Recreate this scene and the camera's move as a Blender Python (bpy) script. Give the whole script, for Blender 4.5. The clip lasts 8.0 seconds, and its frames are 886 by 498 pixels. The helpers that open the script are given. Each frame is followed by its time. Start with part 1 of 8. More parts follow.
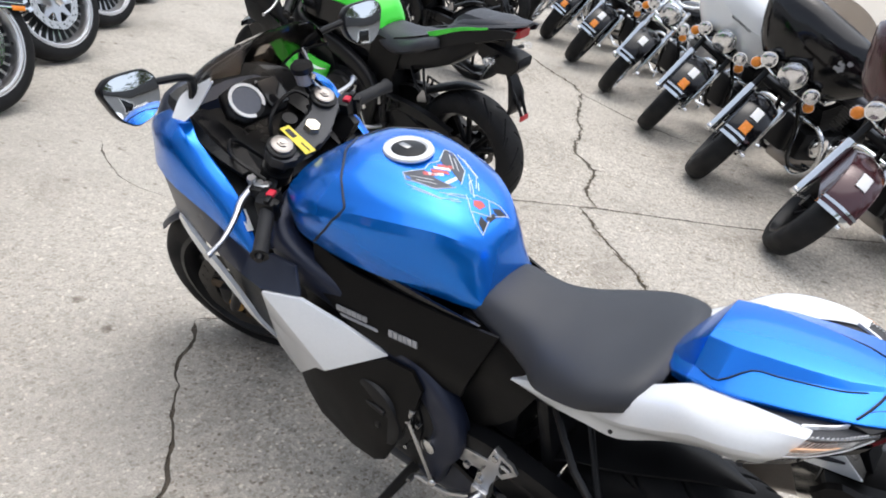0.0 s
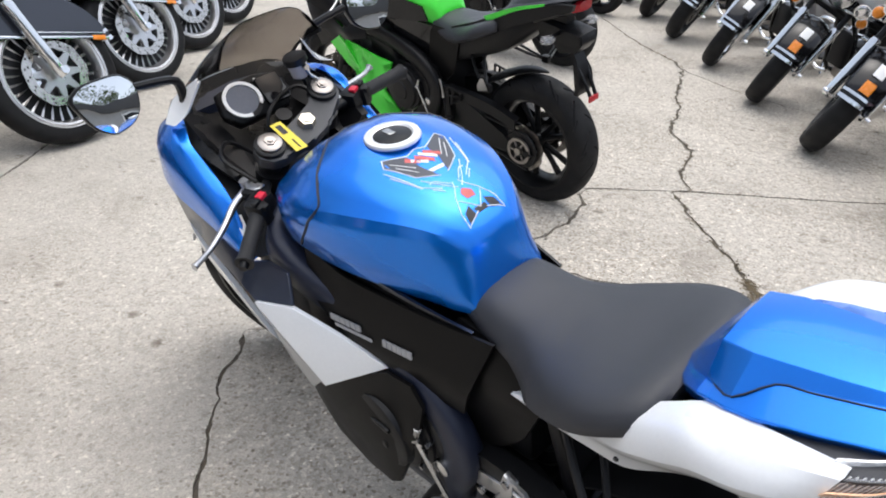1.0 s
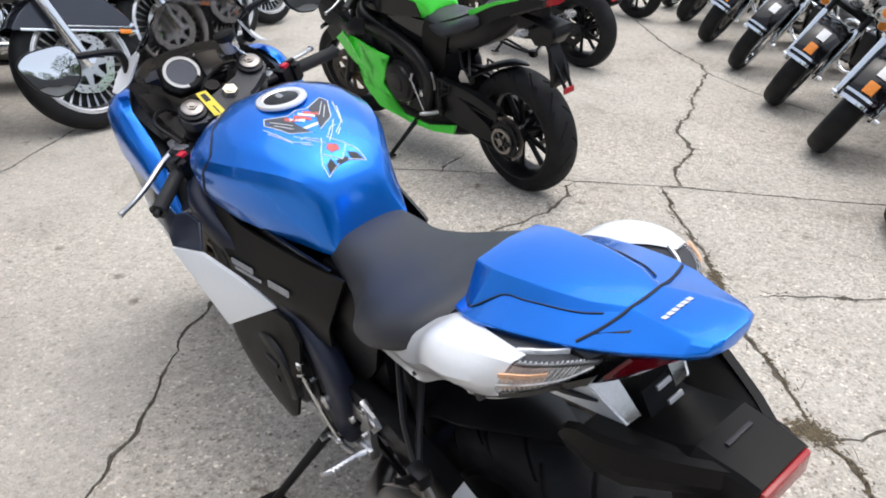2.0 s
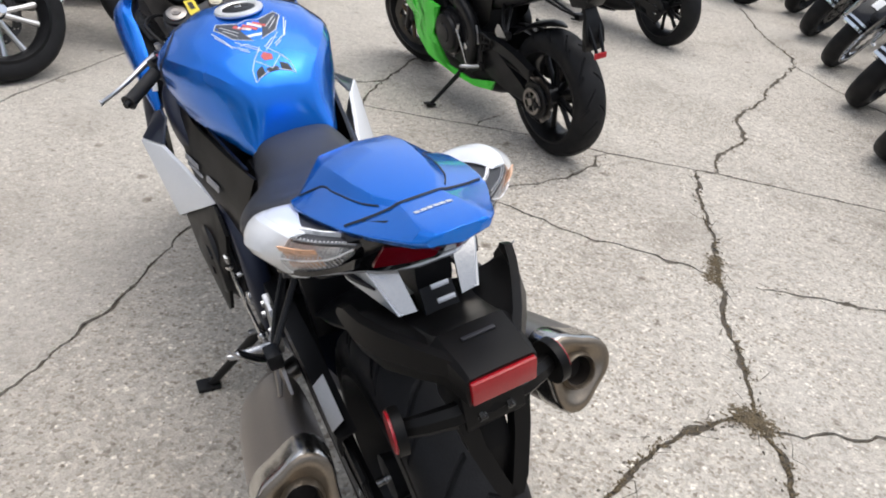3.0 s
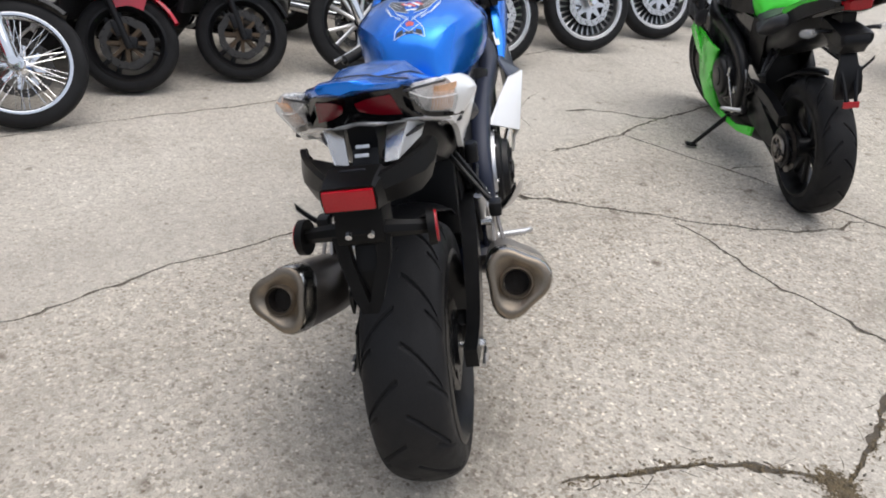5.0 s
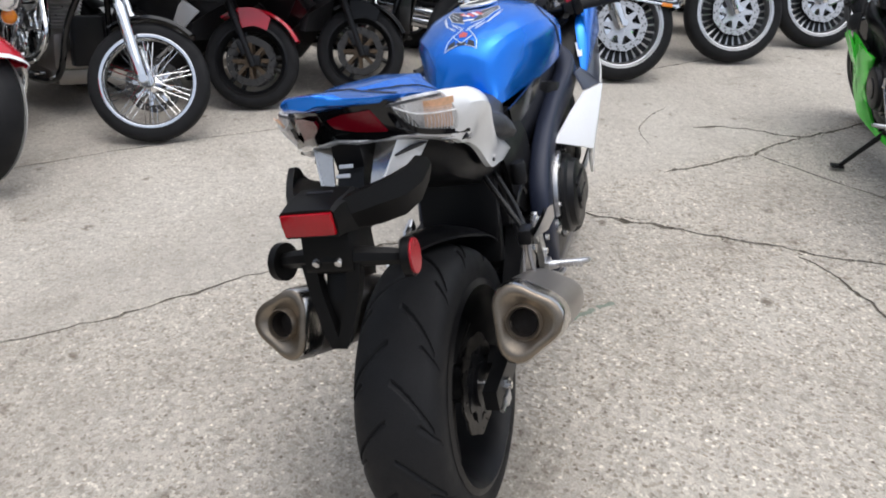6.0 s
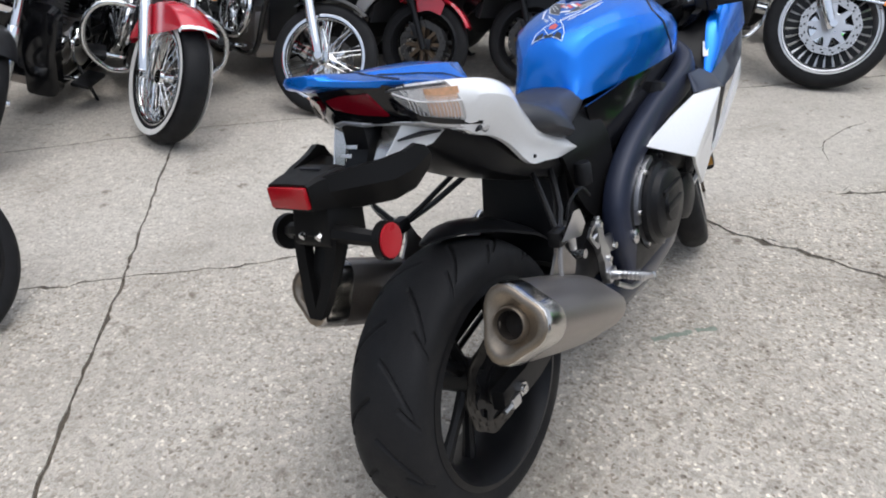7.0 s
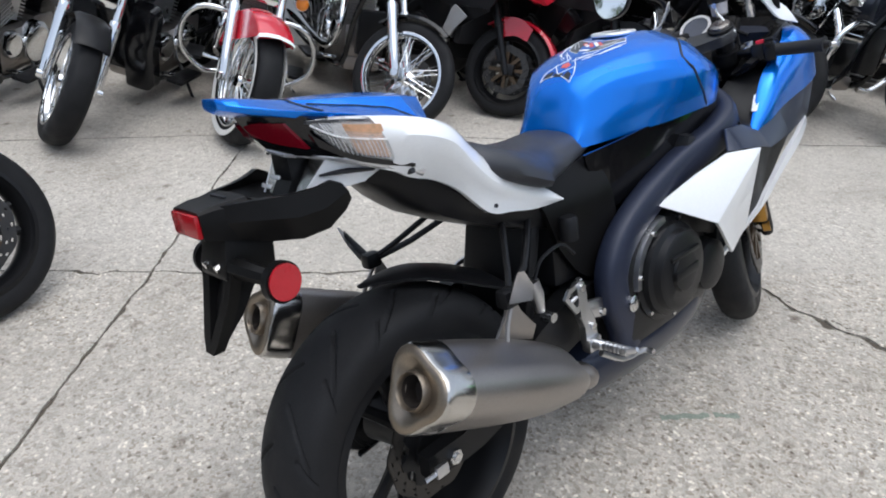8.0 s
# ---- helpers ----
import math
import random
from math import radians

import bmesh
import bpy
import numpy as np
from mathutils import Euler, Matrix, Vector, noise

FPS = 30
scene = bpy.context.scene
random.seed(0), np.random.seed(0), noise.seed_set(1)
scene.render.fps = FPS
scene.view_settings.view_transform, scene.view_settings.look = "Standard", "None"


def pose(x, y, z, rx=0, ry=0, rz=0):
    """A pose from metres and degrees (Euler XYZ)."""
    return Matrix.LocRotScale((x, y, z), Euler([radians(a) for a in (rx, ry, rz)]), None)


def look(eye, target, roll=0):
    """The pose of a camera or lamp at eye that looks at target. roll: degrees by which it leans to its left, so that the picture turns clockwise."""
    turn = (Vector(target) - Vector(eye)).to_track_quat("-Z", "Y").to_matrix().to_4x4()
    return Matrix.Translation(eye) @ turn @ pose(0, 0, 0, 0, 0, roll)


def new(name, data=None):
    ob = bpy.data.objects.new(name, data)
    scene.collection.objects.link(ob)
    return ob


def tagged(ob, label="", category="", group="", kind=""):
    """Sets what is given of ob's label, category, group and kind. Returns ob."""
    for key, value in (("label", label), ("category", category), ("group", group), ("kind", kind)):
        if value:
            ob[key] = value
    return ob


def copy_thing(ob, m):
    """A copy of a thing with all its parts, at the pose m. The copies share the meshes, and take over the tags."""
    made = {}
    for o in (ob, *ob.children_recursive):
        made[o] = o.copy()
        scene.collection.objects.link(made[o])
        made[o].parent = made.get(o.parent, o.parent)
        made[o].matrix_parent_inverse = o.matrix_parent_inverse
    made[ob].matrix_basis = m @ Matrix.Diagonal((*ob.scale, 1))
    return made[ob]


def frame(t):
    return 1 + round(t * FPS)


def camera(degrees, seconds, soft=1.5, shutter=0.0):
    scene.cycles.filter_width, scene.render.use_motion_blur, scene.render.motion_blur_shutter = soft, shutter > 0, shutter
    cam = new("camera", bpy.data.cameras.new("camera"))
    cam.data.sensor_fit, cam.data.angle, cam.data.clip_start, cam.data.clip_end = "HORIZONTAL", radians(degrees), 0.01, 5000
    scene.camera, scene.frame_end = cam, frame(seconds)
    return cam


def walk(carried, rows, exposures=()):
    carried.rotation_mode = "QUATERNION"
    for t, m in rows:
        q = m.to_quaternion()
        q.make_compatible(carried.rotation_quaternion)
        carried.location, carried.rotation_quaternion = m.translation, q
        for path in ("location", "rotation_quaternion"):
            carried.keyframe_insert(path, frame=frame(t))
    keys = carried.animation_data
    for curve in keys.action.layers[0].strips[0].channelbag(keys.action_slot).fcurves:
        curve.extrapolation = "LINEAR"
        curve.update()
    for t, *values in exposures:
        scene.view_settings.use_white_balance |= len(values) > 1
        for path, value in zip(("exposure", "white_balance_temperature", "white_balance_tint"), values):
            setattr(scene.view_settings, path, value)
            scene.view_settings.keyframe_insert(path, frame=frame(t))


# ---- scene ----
cam = camera(64.2, 8.0, soft=1.9)
PATH = [
    (0, (0.573, 0.156, 1.471), (0.196, 1.896, 0.56), 13.0),
    (0.5, (0.64, 0.252, 1.458), (0.015, 1.914, 0.537), 6.4),
    (1, (0.759, 0.396, 1.419), (0.06, 2.005, 0.458), 4.7),
    (1.2, (0.83, 0.41, 1.413), (0.114, 2.01, 0.449), 3.8),
    (2.3, (1.295, 0.417, 1.415), (0.378, 1.918, 0.463), 5.7),
    (2.5, (1.37, 0.481, 1.409), (0.425, 1.958, 0.448), 7.4),
    (3, (1.54, 0.544, 1.4), (0.511, 1.901, 0.352), 8.3),
    (3.5, (1.797, 0.541, 1.394), (0.455, 1.544, 0.302), 6.7),
    (4, (1.934, 0.654, 1.386), (0.469, 1.454, 0.284), 6.2),
    (4.2, (1.965, 0.728, 1.38), (0.47, 1.522, 0.315), 6.9),
    (5.3, (2.319, 0.98, 1.367), (0.627, 1.408, 0.39), 3.1),
    (5.5, (2.305, 1.037, 1.363), (0.585, 1.351, 0.393), 0.7),
    (6, (2.191, 1.232, 1.343), (0.457, 1.373, 0.356), 1.0),
    (6.5, (2.14, 1.398, 1.327), (0.425, 1.4, 0.298), 0.9),
    (7, (2.158, 1.596, 1.343), (0.488, 1.167, 0.331), -0.9),
    (7.5, (2.11, 1.716, 1.358), (0.489, 1.035, 0.406), -0.7),
    (8, (1.931, 1.863, 1.338), (0.347, 1.121, 0.369), 1.0),
]
walk(cam, [(t, look(eye, target, roll)) for t, eye, target, roll in PATH], [(0, 0.73, 6420, 9.0), (2.5, 0.66, 6430, 9.5), (4, 0.48, 6650, 10.0), (5.5, 0.48, 6500, 9.5), (7, 0.46, 6250, 9.0), (8, 0.50, 6100, 8.0)])

# ---- world and light: a bright overcast day ----
world = bpy.data.worlds.new("overcast")
scene.world = world
world.use_nodes = True
wn = world.node_tree
sky = wn.nodes.new("ShaderNodeTexSky")
sky.sky_type = 'NISHITA'
sky.sun_disc = False
sky.sun_elevation, sky.sun_rotation = radians(81), radians(24)
sky.air_density, sky.dust_density, sky.ozone_density = 1.0, 3.0, 1.5
veil = wn.nodes.new("ShaderNodeHueSaturation")      # cloud cover takes the blue out of the sky
veil.inputs["Saturation"].default_value = 0.5
wn.links.new(sky.outputs[0], veil.inputs["Color"])
wn.links.new(veil.outputs[0], wn.nodes["Background"].inputs[0])
wn.nodes["Background"].inputs[1].default_value = 0.15
sun = new("sun", bpy.data.lights.new("sun", "SUN"))
sun.data.energy, sun.data.angle, sun.data.color = 1.0, radians(85), (1.0, 0.98, 0.95)
sun.matrix_world = look((1.1, 2.5, 8.0), (0.6, 1.4, 0))


# ---- materials ----
def mat(name, col, rough=0.5, metal=0.0, coat=0.0, vary=0.12, scale=12.0, bump=0.0, fine=180.0, trans=0.0, ior=1.45, spec=0.5, each=0.0):
    """A procedural surface: colour varied at two scales, roughness that follows, fine relief."""
    m = bpy.data.materials.new(name)
    m.use_nodes = True
    n, l = m.node_tree.nodes, m.node_tree.links
    b = n["Principled BSDF"]
    b.inputs["Metallic"].default_value = metal
    b.inputs["Coat Weight"].default_value = coat
    b.inputs["Coat Roughness"].default_value = 0.03
    b.inputs["Transmission Weight"].default_value = trans
    b.inputs["IOR"].default_value = ior
    b.inputs["Specular IOR Level"].default_value = spec
    tc = n.new("ShaderNodeTexCoord")
    a, c = n.new("ShaderNodeTexNoise"), n.new("ShaderNodeTexNoise")
    a.inputs["Scale"].default_value, a.inputs["Detail"].default_value = scale, 5
    c.inputs["Scale"].default_value, c.inputs["Detail"].default_value = fine, 3
    l.new(tc.outputs["Object"], a.inputs["Vector"])
    l.new(tc.outputs["Object"], c.inputs["Vector"])
    mixf = n.new("ShaderNodeMath")
    mixf.operation = 'ADD'
    l.new(a.outputs[0], mixf.inputs[0])
    l.new(c.outputs[0], mixf.inputs[1])
    if each:
        oi = n.new("ShaderNodeObjectInfo")
        e1 = n.new("ShaderNodeMath")
        e1.operation = 'MULTIPLY_ADD'
        e1.inputs[1].default_value, e1.inputs[2].default_value = each, -each / 2
        l.new(oi.outputs["Random"], e1.inputs[0])
        e2 = n.new("ShaderNodeMath")
        e2.operation = 'ADD'
        l.new(mixf.outputs[0], e2.inputs[0])
        l.new(e1.outputs[0], e2.inputs[1])
        mixf = e2
    ramp = n.new("ShaderNodeMapRange")
    ramp.inputs[1].default_value, ramp.inputs[2].default_value = 0.6, 1.4
    ramp.inputs[3].default_value, ramp.inputs[4].default_value = 1 - vary, 1 + vary
    l.new(mixf.outputs[0], ramp.inputs[0])
    mul = n.new("ShaderNodeMix")
    mul.data_type, mul.blend_type = 'RGBA', 'MULTIPLY'
    mul.inputs[0].default_value = 1
    mul.inputs[6].default_value = (*col, 1)
    l.new(ramp.outputs[0], mul.inputs[7])
    l.new(mul.outputs[2], b.inputs["Base Color"])
    rr = n.new("ShaderNodeMapRange")
    rr.inputs[1].default_value, rr.inputs[2].default_value = 0.3, 0.7
    rr.inputs[3].default_value, rr.inputs[4].default_value = max(0.0, rough * (1 - vary)), min(1.0, rough * (1 + vary) + 0.01)
    l.new(a.outputs[0], rr.inputs[0])
    l.new(rr.outputs[0], b.inputs["Roughness"])
    if bump:
        bp = n.new("ShaderNodeBump")
        bp.inputs["Strength"].default_value, bp.inputs["Distance"].default_value = bump, 0.001
        l.new(c.outputs[0], bp.inputs["Height"])
        l.new(bp.outputs[0], b.inputs["Normal"])
    return m


BLUE = mat("blue_metallic_paint", (0.0028, 0.192, 0.80), 0.25, 0.70, 0.55, 0.05, 6, 0.03, 900)
NAVY = mat("dark_navy_paint", (0.018, 0.024, 0.045), 0.32, 0.2, 0.4, 0.1, 8)
WHITE = mat("white_paint", (0.86, 0.87, 0.88), 0.3, 0.0, 0.8, 0.03, 5)
GREEN = mat("green_paint", (0.07, 0.78, 0.05), 0.28, 0.0, 0.3, 0.05, 6)
RED = mat("red_paint", (0.55, 0.012, 0.03), 0.25, 0.0, 1.0, 0.06, 6)
GLOSS = mat("gloss_black_paint", (0.005, 0.005, 0.006), 0.14, 0.0, 0.3, 0.1, 8, spec=0.35)
SLATE = mat("dark_slate_paint", (0.035, 0.04, 0.055), 0.22, 0.3, 0.7, 0.08, 8)
SILVERP = mat("silver_paint", (0.66, 0.66, 0.67), 0.25, 0.5, 0.6, 0.06, 8)
MAROON = mat("dark_cherry_paint", (0.06, 0.018, 0.022), 0.22, 0.2, 0.8, 0.06, 8)
PLASTIC = mat("black_plastic", (0.0085, 0.0085, 0.0095), 0.36, 0.0, 0.0, 0.18, 14, 0.2, 700, spec=0.27)
SATIN = mat("satin_black_metal", (0.010, 0.010, 0.011), 0.36, 0.2, 0.0, 0.2, 16, 0.15, 500, spec=0.35)
VINYL = mat("seat_vinyl", (0.032, 0.034, 0.041), 0.45, 0.0, 0.0, 0.14, 9, 0.5, 900, spec=0.55)
RUBBER = mat("tyre_rubber", (0.011, 0.011, 0.012), 0.68, 0.0, 0.0, 0.3, 10, 0.5, 260, spec=0.3)
GRIP = mat("grip_rubber", (0.016, 0.016, 0.017), 0.7, 0.0, 0.0, 0.2, 20, 0.6, 400)
STEEL = mat("brushed_steel", (0.56, 0.54, 0.51), 0.18, 1.0, 0.0, 0.1, 7, 0.12, 300)
TITAN = mat("dull_titanium", (0.345, 0.32, 0.30), 0.38, 1.0, 0.0, 0.12, 6, 0.15, 400)
PIPE = mat("heat_tinted_steel", (0.25, 0.21, 0.165), 0.36, 0.9, 0.0, 0.15, 9, 0.15, 300)
ALU = mat("cast_aluminium", (0.58, 0.58, 0.59), 0.3, 1.0, 0.0, 0.1, 20, 0.2, 350)
CHROME = mat("chrome", (0.8, 0.81, 0.82), 0.06, 1.0, 0.0, 0.04, 9)
BOLT = mat("zinc_bolt", (0.6, 0.6, 0.6), 0.25, 1.0, 0.0, 0.1, 40)
BRONZE = mat("bronze_disc_carrier", (0.10, 0.07, 0.045), 0.45, 0.7, 0.0, 0.15, 20)
GOLD = mat("gold_fork", (0.45, 0.25, 0.06), 0.3, 0.9, 0.0, 0.1, 20)
DARK = mat("dark_pipe_bore", (0.02, 0.015, 0.012), 0.8, 0.0, 0.0, 0.3, 30)
LENSRED = mat("red_lens", (0.34, 0.004, 0.010), 0.15, 0.0, 0.2, 0.1, 30, 0.3, 250)
LENSDIM = mat("dark_red_lens", (0.13, 0.002, 0.008), 0.12, 0.0, 0.0, 0.15, 20, 0.3, 300)
REFLEX = mat("red_reflector", (0.44, 0.010, 0.02), 0.3, 0.0, 0.5, 0.1, 30, 0.5, 420)
AMBER = mat("amber_reflector", (0.85, 0.26, 0.02), 0.25, 0.0, 0.6, 0.12, 40, 0.5, 420)
CLEAR = mat("clear_lens", (0.80, 0.80, 0.80), 0.05, 0.0, 0.0, 0.02, 20, 0.3, 160, trans=1.0, ior=1.2)
CLEAR.node_tree.nodes["Principled BSDF"].inputs["Alpha"].default_value = 0.2
CLEAR.node_tree.nodes["Principled BSDF"].inputs["Transmission Weight"].default_value = 0.0
LAMPREFL = mat("lamp_reflector", (0.94, 0.93, 0.93), 0.30, 0.15, 0.0, 0.3, 60, 0.8, 90)
HAZE = mat("cloudy_plastic", (0.42, 0.40, 0.41), 0.3, 0.0, 0.0, 0.12, 25, 0.1, 300)
PEACH = mat("pale_amber_insert", (0.85, 0.50, 0.30), 0.3, 0.0, 0.3, 0.15, 60, 0.6, 120)
COCKPIT = mat("cockpit_black", (0.005, 0.005, 0.0055), 0.30, 0.0, 0.0, 0.2, 20, 0.15, 500, spec=0.3)
YOKE = mat("grey_cast_yoke", (0.060, 0.061, 0.065), 0.5, 0.4, 0.0, 0.15, 30, 0.5, 500)
SHELF = mat("dark_grey_textured_plastic", (0.045, 0.046, 0.050), 0.5, 0.0, 0.0, 0.15, 20, 0.5, 500)
FRAMEP = mat("navy_frame_paint", (0.016, 0.021, 0.042), 0.42, 0.1, 0.0, 0.12, 10, 0.1, 400)
DIALRING = mat("pale_dial_ring", (0.80, 0.80, 0.80), 0.3, 0.0, 0.3, 0.04, 20)
SILVERW = mat("pale_brushed_ring", (0.82, 0.81, 0.79), 0.35, 0.6, 0.0, 0.06, 30, 0.1, 300)
EMBRED = mat("red_print", (0.60, 0.10, 0.09), 0.4)
SMOKEINK = mat("grey_print", (0.06, 0.065, 0.08), 0.35, 0.2)
PANEL = mat("dark_frame_paint", (0.0055, 0.0052, 0.0052), 0.38, 0.0, 0.0, 0.2, 10, 0.12, 600, spec=0.18)
HEADREFL = mat("headlamp_glass", (0.78, 0.78, 0.80), 0.14, 0.85, 0.0, 0.15, 30, 0.25, 50)
SMOKE = mat("smoked_screen", (0.30, 0.27, 0.245), 0.02, 0.0, 0.0, 0.02, 6, trans=1.0, ior=1.15)
MIRROR = mat("mirror_glass", (0.86, 0.87, 0.88), 0.01, 1.0, 0.0, 0.01, 5)
DIALM = mat("dial_face", (0.11, 0.12, 0.15), 0.55, 0.0, 0.0, 0.1, 30)
TAG = mat("paper_label", (0.80, 0.80, 0.80), 0.6, 0.0, 0.0, 0.05, 30)
YTAG = mat("yellow_key_tag", (0.78, 0.62, 0.06), 0.55, 0.0, 0.0, 0.08, 30)
INK = mat("dark_print", (0.02, 0.02, 0.025), 0.5)
SILVERINK = mat("silver_print", (0.38, 0.38, 0.39), 0.4, 0.3)
REDSW = mat("red_switch", (0.65, 0.02, 0.05), 0.35)
BRAKE = mat("brake_disc_steel", (0.07, 0.066, 0.062), 0.42, 0.9, 0.0, 0.15, 30, 0.2, 300)
WHITEWALL = mat("white_sidewall", (0.62, 0.61, 0.58), 0.6, 0.0, 0.0, 0.08, 20)
BRASS = mat("warm_radiator", (0.05, 0.05, 0.055), 0.5, 0.6, 0.0, 0.2, 60)


def concrete():
    """Worn exposed-aggregate concrete: small stones, pits, broad stains."""
    m = bpy.data.materials.new("worn_concrete")
    m.use_nodes = True
    n, l = m.node_tree.nodes, m.node_tree.links
    b = n["Principled BSDF"]
    tc = n.new("ShaderNodeTexCoord")

    def tex(kind, scale, **kw):
        t = n.new(kind)
        t.inputs["Scale"].default_value = scale
        for k, v in kw.items():
            t.inputs[k].default_value = v
        l.new(tc.outputs["Object"], t.inputs["Vector"])
        return t

    def ramp(src, stops):
        r = n.new("ShaderNodeValToRGB")
        while len(r.color_ramp.elements) < len(stops):
            r.color_ramp.elements.new(0.5)
        for e, (p, c) in zip(r.color_ramp.elements, stops):
            e.position, e.color = p, (*c, 1)
        l.new(src, r.inputs[0])
        return r

    def blend(kind, fac, a, c):
        x = n.new("ShaderNodeMix")
        x.data_type, x.blend_type = 'RGBA', kind
        if isinstance(fac, float):
            x.inputs[0].default_value = fac
        else:
            l.new(fac, x.inputs[0])
        l.new(a, x.inputs[6])
        l.new(c, x.inputs[7])
        return x

    broad = tex("ShaderNodeTexNoise", 1.15, Detail=6.0, Roughness=0.6)
    base = ramp(broad.outputs[0], [(0.30, (0.385, 0.358, 0.316)), (0.46, (0.475, 0.445, 0.397)), (0.56, (0.50, 0.470, 0.421)), (0.72, (0.545, 0.515, 0.465))])
    stones = tex("ShaderNodeTexVoronoi", 112.0, Randomness=1.0)
    tint = ramp(stones.outputs["Color"], [(0.0, (0.40, 0.35, 0.30)), (0.16, (0.68, 0.63, 0.58)), (0.34, (0.92, 0.90, 0.87)), (0.6, (1.02, 1.0, 0.98)), (0.82, (1.20, 1.18, 1.15)), (0.95, (1.75, 1.75, 1.73))])
    worn = tex("ShaderNodeTexNoise", 0.55, Detail=4.0, Roughness=0.6)
    wr = ramp(worn.outputs[0], [(0.36, (0.62, 0.62, 0.62)), (0.52, (1, 1, 1))])
    # the slab beyond the long joint was floated smoother than the one under the bike
    across = n.new("ShaderNodeVectorMath")
    across.operation = 'DOT_PRODUCT'
    across.inputs[1].default_value = (0.894, 0.449, 0.0)
    l.new(tc.outputs["Object"], across.inputs[0])
    slabs = n.new("ShaderNodeMapRange")
    slabs.inputs[1].default_value, slabs.inputs[2].default_value = 0.31, 0.35
    slabs.inputs[3].default_value, slabs.inputs[4].default_value = 0.60, 1.0
    l.new(across.outputs["Value"], slabs.inputs[0])
    wr = blend('MULTIPLY', 1.0, wr.outputs[0], slabs.outputs[0])
    c1 = blend('MULTIPLY', wr.outputs[2], base.outputs[0], tint.outputs[0])
    chips = tex("ShaderNodeTexVoronoi", 46.0, Randomness=1.0)
    dot = ramp(chips.outputs["Distance"], [(0.16, (1, 1, 1)), (0.30, (0, 0, 0))])
    ch = ramp(chips.outputs["Color"], [(0.0, (0.20, 0.17, 0.14)), (0.17, (0.46, 0.41, 0.36)), (0.27, (0.95, 0.93, 0.90)), (0.70, (1.08, 1.07, 1.05)), (0.85, (1.5, 1.49, 1.46))])
    dotw = blend('MULTIPLY', 1.0, dot.outputs[0], wr.outputs[2])
    c1 = blend('MULTIPLY', dotw.outputs[2], c1.outputs[2], ch.outputs[0])
    mottle = tex("ShaderNodeTexNoise", 24.0, Detail=4.0, Roughness=0.65)
    mo = ramp(mottle.outputs[0], [(0.32, (0.74, 0.73, 0.72)), (0.46, (0.98, 0.98, 0.98)), (0.66, (1.14, 1.14, 1.13))])
    c1 = blend('MULTIPLY', wr.outputs[2], c1.outputs[2], mo.outputs[0])
    grit = tex("ShaderNodeTexNoise", 210.0, Detail=4.0, Roughness=0.7)
    gr = ramp(grit.outputs[0], [(0.3, (0.70, 0.68, 0.66)), (0.5, (1.0, 1.0, 1.0)), (0.7, (1.18, 1.18, 1.16))])
    c2 = blend('MULTIPLY', 1.0, c1.outputs[2], gr.outputs[0])
    pits = tex("ShaderNodeTexVoronoi", 11.0, Randomness=1.0)
    pr = ramp(pits.outputs["Distance"], [(0.0, (0.34, 0.31, 0.29)), (0.07, (0.50, 0.47, 0.45)), (0.12, (1, 1, 1))])
    gate = tex("ShaderNodeTexNoise", 4.0, Detail=3.0)
    gm = ramp(gate.outputs[0], [(0.50, (0, 0, 0)), (0.62, (1, 1, 1))])
    c3 = blend('MULTIPLY', gm.outputs[0], c2.outputs[2], pr.outputs[0])
    stain = tex("ShaderNodeTexNoise", 2.3, Detail=8.0, Roughness=0.7, Distortion=0.6)
    sr = ramp(stain.outputs[0], [(0.30, (0.70, 0.68, 0.66)), (0.42, (0.96, 0.955, 0.95)), (0.6, (1, 1, 1))])
    c4 = blend('MULTIPLY', 0.8, c3.outputs[2], sr.outputs[0])
    spots = tex("ShaderNodeTexVoronoi", 4.4, Randomness=1.0)
    sp = ramp(spots.outputs["Distance"], [(0.0, (0.40, 0.37, 0.34)), (0.085, (0.56, 0.53, 0.50)), (0.15, (1, 1, 1))])
    ragged = tex("ShaderNodeTexNoise", 34.0, Detail=4.0)
    rg = ramp(ragged.outputs[0], [(0.42, (0, 0, 0)), (0.56, (1, 1, 1))])
    c5 = blend('MULTIPLY', rg.outputs[0], c4.outputs[2], sp.outputs[0])
    l.new(c5.outputs[2], b.inputs["Base Color"])
    b.inputs["Roughness"].default_value = 0.88
    add = n.new("ShaderNodeMath")
    add.operation = 'MULTIPLY_ADD'
    add.inputs[1].default_value = 0.7
    l.new(stones.outputs["Distance"], add.inputs[0])
    l.new(grit.outputs[0], add.inputs[2])
    bp = n.new("ShaderNodeBump")
    bp.inputs["Strength"].default_value, bp.inputs["Distance"].default_value = 0.8, 0.0035
    l.new(add.outputs[0], bp.inputs["Height"])
    l.new(bp.outputs[0], b.inputs["Normal"])
    return m


CONCRETE = concrete()
SMEAR = mat("faded_green_paint", (0.24, 0.275, 0.225), 0.9, 0.0, 0.0, 0.35, 60, 0.6, 200)
SOIL = mat("crack_soil", (0.085, 0.070, 0.052), 0.95, 0.0, 0.0, 0.5, 30, 0.8, 120)
LITTER = mat("dry_litter", (0.15, 0.115, 0.068), 0.9, 0.0, 0.0, 0.5, 40)
BLOCK = mat("painted_block", (0.60, 0.61, 0.62), 0.7, 0.0, 0.0, 0.14, 4, 0.8, 120, each=0.5)
BARK = mat("tree_bark", (0.10, 0.08, 0.06), 0.9, 0.0, 0.0, 0.3, 6, 0.8, 40)
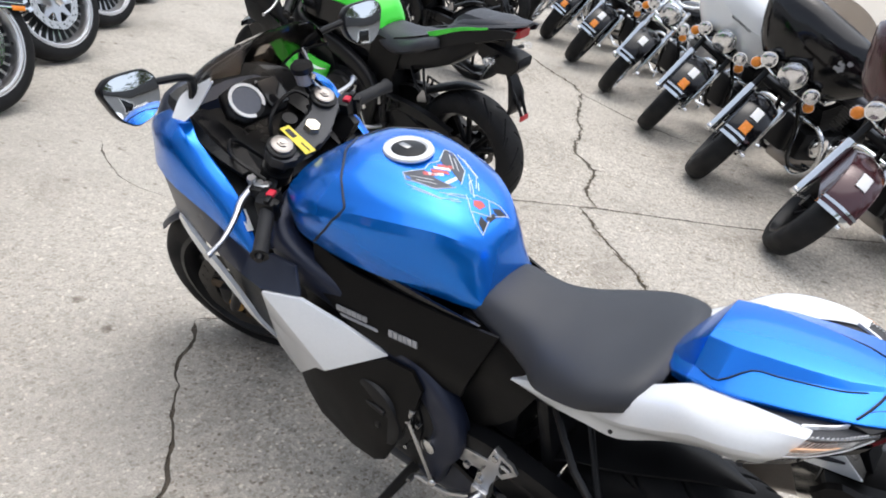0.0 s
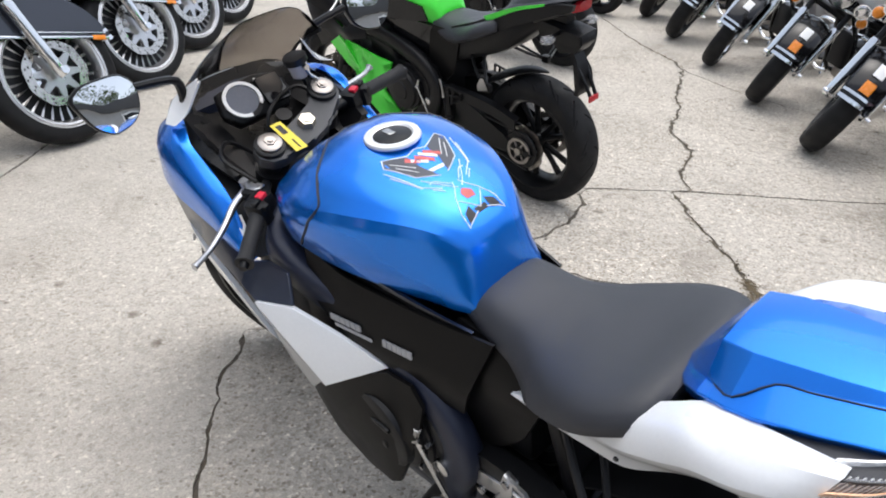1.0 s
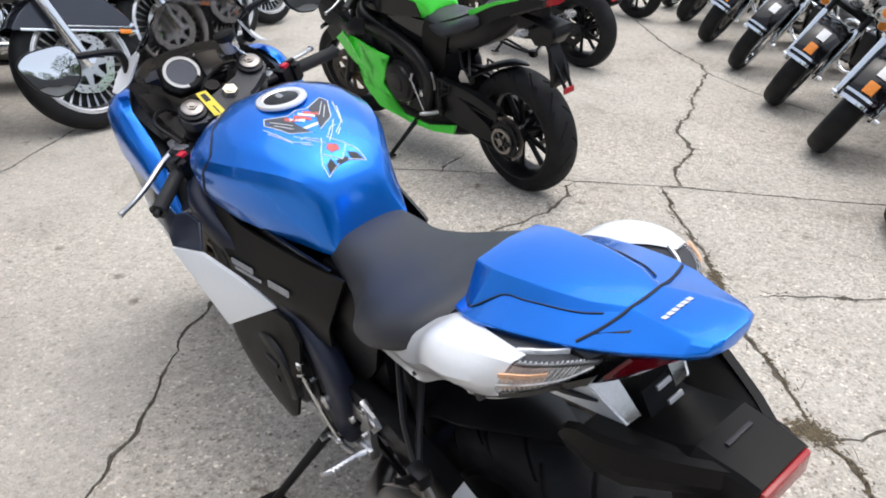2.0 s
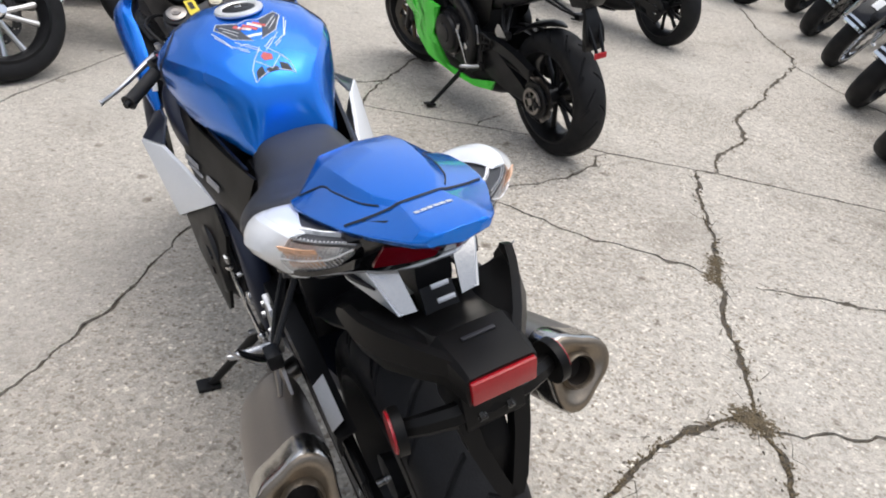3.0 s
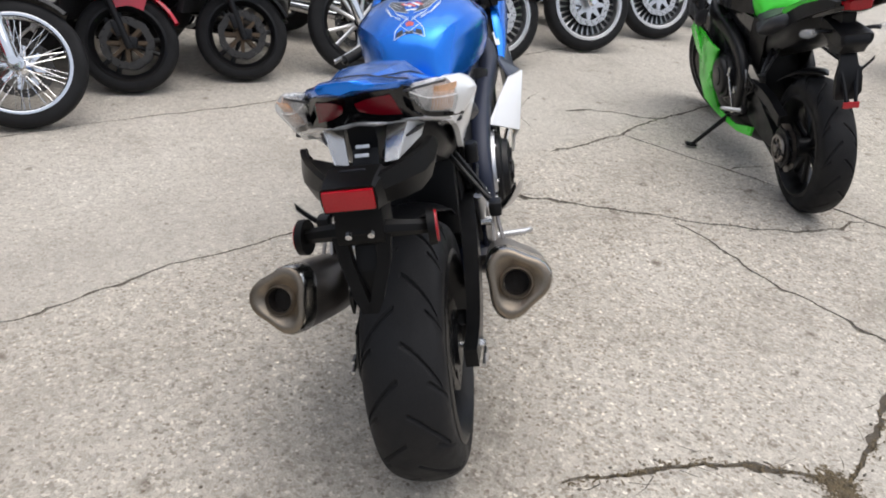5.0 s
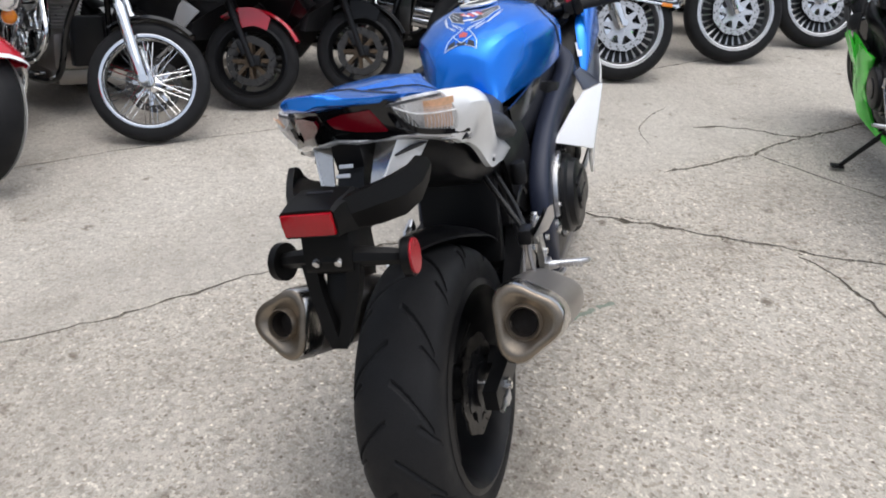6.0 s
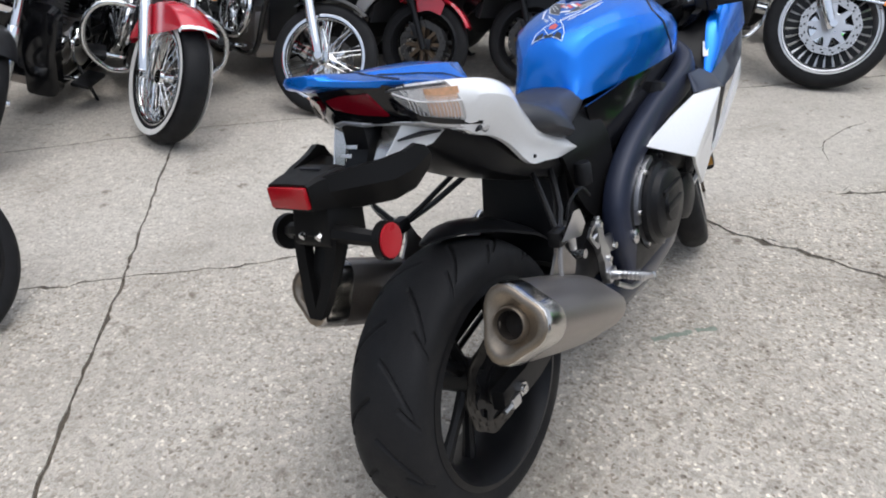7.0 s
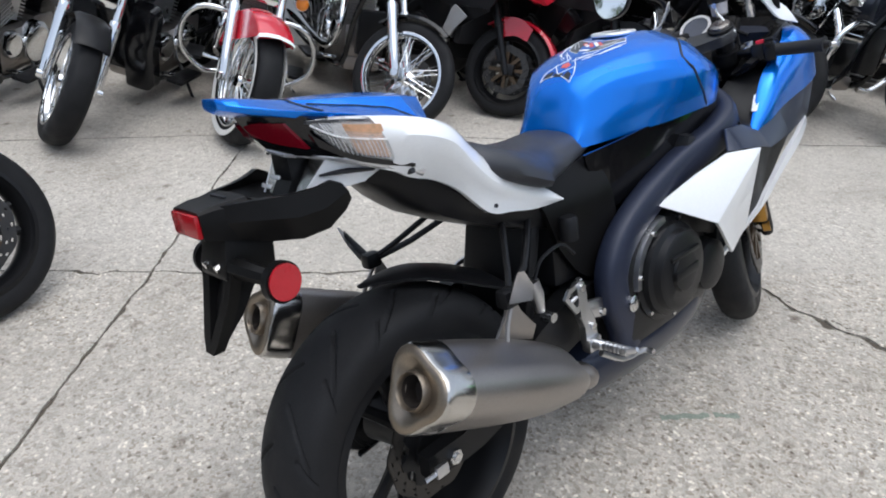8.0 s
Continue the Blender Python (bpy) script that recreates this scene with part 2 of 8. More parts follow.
LEAF = mat("tree_leaves", (0.055, 0.085, 0.030), 0.6, 0.0, 0.0, 0.4, 3, 0.0, 20)
FARWALL = mat("weathered_grey_siding", (0.30, 0.31, 0.32), 0.7, 0.0, 0.0, 0.15, 3, 0.5, 60)
FASCIA = mat("dark_metal_fascia", (0.05, 0.052, 0.056), 0.5, 0.2, 0.0, 0.15, 4, 0.2, 80)
MORTAR = mat("painted_mortar", (0.50, 0.51, 0.52), 0.8, 0.0, 0.0, 0.12, 8, 0.6, 150)


# ---- building helpers ----
def part(name, bm, material, parent, label="", sharp=38):
    me = bpy.data.meshes.new(name)
    bmesh.ops.recalc_face_normals(bm, faces=bm.faces[:])
    bm.to_mesh(me)
    bm.free()
    me.polygons.foreach_set("use_smooth", [True] * len(me.polygons))
    me.set_sharp_from_angle(angle=radians(sharp))
    me.materials.append(material)
    ob = new(name, me)
    if parent:
        ob.parent = parent
    return tagged(ob, label=label)


def thing(name, m, label, category, group="", kind=""):
    ob = new(name)
    ob.empty_display_size = 0.1
    ob.matrix_basis = m
    return tagged(ob, label, category, group, kind)


def spline(pts, k):
    """Catmull-Rom through points, k steps a span."""
    p = [Vector(q) for q in pts]
    if k <= 1 or len(p) < 3:
        return p
    out = []
    for i in range(len(p) - 1):
        a = p[i - 1] if i else p[0] * 2 - p[1]
        d = p[i + 2] if i + 2 < len(p) else p[-1] * 2 - p[-2]
        b, c = p[i], p[i + 1]
        for j in range(k):
            t = j / k
            out.append(0.5 * (2 * b + (c - a) * t + (2 * a - 5 * b + 4 * c - d) * t * t + (3 * b - a - 3 * c + d) * t ** 3))
    out.append(p[-1])
    return out


def grid(bm, rows, wrap=False):
    vs = [[bm.verts.new(q) for q in r] for r in rows]
    for i in range(len(vs) - 1):
        n = len(vs[i])
        for j in range(n if wrap else n - 1):
            k = (j + 1) % n
            bm.faces.new((vs[i][j], vs[i][k], vs[i + 1][k], vs[i + 1][j]))
    return vs


def loft(rings, k=3, caps=True):
    """A closed body through rings of equally many points, smoothed along its length."""
    cols = [spline([r[j] for r in rings], k) for j in range(len(rings[0]))]
    rows = [[c[i] for c in cols] for i in range(len(cols[0]))]
    bm = bmesh.new()
    vs = grid(bm, rows, True)
    if caps:
        bm.faces.new(vs[0])
        bm.faces.new(vs[-1])
    return bm


def ring(x, half, n=20, hard=False):
    """A section across the bike at x: half is a list of (y, z) from top centre down the left side to bottom centre; hard keeps its corners."""
    k = max(1, n // (2 * (len(half) - 1)))
    if hard:
        p = [Vector((y, z, 0)) for y, z in half]
        h = [q.lerp(r, i / k) for q, r in zip(p, p[1:]) for i in range(k)] + [p[-1]]
    else:
        h = spline([(y, z, 0) for y, z in half], k)
    left = [Vector((x, q[0], q[1])) for q in h]
    return left + [Vector((x, -q[1], q[2])) for q in reversed(left[1:-1])]


def tube(pts, r, n=10, k=4, caps=True):
    """A round bar along a path; r is one radius or one for each point."""
    p = spline(pts, k)
    m = len(p)
    rs = [r] * m if not isinstance(r, (list, tuple)) else [v.x for v in spline([(q, 0, 0) for q in r], k)]
    bm = bmesh.new()
    up, rows = None, []
    for i, q in enumerate(p):
        d = (p[min(i + 1, m - 1)] - p[max(i - 1, 0)]).normalized()
        if up is None:
            up = d.orthogonal()
        up = (up - d * up.dot(d)).normalized()
        w = d.cross(up)
        rows.append([q + (up * math.cos(a) + w * math.sin(a)) * rs[i] for a in (2 * math.pi * j / n for j in range(n))])
    vs = grid(bm, rows, True)
    if caps:
        bm.faces.new(vs[0])
        bm.faces.new(vs[-1])
    return bm


def lathe(profile, n=48, m=None, a0=0.0, a1=360.0):
    """Turns (radius, offset) pairs about the y axis; part turns from a0 to a1 are open at their ends."""
    bm = bmesh.new()
    full = a1 - a0 >= 360
    c = n if full else n + 1
    rows = []
    for j in range(c):
        a = radians(a0 + (a1 - a0) * j / n)
        rows.append([Vector((r * math.cos(a), y, r * math.sin(a))) for r, y in profile])
    if full:
        rows.append(rows[0])
    grid(bm, rows)
    bmesh.ops.remove_doubles(bm, verts=bm.verts[:], dist=1e-5)
    if m:
        bm.transform(m)
    return bm


def block(cx, cy, cz, sx, sy, sz, bevel=0.006, m=None, taper=1.0):
    """A block with rounded edges; taper narrows its top."""
    bm = bmesh.new()
    bmesh.ops.create_cube(bm, size=1)
    for v in bm.verts:
        f = taper if v.co.z > 0 else 1
        v.co = Vector((cx + v.co.x * sx * f, cy + v.co.y * sy * f, cz + v.co.z * sz))
    if bevel:
        bmesh.ops.bevel(bm, geom=bm.edges[:], offset=min(bevel, 0.45 * min(sx, sy, sz)), segments=2, affect='EDGES', profile=0.6)
    if m:
        bm.transform(m)
    return bm


def slab(outline, y0, y1, bevel=0.004, m=None):
    """An (x, z) outline given depth in y, edges rounded."""
    bm = bmesh.new()
    a = [bm.verts.new((x, y0, z)) for x, z in outline]
    b = [bm.verts.new((x, y1, z)) for x, z in outline]
    bm.faces.new(a)
    bm.faces.new(b)
    for i in range(len(a)):
        j = (i + 1) % len(a)
        bm.faces.new((a[i], a[j], b[j], b[i]))
    if bevel:
        bmesh.ops.bevel(bm, geom=bm.edges[:], offset=bevel, segments=2, affect='EDGES', profile=0.6)
    if m:
        bm.transform(m)
    return bm


def sheet(top, low, side, out, th=0.006, n=18, k=8):
    """A curved panel between two (x, z) edges on one side of the bike; out(x, z) gives its distance from the middle."""
    def even(e):
        p = spline([(x, z, 0) for x, z in e], 8)
        d = [0]
        for i in range(1, len(p)):
            d.append(d[-1] + (p[i] - p[i - 1]).length)
        r = []
        for i in range(n + 1):
            s = d[-1] * i / n
            j = max(q for q in range(len(d)) if d[q] <= s + 1e-9)
            j = min(j, len(p) - 2)
            f = (s - d[j]) / max(1e-9, d[j + 1] - d[j])
            r.append(p[j].lerp(p[j + 1], f))
        return r
    ta, lo = even(top), even(low)
    outer, inner = [], []
    for i in range(n + 1):
        ro, ri = [], []
        for j in range(k + 1):
            q = ta[i].lerp(lo[i], j / k)
            y = out(q.x, q.y)
            ro.append(Vector((q.x, side * y, q.y)))
            ri.append(Vector((q.x, side * (y - th), q.y)))
        outer.append(ro)
        inner.append(ri)
    bm = bmesh.new()
    a, b = grid(bm, outer), grid(bm, inner)
    for i in range(n):
        for j in (0, k):
            bm.faces.new((a[i][j], a[i + 1][j], b[i + 1][j], b[i][j]))
    for j in range(k):
        for i in (0, n):
            bm.faces.new((a[i][j], a[i][j + 1], b[i][j + 1], b[i][j]))
    bmesh.ops.remove_doubles(bm, verts=bm.verts[:], dist=1e-5)
    return bm


def frame_plate(outer, inner, y0, y1):
    """A flat plate of (x, z) outline with one cut-out of as many corners."""
    bm = bmesh.new()
    lay = [[[bm.verts.new((x, y, z)) for x, z in o] for o in (outer, inner)] for y in (y0, y1)]
    n = len(outer)
    for i in range(n):
        j = (i + 1) % n
        for k in (0, 1):
            bm.faces.new((lay[k][0][i], lay[k][0][j], lay[k][1][j], lay[k][1][i]))
            bm.faces.new((lay[0][k][i], lay[0][k][j], lay[1][k][j], lay[1][k][i]))
    return bm


def skin(outline, s, out, th=0.008):
    """A panel with a free (x, z) outline that follows out(x, z), on one side of the bike."""
    bm = slab(outline, 0.0, 1.0, 0.0)
    bmesh.ops.triangulate(bm, faces=bm.faces[:])
    bmesh.ops.subdivide_edges(bm, edges=bm.edges[:], cuts=2, use_grid_fill=True)
    for v in bm.verts:
        v.co.y = s * (out(v.co.x, v.co.z) - th * v.co.y)
    return bm


def ball(c, r, n=16):
    bm = bmesh.new()
    bmesh.ops.create_uvsphere(bm, u_segments=n, v_segments=n // 2 + 2, radius=1)
    r = r if isinstance(r, tuple) else (r, r, r)
    for v in bm.verts:
        v.co = Vector((c[0] + v.co.x * r[0], c[1] + v.co.y * r[1], c[2] + v.co.z * r[2]))
    return bm


def join(*bms):
    me = bpy.data.meshes.new("tmp")
    out = bmesh.new()
    for b in bms:
        b.to_mesh(me)
        out.from_mesh(me)
        b.free()
    bpy.data.meshes.remove(me)
    return out


def disc(c, axis, r, h, n=24, r2=None):
    """A short round piece centred at c, along axis."""
    d = Vector(axis).normalized()
    q = Vector(c)
    return tube([q - d * h / 2, q + d * h / 2], [r, r if r2 is None else r2], n, 1)


# ---- wheels ----
def tyre_profile(R, W, rim, n=14):
    """Crown of a round tyre from one bead to the other."""
    pr = []
    for i in range(n + 1):
        a = math.pi * i / n
        y = -W / 2 * math.cos(a)
        r = rim + (R - rim) * (math.sin(a) ** 0.62)
        pr.append((r, y * (0.82 + 0.18 * math.sin(a))))
    return [(rim - 0.012, -W * 0.36)] + pr + [(rim - 0.012, W * 0.36)]


def treaded(R, W, rim):
    """A sport tyre with cut grooves that sweep from shoulder to crown."""
    nc, nw = 660, 84
    pr = tyre_profile(R, W, rim, nw)
    rows = []
    for j in range(nc):
        a = 2 * math.pi * j / nc
        row = []
        for i, (r, y) in enumerate(pr):
            v = 2 * (i - 1) / nw - 1
            d = 0.0
            if abs(v) < 0.80 and 0 < i < len(pr) - 1:
                for side in (-1, 1):
                    w = v * side
                    if -0.06 < w < 0.78:
                        ph = (a / (2 * math.pi) * 13 + (0.5 if side > 0 else 0.0)) % 1.0
                        pitch = 2 * math.pi * R / 13
                        g1 = abs((ph - 0.10 - 1.25 * max(w, 0.0) ** 1.25 + 0.5) % 1.0 - 0.5) * pitch
                        g2 = abs((ph - 0.62 - 0.80 * (w - 0.30) + 0.5) % 1.0 - 0.5) * pitch
                        if 0.03 < w < 0.60:
                            d = max(d, 0.006 * max(0.0, 1 - (g1 / 0.0060) ** 4))
                        if 0.36 < w < 0.74:
                            d = max(d, 0.006 * max(0.0, 1 - (g2 / 0.0055) ** 4))
            row.append(Vector(((r - d) * math.cos(a), y, (r - d) * math.sin(a))))
        rows.append(row)
    bm = bmesh.new()
    vs = [[bm.verts.new(q) for q in r] for r in rows]
    for i in range(nc):
        k = (i + 1) % nc
        for j in range(len(pr) - 1):
            bm.faces.new((vs[i][j], vs[i][j + 1], vs[k][j + 1], vs[k][j]))
    return bm


def rim_bm(rim, W, m):
    w = W * 0.42
    return lathe([(rim + 0.010, -w), (rim - 0.004, -w - 0.004), (rim - 0.012, -w + 0.008), (rim - 0.03, -w * 0.5), (rim - 0.034, 0), (rim - 0.03, w * 0.5),
                  (rim - 0.012, w - 0.008), (rim - 0.004, w + 0.004), (rim + 0.010, w)], 64, m)


def cast_wheel(parent, m, R, W, rim, spokes=3, material=None, tread=False, disc_r=0.0, discs=(), hub=0.045, twin=True, disc_mat=None, carrier=None, spoke_mat=None):
    """A cast wheel as parts: tyre, rim, hub, spokes, brake discs with carriers."""
    material = material or SATIN
    wheel = part("wheel", rim_bm(rim, W, None), material, parent, "cast wheel rim with black tyre")
    wheel.matrix_basis = m
    part("tyre", treaded(R, W, rim) if tread else lathe(tyre_profile(R, W, rim), 72), RUBBER, wheel, "black grooved rubber tyre" if tread else "")
    part("hub", lathe([(0.008, -W * 0.42), (hub, -W * 0.42), (hub * 0.85, -W * 0.2), (hub * 0.8, 0), (hub * 0.85, W * 0.2), (hub, W * 0.42), (0.008, W * 0.42)], 24), material, wheel)
    n = spokes
    for i in range(n):
        for s in ((-1, 1) if twin else (0,)):
            a = 2 * math.pi * i / n + s * 0.13
            b = 2 * math.pi * i / n + s * 0.24
            p0 = Vector((math.cos(a) * hub * 0.7, 0, math.sin(a) * hub * 0.7))
            p1 = Vector((math.cos(b) * (rim - 0.026), 0, math.sin(b) * (rim - 0.026)))
            part("spoke", tube([p0, p0.lerp(p1, 0.5), p1], [0.018, 0.013, 0.017], 8, 3), spoke_mat or material, wheel)
    for y in discs:
        brake_disc(wheel, y, disc_r, hub, disc_mat, carrier)
    part("axle_nut", join(disc((0, W * 0.5 + 0.03, 0), (0, 1, 0), 0.016, 0.02, 6), disc((0, -W * 0.5 - 0.03, 0), (0, 1, 0), 0.016, 0.02, 6), disc((0, 0, 0), (0, 1, 0), 0.009, W + 0.09, 12)), BOLT, wheel)
    return wheel


def brake_disc(wheel, y, r, hub=0.045, material=None, carrier=None):
    bm = bmesh.new()
    n, inner = 72, r * 0.72
    rows = []
    for k in range(7):
        q = inner + (r - inner) * k / 6
        rows.append([(q + (0.003 * math.sin(9 * 2 * math.pi * j / n) if k in (0, 6) else 0), 2 * math.pi * j / n) for j in range(n)])
    for side in (-0.0025, 0.0025):
        vs = [[bm.verts.new((q * math.cos(a), y + side, q * math.sin(a))) for q, a in row] for row in rows]
        for k in range(6):
            for j in range(n):
                if k in (1, 2, 3, 4) and (j * 2 + k * 3) % 8 == 0:
                    continue                                  # drilled holes
                j2 = (j + 1) % n
                bm.faces.new((vs[k][j], vs[k][j2], vs[k + 1][j2], vs[k + 1][j]))
    part("brake_disc", bm, material or BRAKE, wheel, "drilled steel brake disc")
    star = []
    for i in range(32):
        a = 2 * math.pi * i / 32
        q = inner + 0.004 if i % 4 in (0, 1) else hub * 1.3
        star.append((q * math.cos(a), q * math.sin(a)))
    part("disc_carrier", slab(star, y - 0.005, y + 0.005, 0.0), carrier or SATIN, wheel)
from mathutils.bvhtree import BVHTree



# ---- angular tail of the blue motorcycle ----
def shell(rows, s, th, k=3, across=1, back=(0.0, -1.0, 0.0)):
    """A panel through rows of points on one side (s) of the bike, th thick towards back."""
    rows = [spline(r, across) for r in rows]
    cols = [spline([r[j] for r in rows], k) for j in range(len(rows[0]))]
    out = [[Vector((c[i].x, s * c[i].y, c[i].z)) for c in cols] for i in range(len(cols[0]))]
    d = Vector((back[0], s * back[1], back[2])) * th
    bm = bmesh.new()
    a, b = grid(bm, out), grid(bm, [[q + d for q in r] for r in out])
    n, m = len(out), len(out[0])
    for i in range(n - 1):
        for j in (0, m - 1):
            bm.faces.new((a[i][j], a[i + 1][j], b[i + 1][j], b[i][j]))
    for j in range(m - 1):
        for i in (0, n - 1):
            bm.faces.new((a[i][j], a[i][j + 1], b[i][j + 1], b[i][j]))
    return bm


def facets(pts, faces, s, th, bevel=0.003):
    """A panel of flat faces with crisp creases on one side of the bike, th thick inwards."""
    bm = bmesh.new()
    a = [bm.verts.new((x, s * y, z)) for x, y, z in pts]
    b = [bm.verts.new((x, s * (y - th), z)) for x, y, z in pts]
    count = {}
    for f in faces:
        bm.faces.new([a[i] for i in f])
        bm.faces.new([b[i] for i in reversed(f)])
        for i, j in zip(f, f[1:] + f[:1]):
            count.setdefault(frozenset((i, j)), []).append((i, j))
    for e in count.values():
        if len(e) == 1:
            i, j = e[0]
            bm.faces.new((a[i], b[i], b[j], a[j]))
    bmesh.ops.recalc_face_normals(bm, faces=bm.faces[:])
    bmesh.ops.bevel(bm, geom=bm.edges[:], offset=bevel, segments=2, affect='EDGES', profile=0.6)
    return bm


COWL = [(0.172, [(0, 0.897), (0.016, 0.897), (0.024, 0.894), (0.030, 0.891), (0.036, 0.884), (0, 0.875)]),
        (0.125, [(0, 0.952), (0.048, 0.950), (0.074, 0.932), (0.090, 0.929), (0.113, 0.916), (0, 0.89)]),
        (0.068, [(0, 1.002), (0.060, 0.998), (0.080, 0.962), (0.096, 0.958), (0.120, 0.940), (0, 0.915)]),
        (0.000, [(0, 1.010), (0.070, 1.004), (0.086, 0.978), (0.098, 0.974), (0.119, 0.960), (0, 0.94)]),
        (-0.06, [(0, 1.014), (0.066, 1.008), (0.084, 0.991), (0.094, 0.988), (0.112, 0.976), (0, 0.955)]),
        (-0.112, [(0, 1.017), (0.058, 1.013), (0.078, 1.003), (0.087, 1.000), (0.101, 0.991), (0, 0.97)]),
        (-0.165, [(0, 1.021), (0.046, 1.019), (0.066, 1.012), (0.073, 1.010), (0.084, 1.003), (0, 0.985)]),
        (-0.215, [(0, 1.026), (0.032, 1.025), (0.047, 1.020), (0.053, 1.018), (0.060, 1.012), (0, 1.0)]),
        (-0.246, [(0, 1.029), (0.014, 1.028), (0.022, 1.026), (0.025, 1.024), (0.028, 1.020), (0, 1.013)])]
# stations of the single-seat cowl: x, then (y, z) of centre, pad edge, pad foot, outer edge, tucked edge
PAD_COWL = [(0.165, (0, 0.885), (0.018, 0.885), (0.030, 0.882), (0.046, 0.876), (0.044, 0.862)),
            (0.142, (0, 0.930), (0.040, 0.927), (0.056, 0.900), (0.078, 0.892), (0.072, 0.872)),
            (0.112, (0, 0.982), (0.058, 0.976), (0.083, 0.927), (0.106, 0.920), (0.100, 0.894)),
            (0.070, (0, 0.992), (0.064, 0.985), (0.110, 0.945), (0.123, 0.942), (0.117, 0.915)),
            (0.034, (0, 0.999), (0.062, 0.992), (0.078, 0.972), (0.126, 0.953), (0.120, 0.932)),
            (-0.030, (0, 1.008), (0.056, 1.003), (0.070, 0.989), (0.120, 0.972), (0.113, 0.955)),
            (-0.085, (0, 1.014), (0.045, 1.010), (0.057, 1.001), (0.110, 0.988), (0.103, 0.973)),
            (-0.122, (0, 1.017), (0.028, 1.015), (0.036, 1.010), (0.100, 0.997), (0.094, 0.984)),
            (-0.128, (0, 1.0165), (0.028, 1.0155), (0.036, 1.012), (0.098, 0.999), (0.092, 0.986)),
            (-0.175, (0, 1.027), (0.034, 1.026), (0.047, 1.022), (0.077, 1.010), (0.071, 1.000)),
            (-0.222, (0, 1.038), (0.034, 1.037), (0.044, 1.033), (0.056, 1.024), (0.051, 1.014)),
            (-0.240, (0, 1.040), (0.030, 1.039), (0.037, 1.036), (0.042, 1.030), (0.038, 1.021)),
            (-0.246, (0, 1.041), (0.018, 1.0405), (0.022, 1.038), (0.025, 1.033), (0.022, 1.024))]
FLANK = [[(0.402, 0.126, 0.710), (0.404, 0.129, 0.710), (0.405, 0.131, 0.708), (0.404, 0.130, 0.706), (0.401, 0.128, 0.705)],
         [(0.335, 0.118, 0.756), (0.335, 0.134, 0.755), (0.328, 0.145, 0.738), (0.322, 0.142, 0.726), (0.312, 0.137, 0.715)],
         [(0.26, 0.118, 0.802), (0.255, 0.138, 0.803), (0.248, 0.153, 0.778), (0.240, 0.147, 0.756), (0.236, 0.144, 0.733)],
         [(0.195, 0.122, 0.840), (0.19, 0.148, 0.838), (0.182, 0.167, 0.806), (0.172, 0.154, 0.782), (0.172, 0.147, 0.750)],
         [(0.135, 0.124, 0.890), (0.13, 0.162, 0.887), (0.116, 0.184, 0.858), (0.106, 0.168, 0.834), (0.100, 0.152, 0.814)],
         [(0.085, 0.124, 0.928), (0.078, 0.176, 0.934), (0.064, 0.200, 0.908), (0.055, 0.177, 0.872), (0.045, 0.154, 0.848)],
         [(0.02, 0.136, 0.950), (0.026, 0.180, 0.958), (0.015, 0.206, 0.932), (0.005, 0.181, 0.894), (-0.005, 0.158, 0.866)],
         [(-0.03, 0.146, 0.968), (-0.028, 0.172, 0.973), (-0.028, 0.196, 0.944), (-0.025, 0.177, 0.906), (-0.03, 0.156, 0.882)],
         [(-0.072, 0.150, 0.978), (-0.070, 0.160, 0.978), (-0.056, 0.175, 0.943), (-0.040, 0.165, 0.906), (-0.048, 0.145, 0.890)]]
LENS = [[(-0.073, 0.157, 0.979), (-0.056, 0.174, 0.943), (-0.040, 0.164, 0.906)],
        [(-0.105, 0.136, 0.984), (-0.085, 0.153, 0.949), (-0.068, 0.142, 0.914)],
        [(-0.128, 0.112, 0.987), (-0.115, 0.124, 0.959), (-0.098, 0.114, 0.929)],
        [(-0.142, 0.096, 0.988), (-0.140, 0.098, 0.980), (-0.132, 0.100, 0.966)]]


def pad_cowl():
    """The cowl's closed shell, flat faces between crisp lines."""
    bm = bmesh.new()
    rows = []
    for x, *h in PAD_COWL:
        half = [Vector((x, y, z)) for y, z in h]
        low = Vector((x, 0, h[4][1] - 0.006))
        rows.append(half + [low] + [Vector((q.x, -q.y, q.z)) for q in reversed(half[1:])])
    vs = grid(bm, rows, True)
    bm.faces.new(vs[0])
    bm.faces.new(vs[-1])
    bmesh.ops.recalc_face_normals(bm, faces=bm.faces[:])
    edges = [e for e in bm.edges if len(e.link_faces) == 2 and e.calc_face_angle(0) > radians(17)]
    bmesh.ops.bevel(bm, geom=edges, offset=0.0025, segments=2, affect='EDGES', profile=0.6)
    return bm


